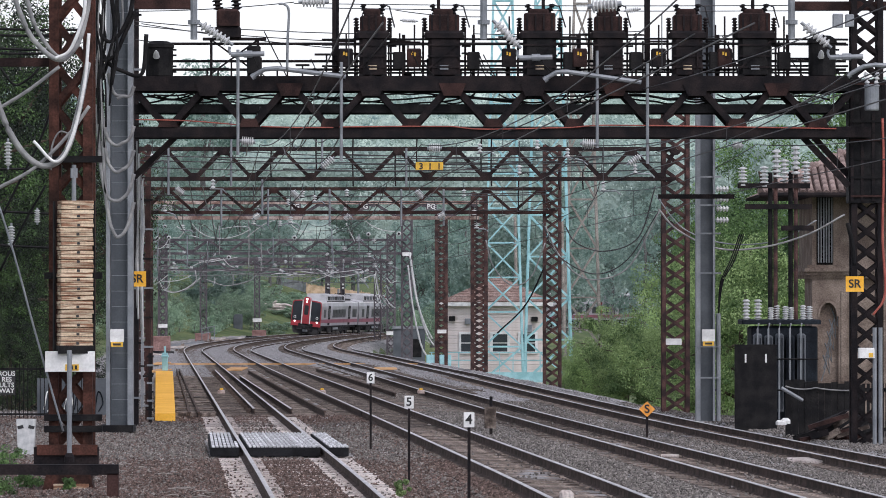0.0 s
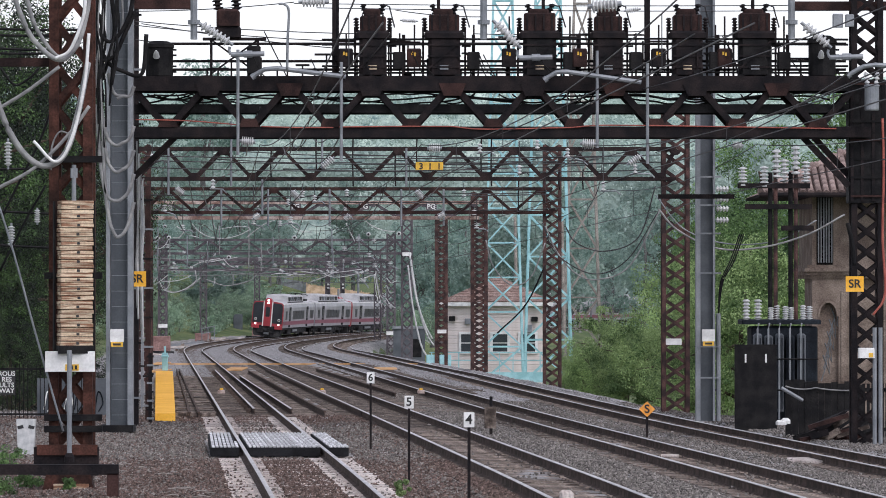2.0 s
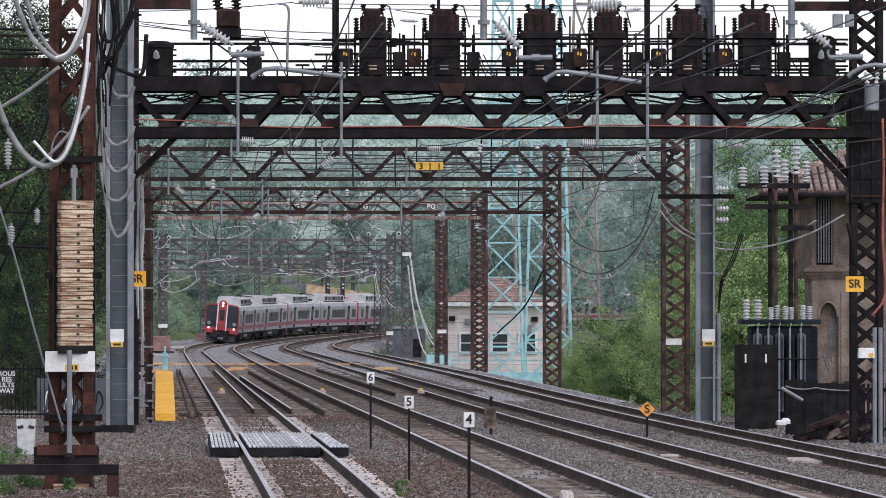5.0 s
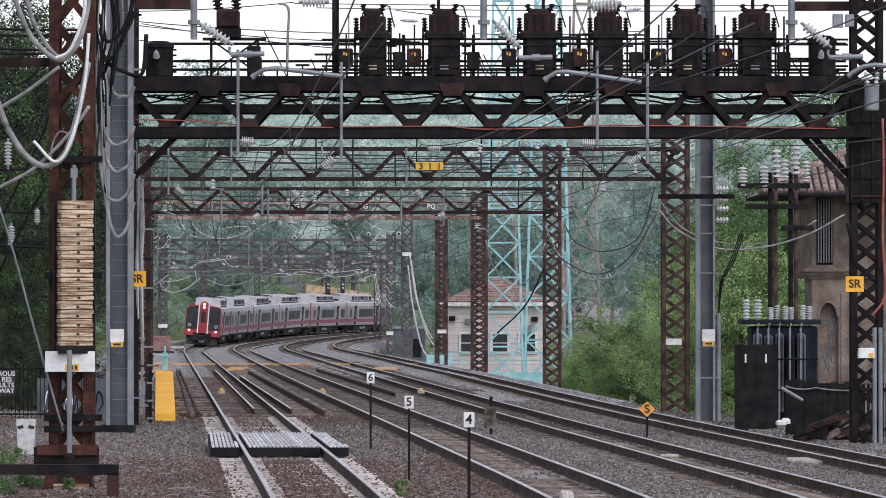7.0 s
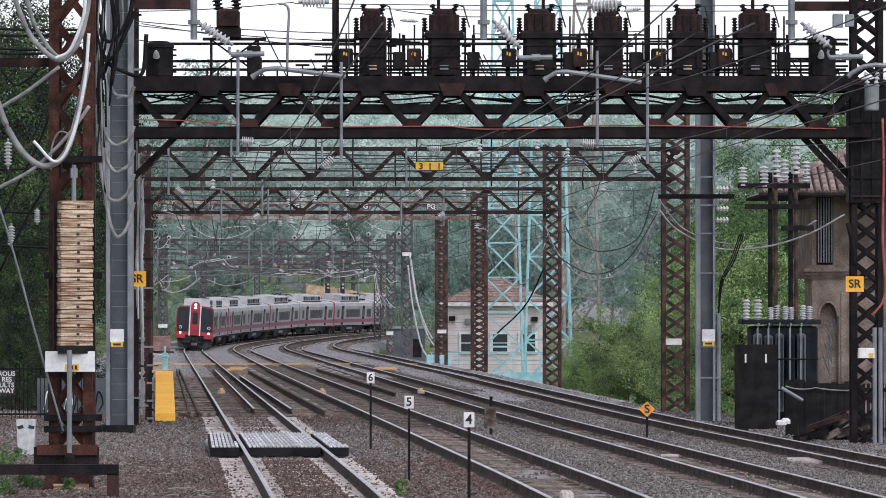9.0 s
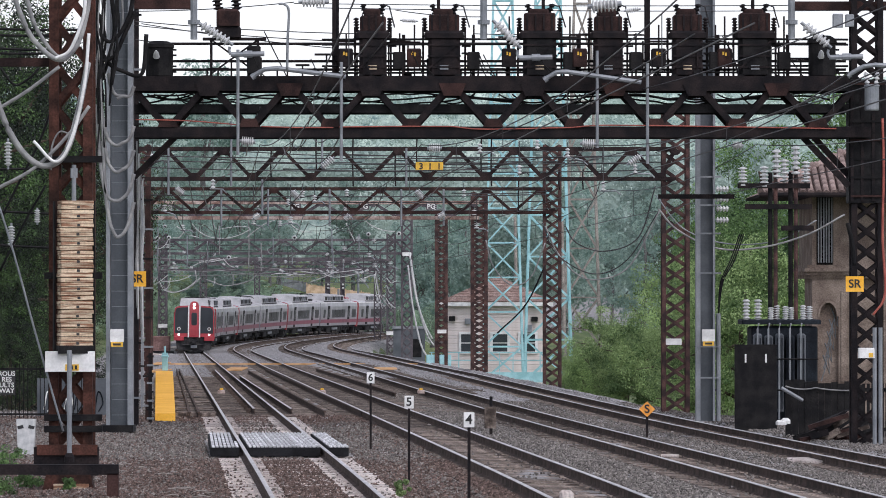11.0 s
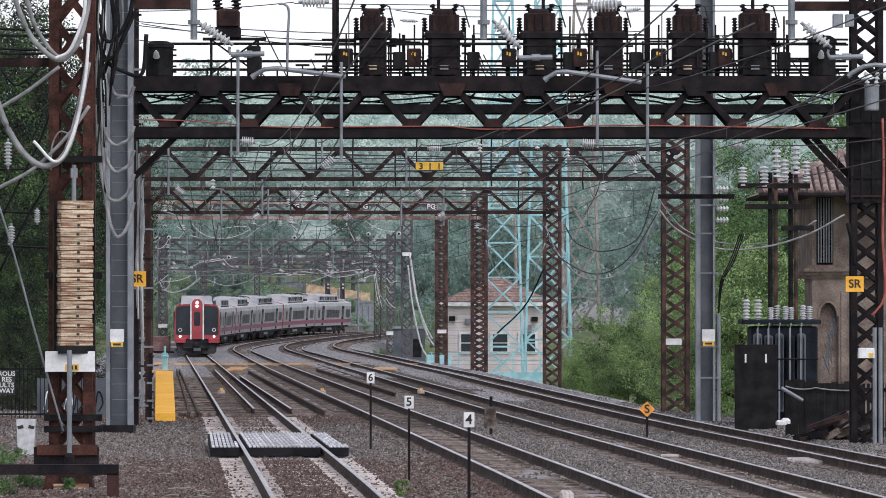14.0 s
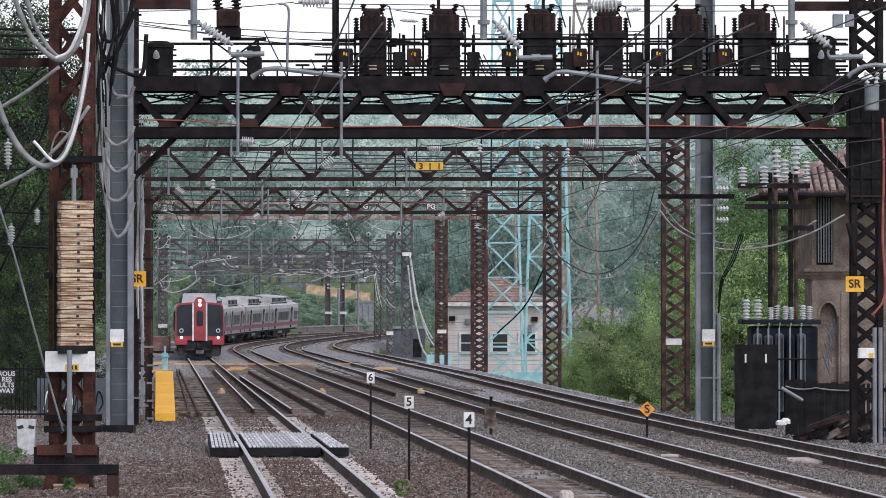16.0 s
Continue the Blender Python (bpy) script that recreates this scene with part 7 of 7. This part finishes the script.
cd2 = thing("conduit_pair", "two grey conduits rising beside the rusty leg", "pipe", at=(10.168, 119, -0.918))
for xx in (-5, 5):
    part("conduit", Build().tube([(xx * 119 / 9000, 0, 0), (xx * 119 / 9000, 0, 2.909)], 0.05, 8), GALV, cd2)
jb = thing("junction_box", "white junction box with yellow tag on the leg", "electrical box", at=(9.903, 119.0, 1.396))
part("box", Build().box(-0.19, 0.19, -0.1, 0.1, -0.12, 0.12, 0.02), WHITE, jb)
part("tag", Build().box(0.05, 0.15, -0.11, -0.1, -0.1, 0.0), YELLOW, jb)
for xx, zz, w, h in ((9.256, 9.223, 0.2, 0.2), (9.533, 9.223, 0.16, 0.18)):
    t = thing("meter_cabinet", "small pale grey cabinet fixed above the gantry", "electrical box", "small cabinets", at=(xx, 119.2, zz))
    part("cabinet", Build().box(-w / 2 - 0.02, w / 2 + 0.02, -0.1, 0.1, -h, h * 0.6, 0.02), GALV, t)
for xx in (-5.782, 0.944, 8.09):
    t = thing("hanging_post", "grey flanged post hanging over the gantry", "post", "hanging posts", at=(xx, 118, 8.684))
    part("shaft", Build().tube([(0, 0, 0), (0, 0, 1.3)], 0.08, 10), GALV, t)
    part("collar", Build().tube([(0, 0, 0.35), (0, 0, 0.45)], 0.14, 10), GALV, t)
part("cross_head", Build().box(8.28, 10.48, YA - 0.1, YA + 0.1, 9.477, 9.677), RUST_RED, big)
part("stout_post", Build().box(-2.635, -2.474, YA + 0.8, YA + 0.95, 7.892, 10.043), RUST, big)
part("stout_post", Build().box(4.786, 4.921, YA + 0.8, YA + 0.95, 7.892, 10.043), RUST, big)

# ---- far side of the bend ----
fw = thing("timber_fence", "pale yellow boarded fence on the far bank", "fence", at=(-17.084, 638, 2.566))
for k in range(21):
    zt = 1.15 - 0.055 * k - 0.05 * (k % 2)
    part("board", Build().box(k * 0.38, k * 0.38 + 0.36, 0.05 * (k % 2), 0.1, -4.5, zt), FENCE_WOOD, fw)
    if k % 3 == 0:
        part("post", Build().box(k * 0.38 - 0.07, k * 0.38 + 0.07, -0.06, 0.12, -4.5, zt + 0.14), FENCE_WOOD, fw)
pf = thing("boundary_wall", "pale grey block wall on the far bank", "wall", at=(-20.907, 640, 2.992))
for k in range(9):
    part("panel", Build().box(k * 0.42, k * 0.42 + 0.40, 0, 0.15, -4.5, 1.55 - 0.075 * k), GALV, pf)
wl2 = thing("retaining_wall", "low grey stone wall behind the far track", "wall", at=(-15.632, 565, -2.3))
wl2.rotation_euler.z = math.atan2(35.0, -9.4 - -15.632)
for k in range(12):
    for r in range(3):
        part("stone_block", Build().box(k * 2.96 + 0.5 * (r % 2), k * 2.96 + 2.92 + 0.5 * (r % 2), 0.03 * ((k + r) % 3), 0.6, -0.3 + r * 0.46 if r == 0 else 0.16 + (r - 1) * 0.46, 0.14 + r * 0.46), STONE, wl2)
    part("coping_stone", Build().box(k * 2.96, k * 2.96 + 2.9, -0.08, 0.7, 1.07, 1.2), BALLAST, wl2)
cb = thing("equipment_hut", "pale grey metal equipment hut by the far track", "hut", at=(-9.261, 604, -1.579))
part("body", Build().box(-1.141, 1.141, 0, 2, -1.5, 3.02), GALV, cb)
part("roof", Build().box(-1.208, 1.208, -0.1, 2.1, 3.02, 3.221), GALV, cb)
for k in range(3):
    part("door", Build().box(-1.007 + k * 0.72, -1.007 + k * 0.72 + 0.66, -0.05, 0.01, 0.201, 2.684), GALV, cb)
    part("hinge", Build().box(-1.007 + k * 0.72 + 0.66, -1.007 + k * 0.72 + 0.72, -0.06, 0.01, 0.201, 2.684), GREY_PAINT, cb)
lp = thing("log_pile", "pale felled logs lying on the far bank", "logs", at=(-19.865, 604, land(-19.865, 604)))
rng = random.Random(5)
for k in range(9):
    x0, z0 = -1.5 + 0.3 * k + rng.uniform(-0.2, 0.2), 0.1 + 0.32 * (k % 3)
    part("log", Build().tube([(x0 - 0.9, -0.3 * (k % 2), z0 + rng.uniform(-0.1, 0.2)), (x0 + 0.2, 0, z0 + 0.08), (x0 + 1.2, 0.2, z0 + rng.uniform(-0.2, 0.5))], [0.17, 0.15, 0.11], 8), CONC, lp)
for k in range(26):
    q = rng.uniform(318, 452)
    yy = 395 + (q - 318) * 0.95 + rng.uniform(-8, 8)
    x = (q - 784) * yy / 9000
    x = min(x, track_x(yy) - 2.6)
    t = thing("scrap_sheet", "weathered board dumped beside the far track", "debris", "scrap beside the far track", at=(x, yy, land(x, yy) + 0.03))
    l, an = rng.uniform(0.5, 1.5), rng.uniform(-0.35, 0.35)
    part("board", Build().prism([(-l, 0), (l, l * an), (l, l * an + 0.22), (-l * 0.9, 0.2)], "y", -0.12, 0.12), (CONC, TIE, GALV, UNDER, BALLAST)[k % 5], t)
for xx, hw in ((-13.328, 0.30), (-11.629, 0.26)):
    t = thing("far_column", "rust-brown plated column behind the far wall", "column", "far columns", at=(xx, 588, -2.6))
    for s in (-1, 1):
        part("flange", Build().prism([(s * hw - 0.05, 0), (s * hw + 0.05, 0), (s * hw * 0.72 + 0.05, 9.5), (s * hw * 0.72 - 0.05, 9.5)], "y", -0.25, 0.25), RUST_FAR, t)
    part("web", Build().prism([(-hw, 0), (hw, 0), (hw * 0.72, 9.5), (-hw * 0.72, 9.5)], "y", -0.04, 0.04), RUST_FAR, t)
    for k in range(2):
        part("bracket_insulator", Build().lathe((-0.05, -0.3, 5.75 + 0.42 * k), (0.2, -0.3, 5.75 + 0.42 * k), insulator_profile(2, 0.08, 0.14), 8), PORC, t)
    part("notice", Build().box(-0.3, 0.5, -0.32, -0.27, 2.75, 3.05), WHITE, t)
for xx, zt in ((-12.066, 512), (-9.783, 470)):
    t = thing("steel_pole", "slim pale galvanised pole behind the far wall", "pole", "far poles", at=(xx, 587, -2.6))
    part("shaft", Build().tube([(0, 0, 0), (0, 0, 5.45 - (zt - 515) * 587 / 9000)], 0.13, 8), GALV, t)
    part("cross_arm", Build().beam((0, 0, 4.8 - (zt - 515) * 587 / 9000 - 1.0), (1.5, 0, 5.3 - (zt - 515) * 587 / 9000 - 1.0), 0.07), WHITE if zt < 500 else GALV, t)
for xx, zz, yy in ((-22.587, -1.941, 560),):
    t = thing("relay_cabinet", "green-grey relay cabinet on the far bank", "electrical box", at=(xx, yy, zz))
    part("body", Build().box(-0.5, 0.5, 0, 0.8, 0, 2.2, 0.05), GREY_PAINT, t)
for k, (xx, zz) in enumerate(((-22.899, -1.28), (-23.809, -1.789), (-19.741, -1.813))):
    yy = (412.5, 504, 546)[k]
    t = thing("brick_pier", "red-brown pier under a lattice column", "pier", "column piers", at=(xx, yy - 0.6, zz))
    part("pier", Build().box(-0.75, 0.75, 0, 1.6, -0.8, 0.45, 0.05), PIER, t)
gr = thing("guard_railing", "white tubular railing on the far bank", "railing", at=(-22.431, 490, -1.506))
for zz in (0.3, 0.8):
    part("rail", Build().tube([(-0.9, 0, zz - 0.1), (0.5, 0, zz + 0.15)], 0.045, 6), GALV, gr)
for xx in (-0.8, -0.2, 0.4):
    part("post", Build().tube([(xx, 0, -0.5), (xx, 0, 0.78 + 0.18 * xx)], 0.045, 6), GALV, gr)

for xx in (-7.569, -4.06, -0.609):
    t = thing("letter_sign", "small white letters PG on the rusty gantry", "sign", "gantry letters", at=(xx, 260.9, 7.171))
    part("backing", Build().box(-0.28, 0.28, 0.0, 0.03, -0.16, 0.16), RUST_FAR, t)
    text_part("PG", 0.34, (0, -0.01, 0), t, WHITE)
hy = thing("teal_valve", "small turquoise valve post beside the walkway", "track equipment", at=(-12.573, 230, -0.651))
part("body", Build().box(-0.13, 0.13, -0.1, 0.1, -0.1, 0.7, 0.03), TEAL, hy)
part("cap", Build().box(-0.17, 0.17, -0.14, 0.14, 0.5, 0.58, 0.02), TEAL, hy)
part("stem", Build().tube([(0, 0, 0.7), (0, 0, 1.0)], 0.05, 6), TEAL, hy)

sh = thing("grey_shed", "plain grey concrete equipment shed inside the bend", "shed", at=(-2.756, 400, -2.172))
part("wall", Build().box(-1.156, 1.333, 0, 2.5, -0.5, 2.044), GREY_PAINT, sh)
part("roof_slab", Build().box(-1.244, 1.422, -0.15, 2.6, 2.044, 2.222), GALV, sh)
part("dark_door", Build().box(0.356, 1.067, -0.03, 0.0, -0.2, 1.244), BLACK, sh)

# ---- slack leads, droppers and ring insulators hung on the far gantries ----
def far_cable(pts, y, r, m, label, group="leads on the far gantries"):
    k = y / 9000
    return cable([((x - 784) * k, y, 2.85 - (z - 515) * k) for x, z in pts], r, m, label, 6, "cable", group, 5)


PALE_LEAD = "pale slack lead hung under a far gantry"
for pts in (((264, 440), (274, 430), (280, 423)), ((272, 437), (283, 440), (292, 434), (299, 423)), ((306, 421), (316, 421), (325, 412)), ((291, 514), (305, 518), (322, 514), (338, 505), (347, 497)), ((285, 498), (305, 498), (322, 495), (338, 488)), ((283, 500), (290, 513), (298, 507), (302, 492)), ((266, 507), (282, 499), (297, 487)), ((268, 502), (275, 496), (279, 490)), ((345, 478), (347, 488), (347, 498)), ((380, 491), (380, 500), (377, 506)), ((374, 383), (378, 398), (384, 406), (400, 404), (425, 401), (440, 403), (443, 408)), ((340, 396), (352, 410), (372, 420), (400, 422), (424, 416), (442, 407)), ((312, 400), (330, 414), (352, 421)), ((436, 421), (452, 408), (470, 396), (486, 390)), ((340, 472), (352, 466), (370, 461), (390, 458)), ((352, 464), (372, 464), (392, 460), (420, 456)), ((395, 458), (406, 470), (416, 474)), ((505, 386), (520, 402), (536, 410), (552, 411)), ((640, 384), (655, 398), (675, 407), (700, 411)), ((612, 395), (620, 412), (628, 428)), ((548, 500), (570, 492), (586, 485), (600, 478)), ((480, 486), (500, 484), (520, 487), (540, 486)), ((532, 480), (560, 484), (600, 482), (640, 477)), ((634, 499), (650, 491), (664, 486)), ((560, 476), (585, 490), (615, 489), (640, 482)), ((664, 484), (669, 515), (676, 545)), ((662, 486), (666, 520), (671, 542)), ((684, 505), (690, 518), (698, 517)), ((683, 528), (692, 541), (700, 545)), ((684, 492), (692, 501), (702, 497))):
    far_cable(pts, 335, 0.027, WIRE_LIGHT, PALE_LEAD)
for x, z0, z1 in ((279, 388, 480), (300, 421, 470), (331, 418, 475), (367, 427, 470), (388, 400, 452), (462, 430, 480), (483, 420, 470), (587, 405, 450), (589, 440, 490), (635, 415, 450), (607, 462, 480), (517, 440, 468), (412, 486, 505), (440, 388, 480)):
    far_cable(((x, z0), (x + 0.5, (z0 + z1) / 2), (x, z1)), 338, 0.042, GALV if x % 2 else WIRE_GREY, "grey rigid dropper on a far gantry", "droppers on the far gantries")
for x0, z0, x1, z1 in ((262, 474, 345, 480), (280, 482, 420, 477), (300, 488, 480, 483), (262, 466, 330, 472), (420, 470, 560, 478), (470, 490, 660, 484), (262, 455, 400, 462), (380, 478, 520, 492), (548, 409, 603, 404), (603, 396, 604, 410)):
    far_cable(((x0, z0), ((x0 + x1) / 2, (z0 + z1) / 2 + 2), (x1, z1)), 342, 0.019, WIRE if x0 > 540 else WIRE_GREY, "thin overhead wire at the bend", "thin wires at the bend")
for x0, z0, x1, z1 in ((560, 272, 1060, 279), (640, 290, 1060, 283), (700, 284, 1120, 290), (780, 297, 1050, 292), (760, 276, 1000, 288), (820, 300, 960, 279), (500, 300, 800, 290), (420, 268, 700, 276), (380, 282, 640, 288), (855, 372, 1015, 366), (800, 342, 985, 338)):
    far_cable(((x0, z0), ((x0 + x1) / 2, (z0 + z1) / 2 + 3), (x1, z1)), 192, 0.02, WIRE, "dark overhead wire between the middle gantries", "dark wires between the gantries")
for x, z0, z1 in ((852, 245, 310), (870, 240, 330), (918, 320, 380), (990, 300, 336), (560, 230, 300), (625, 235, 330), (1032, 300, 335), (700, 265, 330), (738, 240, 300), (480, 265, 320)):
    far_cable(((x, z0), (x - 1, (z0 + z1) / 2), (x, z1)), 190, 0.03, RUST, "dark dropper rod between the middle gantries", "dropper rods between the gantries")
k = 333 / 9000
for x, z, r in ((521, 421, 0.15), (652, 415, 0.15), (706, 414, 0.15), (405, 456, 0.15), (279, 422, 0.14), (299, 421, 0.14), (292, 401, 0.12)):
    t = thing("ring_insulator", "round white porcelain insulator seen end on", "insulator", "ring insulators", at=((x - 784) * k, 333, 2.85 - (z - 515) * k))
    part("porcelain_ring", Build().lathe((0, 0.1, 0), (0, -0.1, 0), [(0, r * 0.7), (0.4, r), (0.8, r), (1, r * 0.8)], 14), PORC, t)
    part("bolt", Build().lathe((0, -0.09, 0), (0, -0.13, 0), [(0, r * 0.5), (1, r * 0.45)], 10), BLACK, t)
for x, z, xb, zb in ((305, 465, 312, 469), (322, 446, 329, 448), (376, 454, 382, 448), (336, 473, 342, 475), (393, 466, 399, 470), (416, 471, 422, 474), (484, 467, 490, 472), (494, 477, 502, 482), (576, 453, 582, 448), (566, 479, 572, 484), (577, 478, 583, 483), (585, 482, 591, 477), (628, 481, 634, 485), (638, 484, 644, 480), (645, 481, 653, 477), (548, 478, 552, 478), (505, 460, 505, 467), (608, 459, 608, 466)):
    strain_insulator(((x - 784) * k, 333, 2.85 - (z - 515) * k), ((xb - 784) * k, 333, 2.85 - (zb - 515) * k), 0.10, 3, "pale strain insulator on a far gantry")

# ---- more fittings high up and behind the mast ----
cable([(-6.194, 76.9, 5.117), (-5.852, 76.9, 4.801), (-5.612, 76.9, 5.16), (-5.424, 76.9, 5.973), (-5.356, 76.9, 6.743)], 0.026, WHITE, "white insulated lead beside the feeder loop")
cable([(-5.869, 76.9, 6.366), (-5.638, 76.9, 6.503), (-5.441, 76.9, 6.999), (-5.407, 76.9, 7.427)], 0.026, WHITE, "white insulated lead beside the feeder loop")
for (z0, z1, yy) in ((50, 52, 84), (62, 60, 86), (84, 90, 85), (94, 92, 88), (300, 292, 84), (372, 380, 90), (432, 440, 88)):
    f = yy / 9000
    p, q = Vector(((-30 - 784) * f, yy, 2.85 - (z0 - 515) * f)), Vector(((172 - 784) * f, yy, 2.85 - (z1 - 515) * f))
    t = thing("bus_wire", "dark bus wire running behind the mast", "wire", "bus wires", at=p)
    part("strand", Build().tube([v - p for v in sag(p, q, 0.02)], 0.022, 5), BLACK, t)
for (xa, za, xb, zb2, yy, r) in ((14, 245, 14, 300, 82, 0.06), (20, 395, 20, 440, 82, 0.06), (66, 368, 66, 398, 83, 0.05), (528, 4, 582, 3, 118, 0.12), (1040, 12, 1100, 6, 117, 0.17), (1104, 20, 1134, 16, 118, 0.06), (708, 36, 740, 38, 124, 0.05), (1295, 258, 1316, 258, 119, 0.1)):
    f = yy / 9000
    strain_insulator(((xa - 784) * f, yy, 2.85 - (za - 515) * f), ((xb - 784) * f, yy, 2.85 - (zb2 - 515) * f), r, 7)
for pts in (((0, 120), (25, 150), (50, 140), (70, 120)), ((5, 380), (30, 330), (70, 250), (92, 190)), ((0, 480), (40, 400), (80, 330)), ((160, -5), (150, 30), (172, 60), (165, 110)), ((172, -5), (165, 40), (178, 90), (174, 160))):
    f = 80 / 9000
    cable([((x - 784) * f, 80, 2.85 - (z - 515) * f) for x, z in pts], 0.02, BLACK, "black slack lead behind the mast", group="black cables")

for px, (xx, yy, w, dd) in enumerate(((6.321, 131.99, 0.45, 1.6), (7.344, 103.112, 0.4, 1.2), (4.909, 83.2, 0.22, 0.5), (-0.201, 129.227, 0.2, 0.8), (-0.955, 82.678, 0.1, 0.3), (4.683, 105.113, 0.2, 0.5))):
    t = thing("concrete_slab", "pale broken concrete slab lying on the ballast", "debris", "slabs on the ballast", at=(xx, yy, land(xx, yy) + 0.02))
    part("slab", Build().prism([(-w, -dd * 0.8), (w * 0.8, -dd), (w, dd * 0.6), (w * 0.2, dd), (-w * 0.8, dd * 0.7)], "z", -0.03, 0.04), CONC, t)

rng = random.Random(31)
for k in range(16):
    y = rng.uniform(74, 92)
    x = track_x(y) - rng.uniform(1.6, 3.4)
    t = thing("stick", "pale dry stick lying on the brown ballast", "debris", "sticks on the ballast", at=(x, y, land(x, y) + 0.035))
    an, l = rng.uniform(-0.5, 0.5), rng.uniform(0.1, 0.3)
    part("twig", Build().tube([(0, 0, 0), (l * 0.5 * math.cos(an), l * 0.5 * math.sin(an), 0.02), (l * math.cos(an), l * math.sin(an), 0.0)], 0.011, 5), POLE_WOOD, t)


def front_at(t):
    """Metres of the train's nose past the start of the bend: it gathers speed as it comes on."""
    return 138.82 - 11.136 * t - 0.111 * t * t


def car_pose(a):
    """Pose of a car whose front end stands at a: it rides on its two bogie centres."""
    def rail_point(b):
        x, y, h = line_at(b)
        return Vector((x, y, grade(y)))
    p, q = rail_point(a + 2.9), rail_point(a + 16.0)
    d = (q - p).normalized()
    s = d.cross(Vector((0, 0, 1))).normalized()
    m = Matrix((s, d, s.cross(d))).transposed().to_4x4() @ Matrix.Rotation(lean(a + 9.0), 4, "Y")
    m.translation = p - d * 2.9
    return m


def motions():
    for i, car in enumerate(train):
        walk(car, [(k * 0.5, car_pose(front_at(k * 0.5) + i * CAR)) for k in range(33)])


motions()
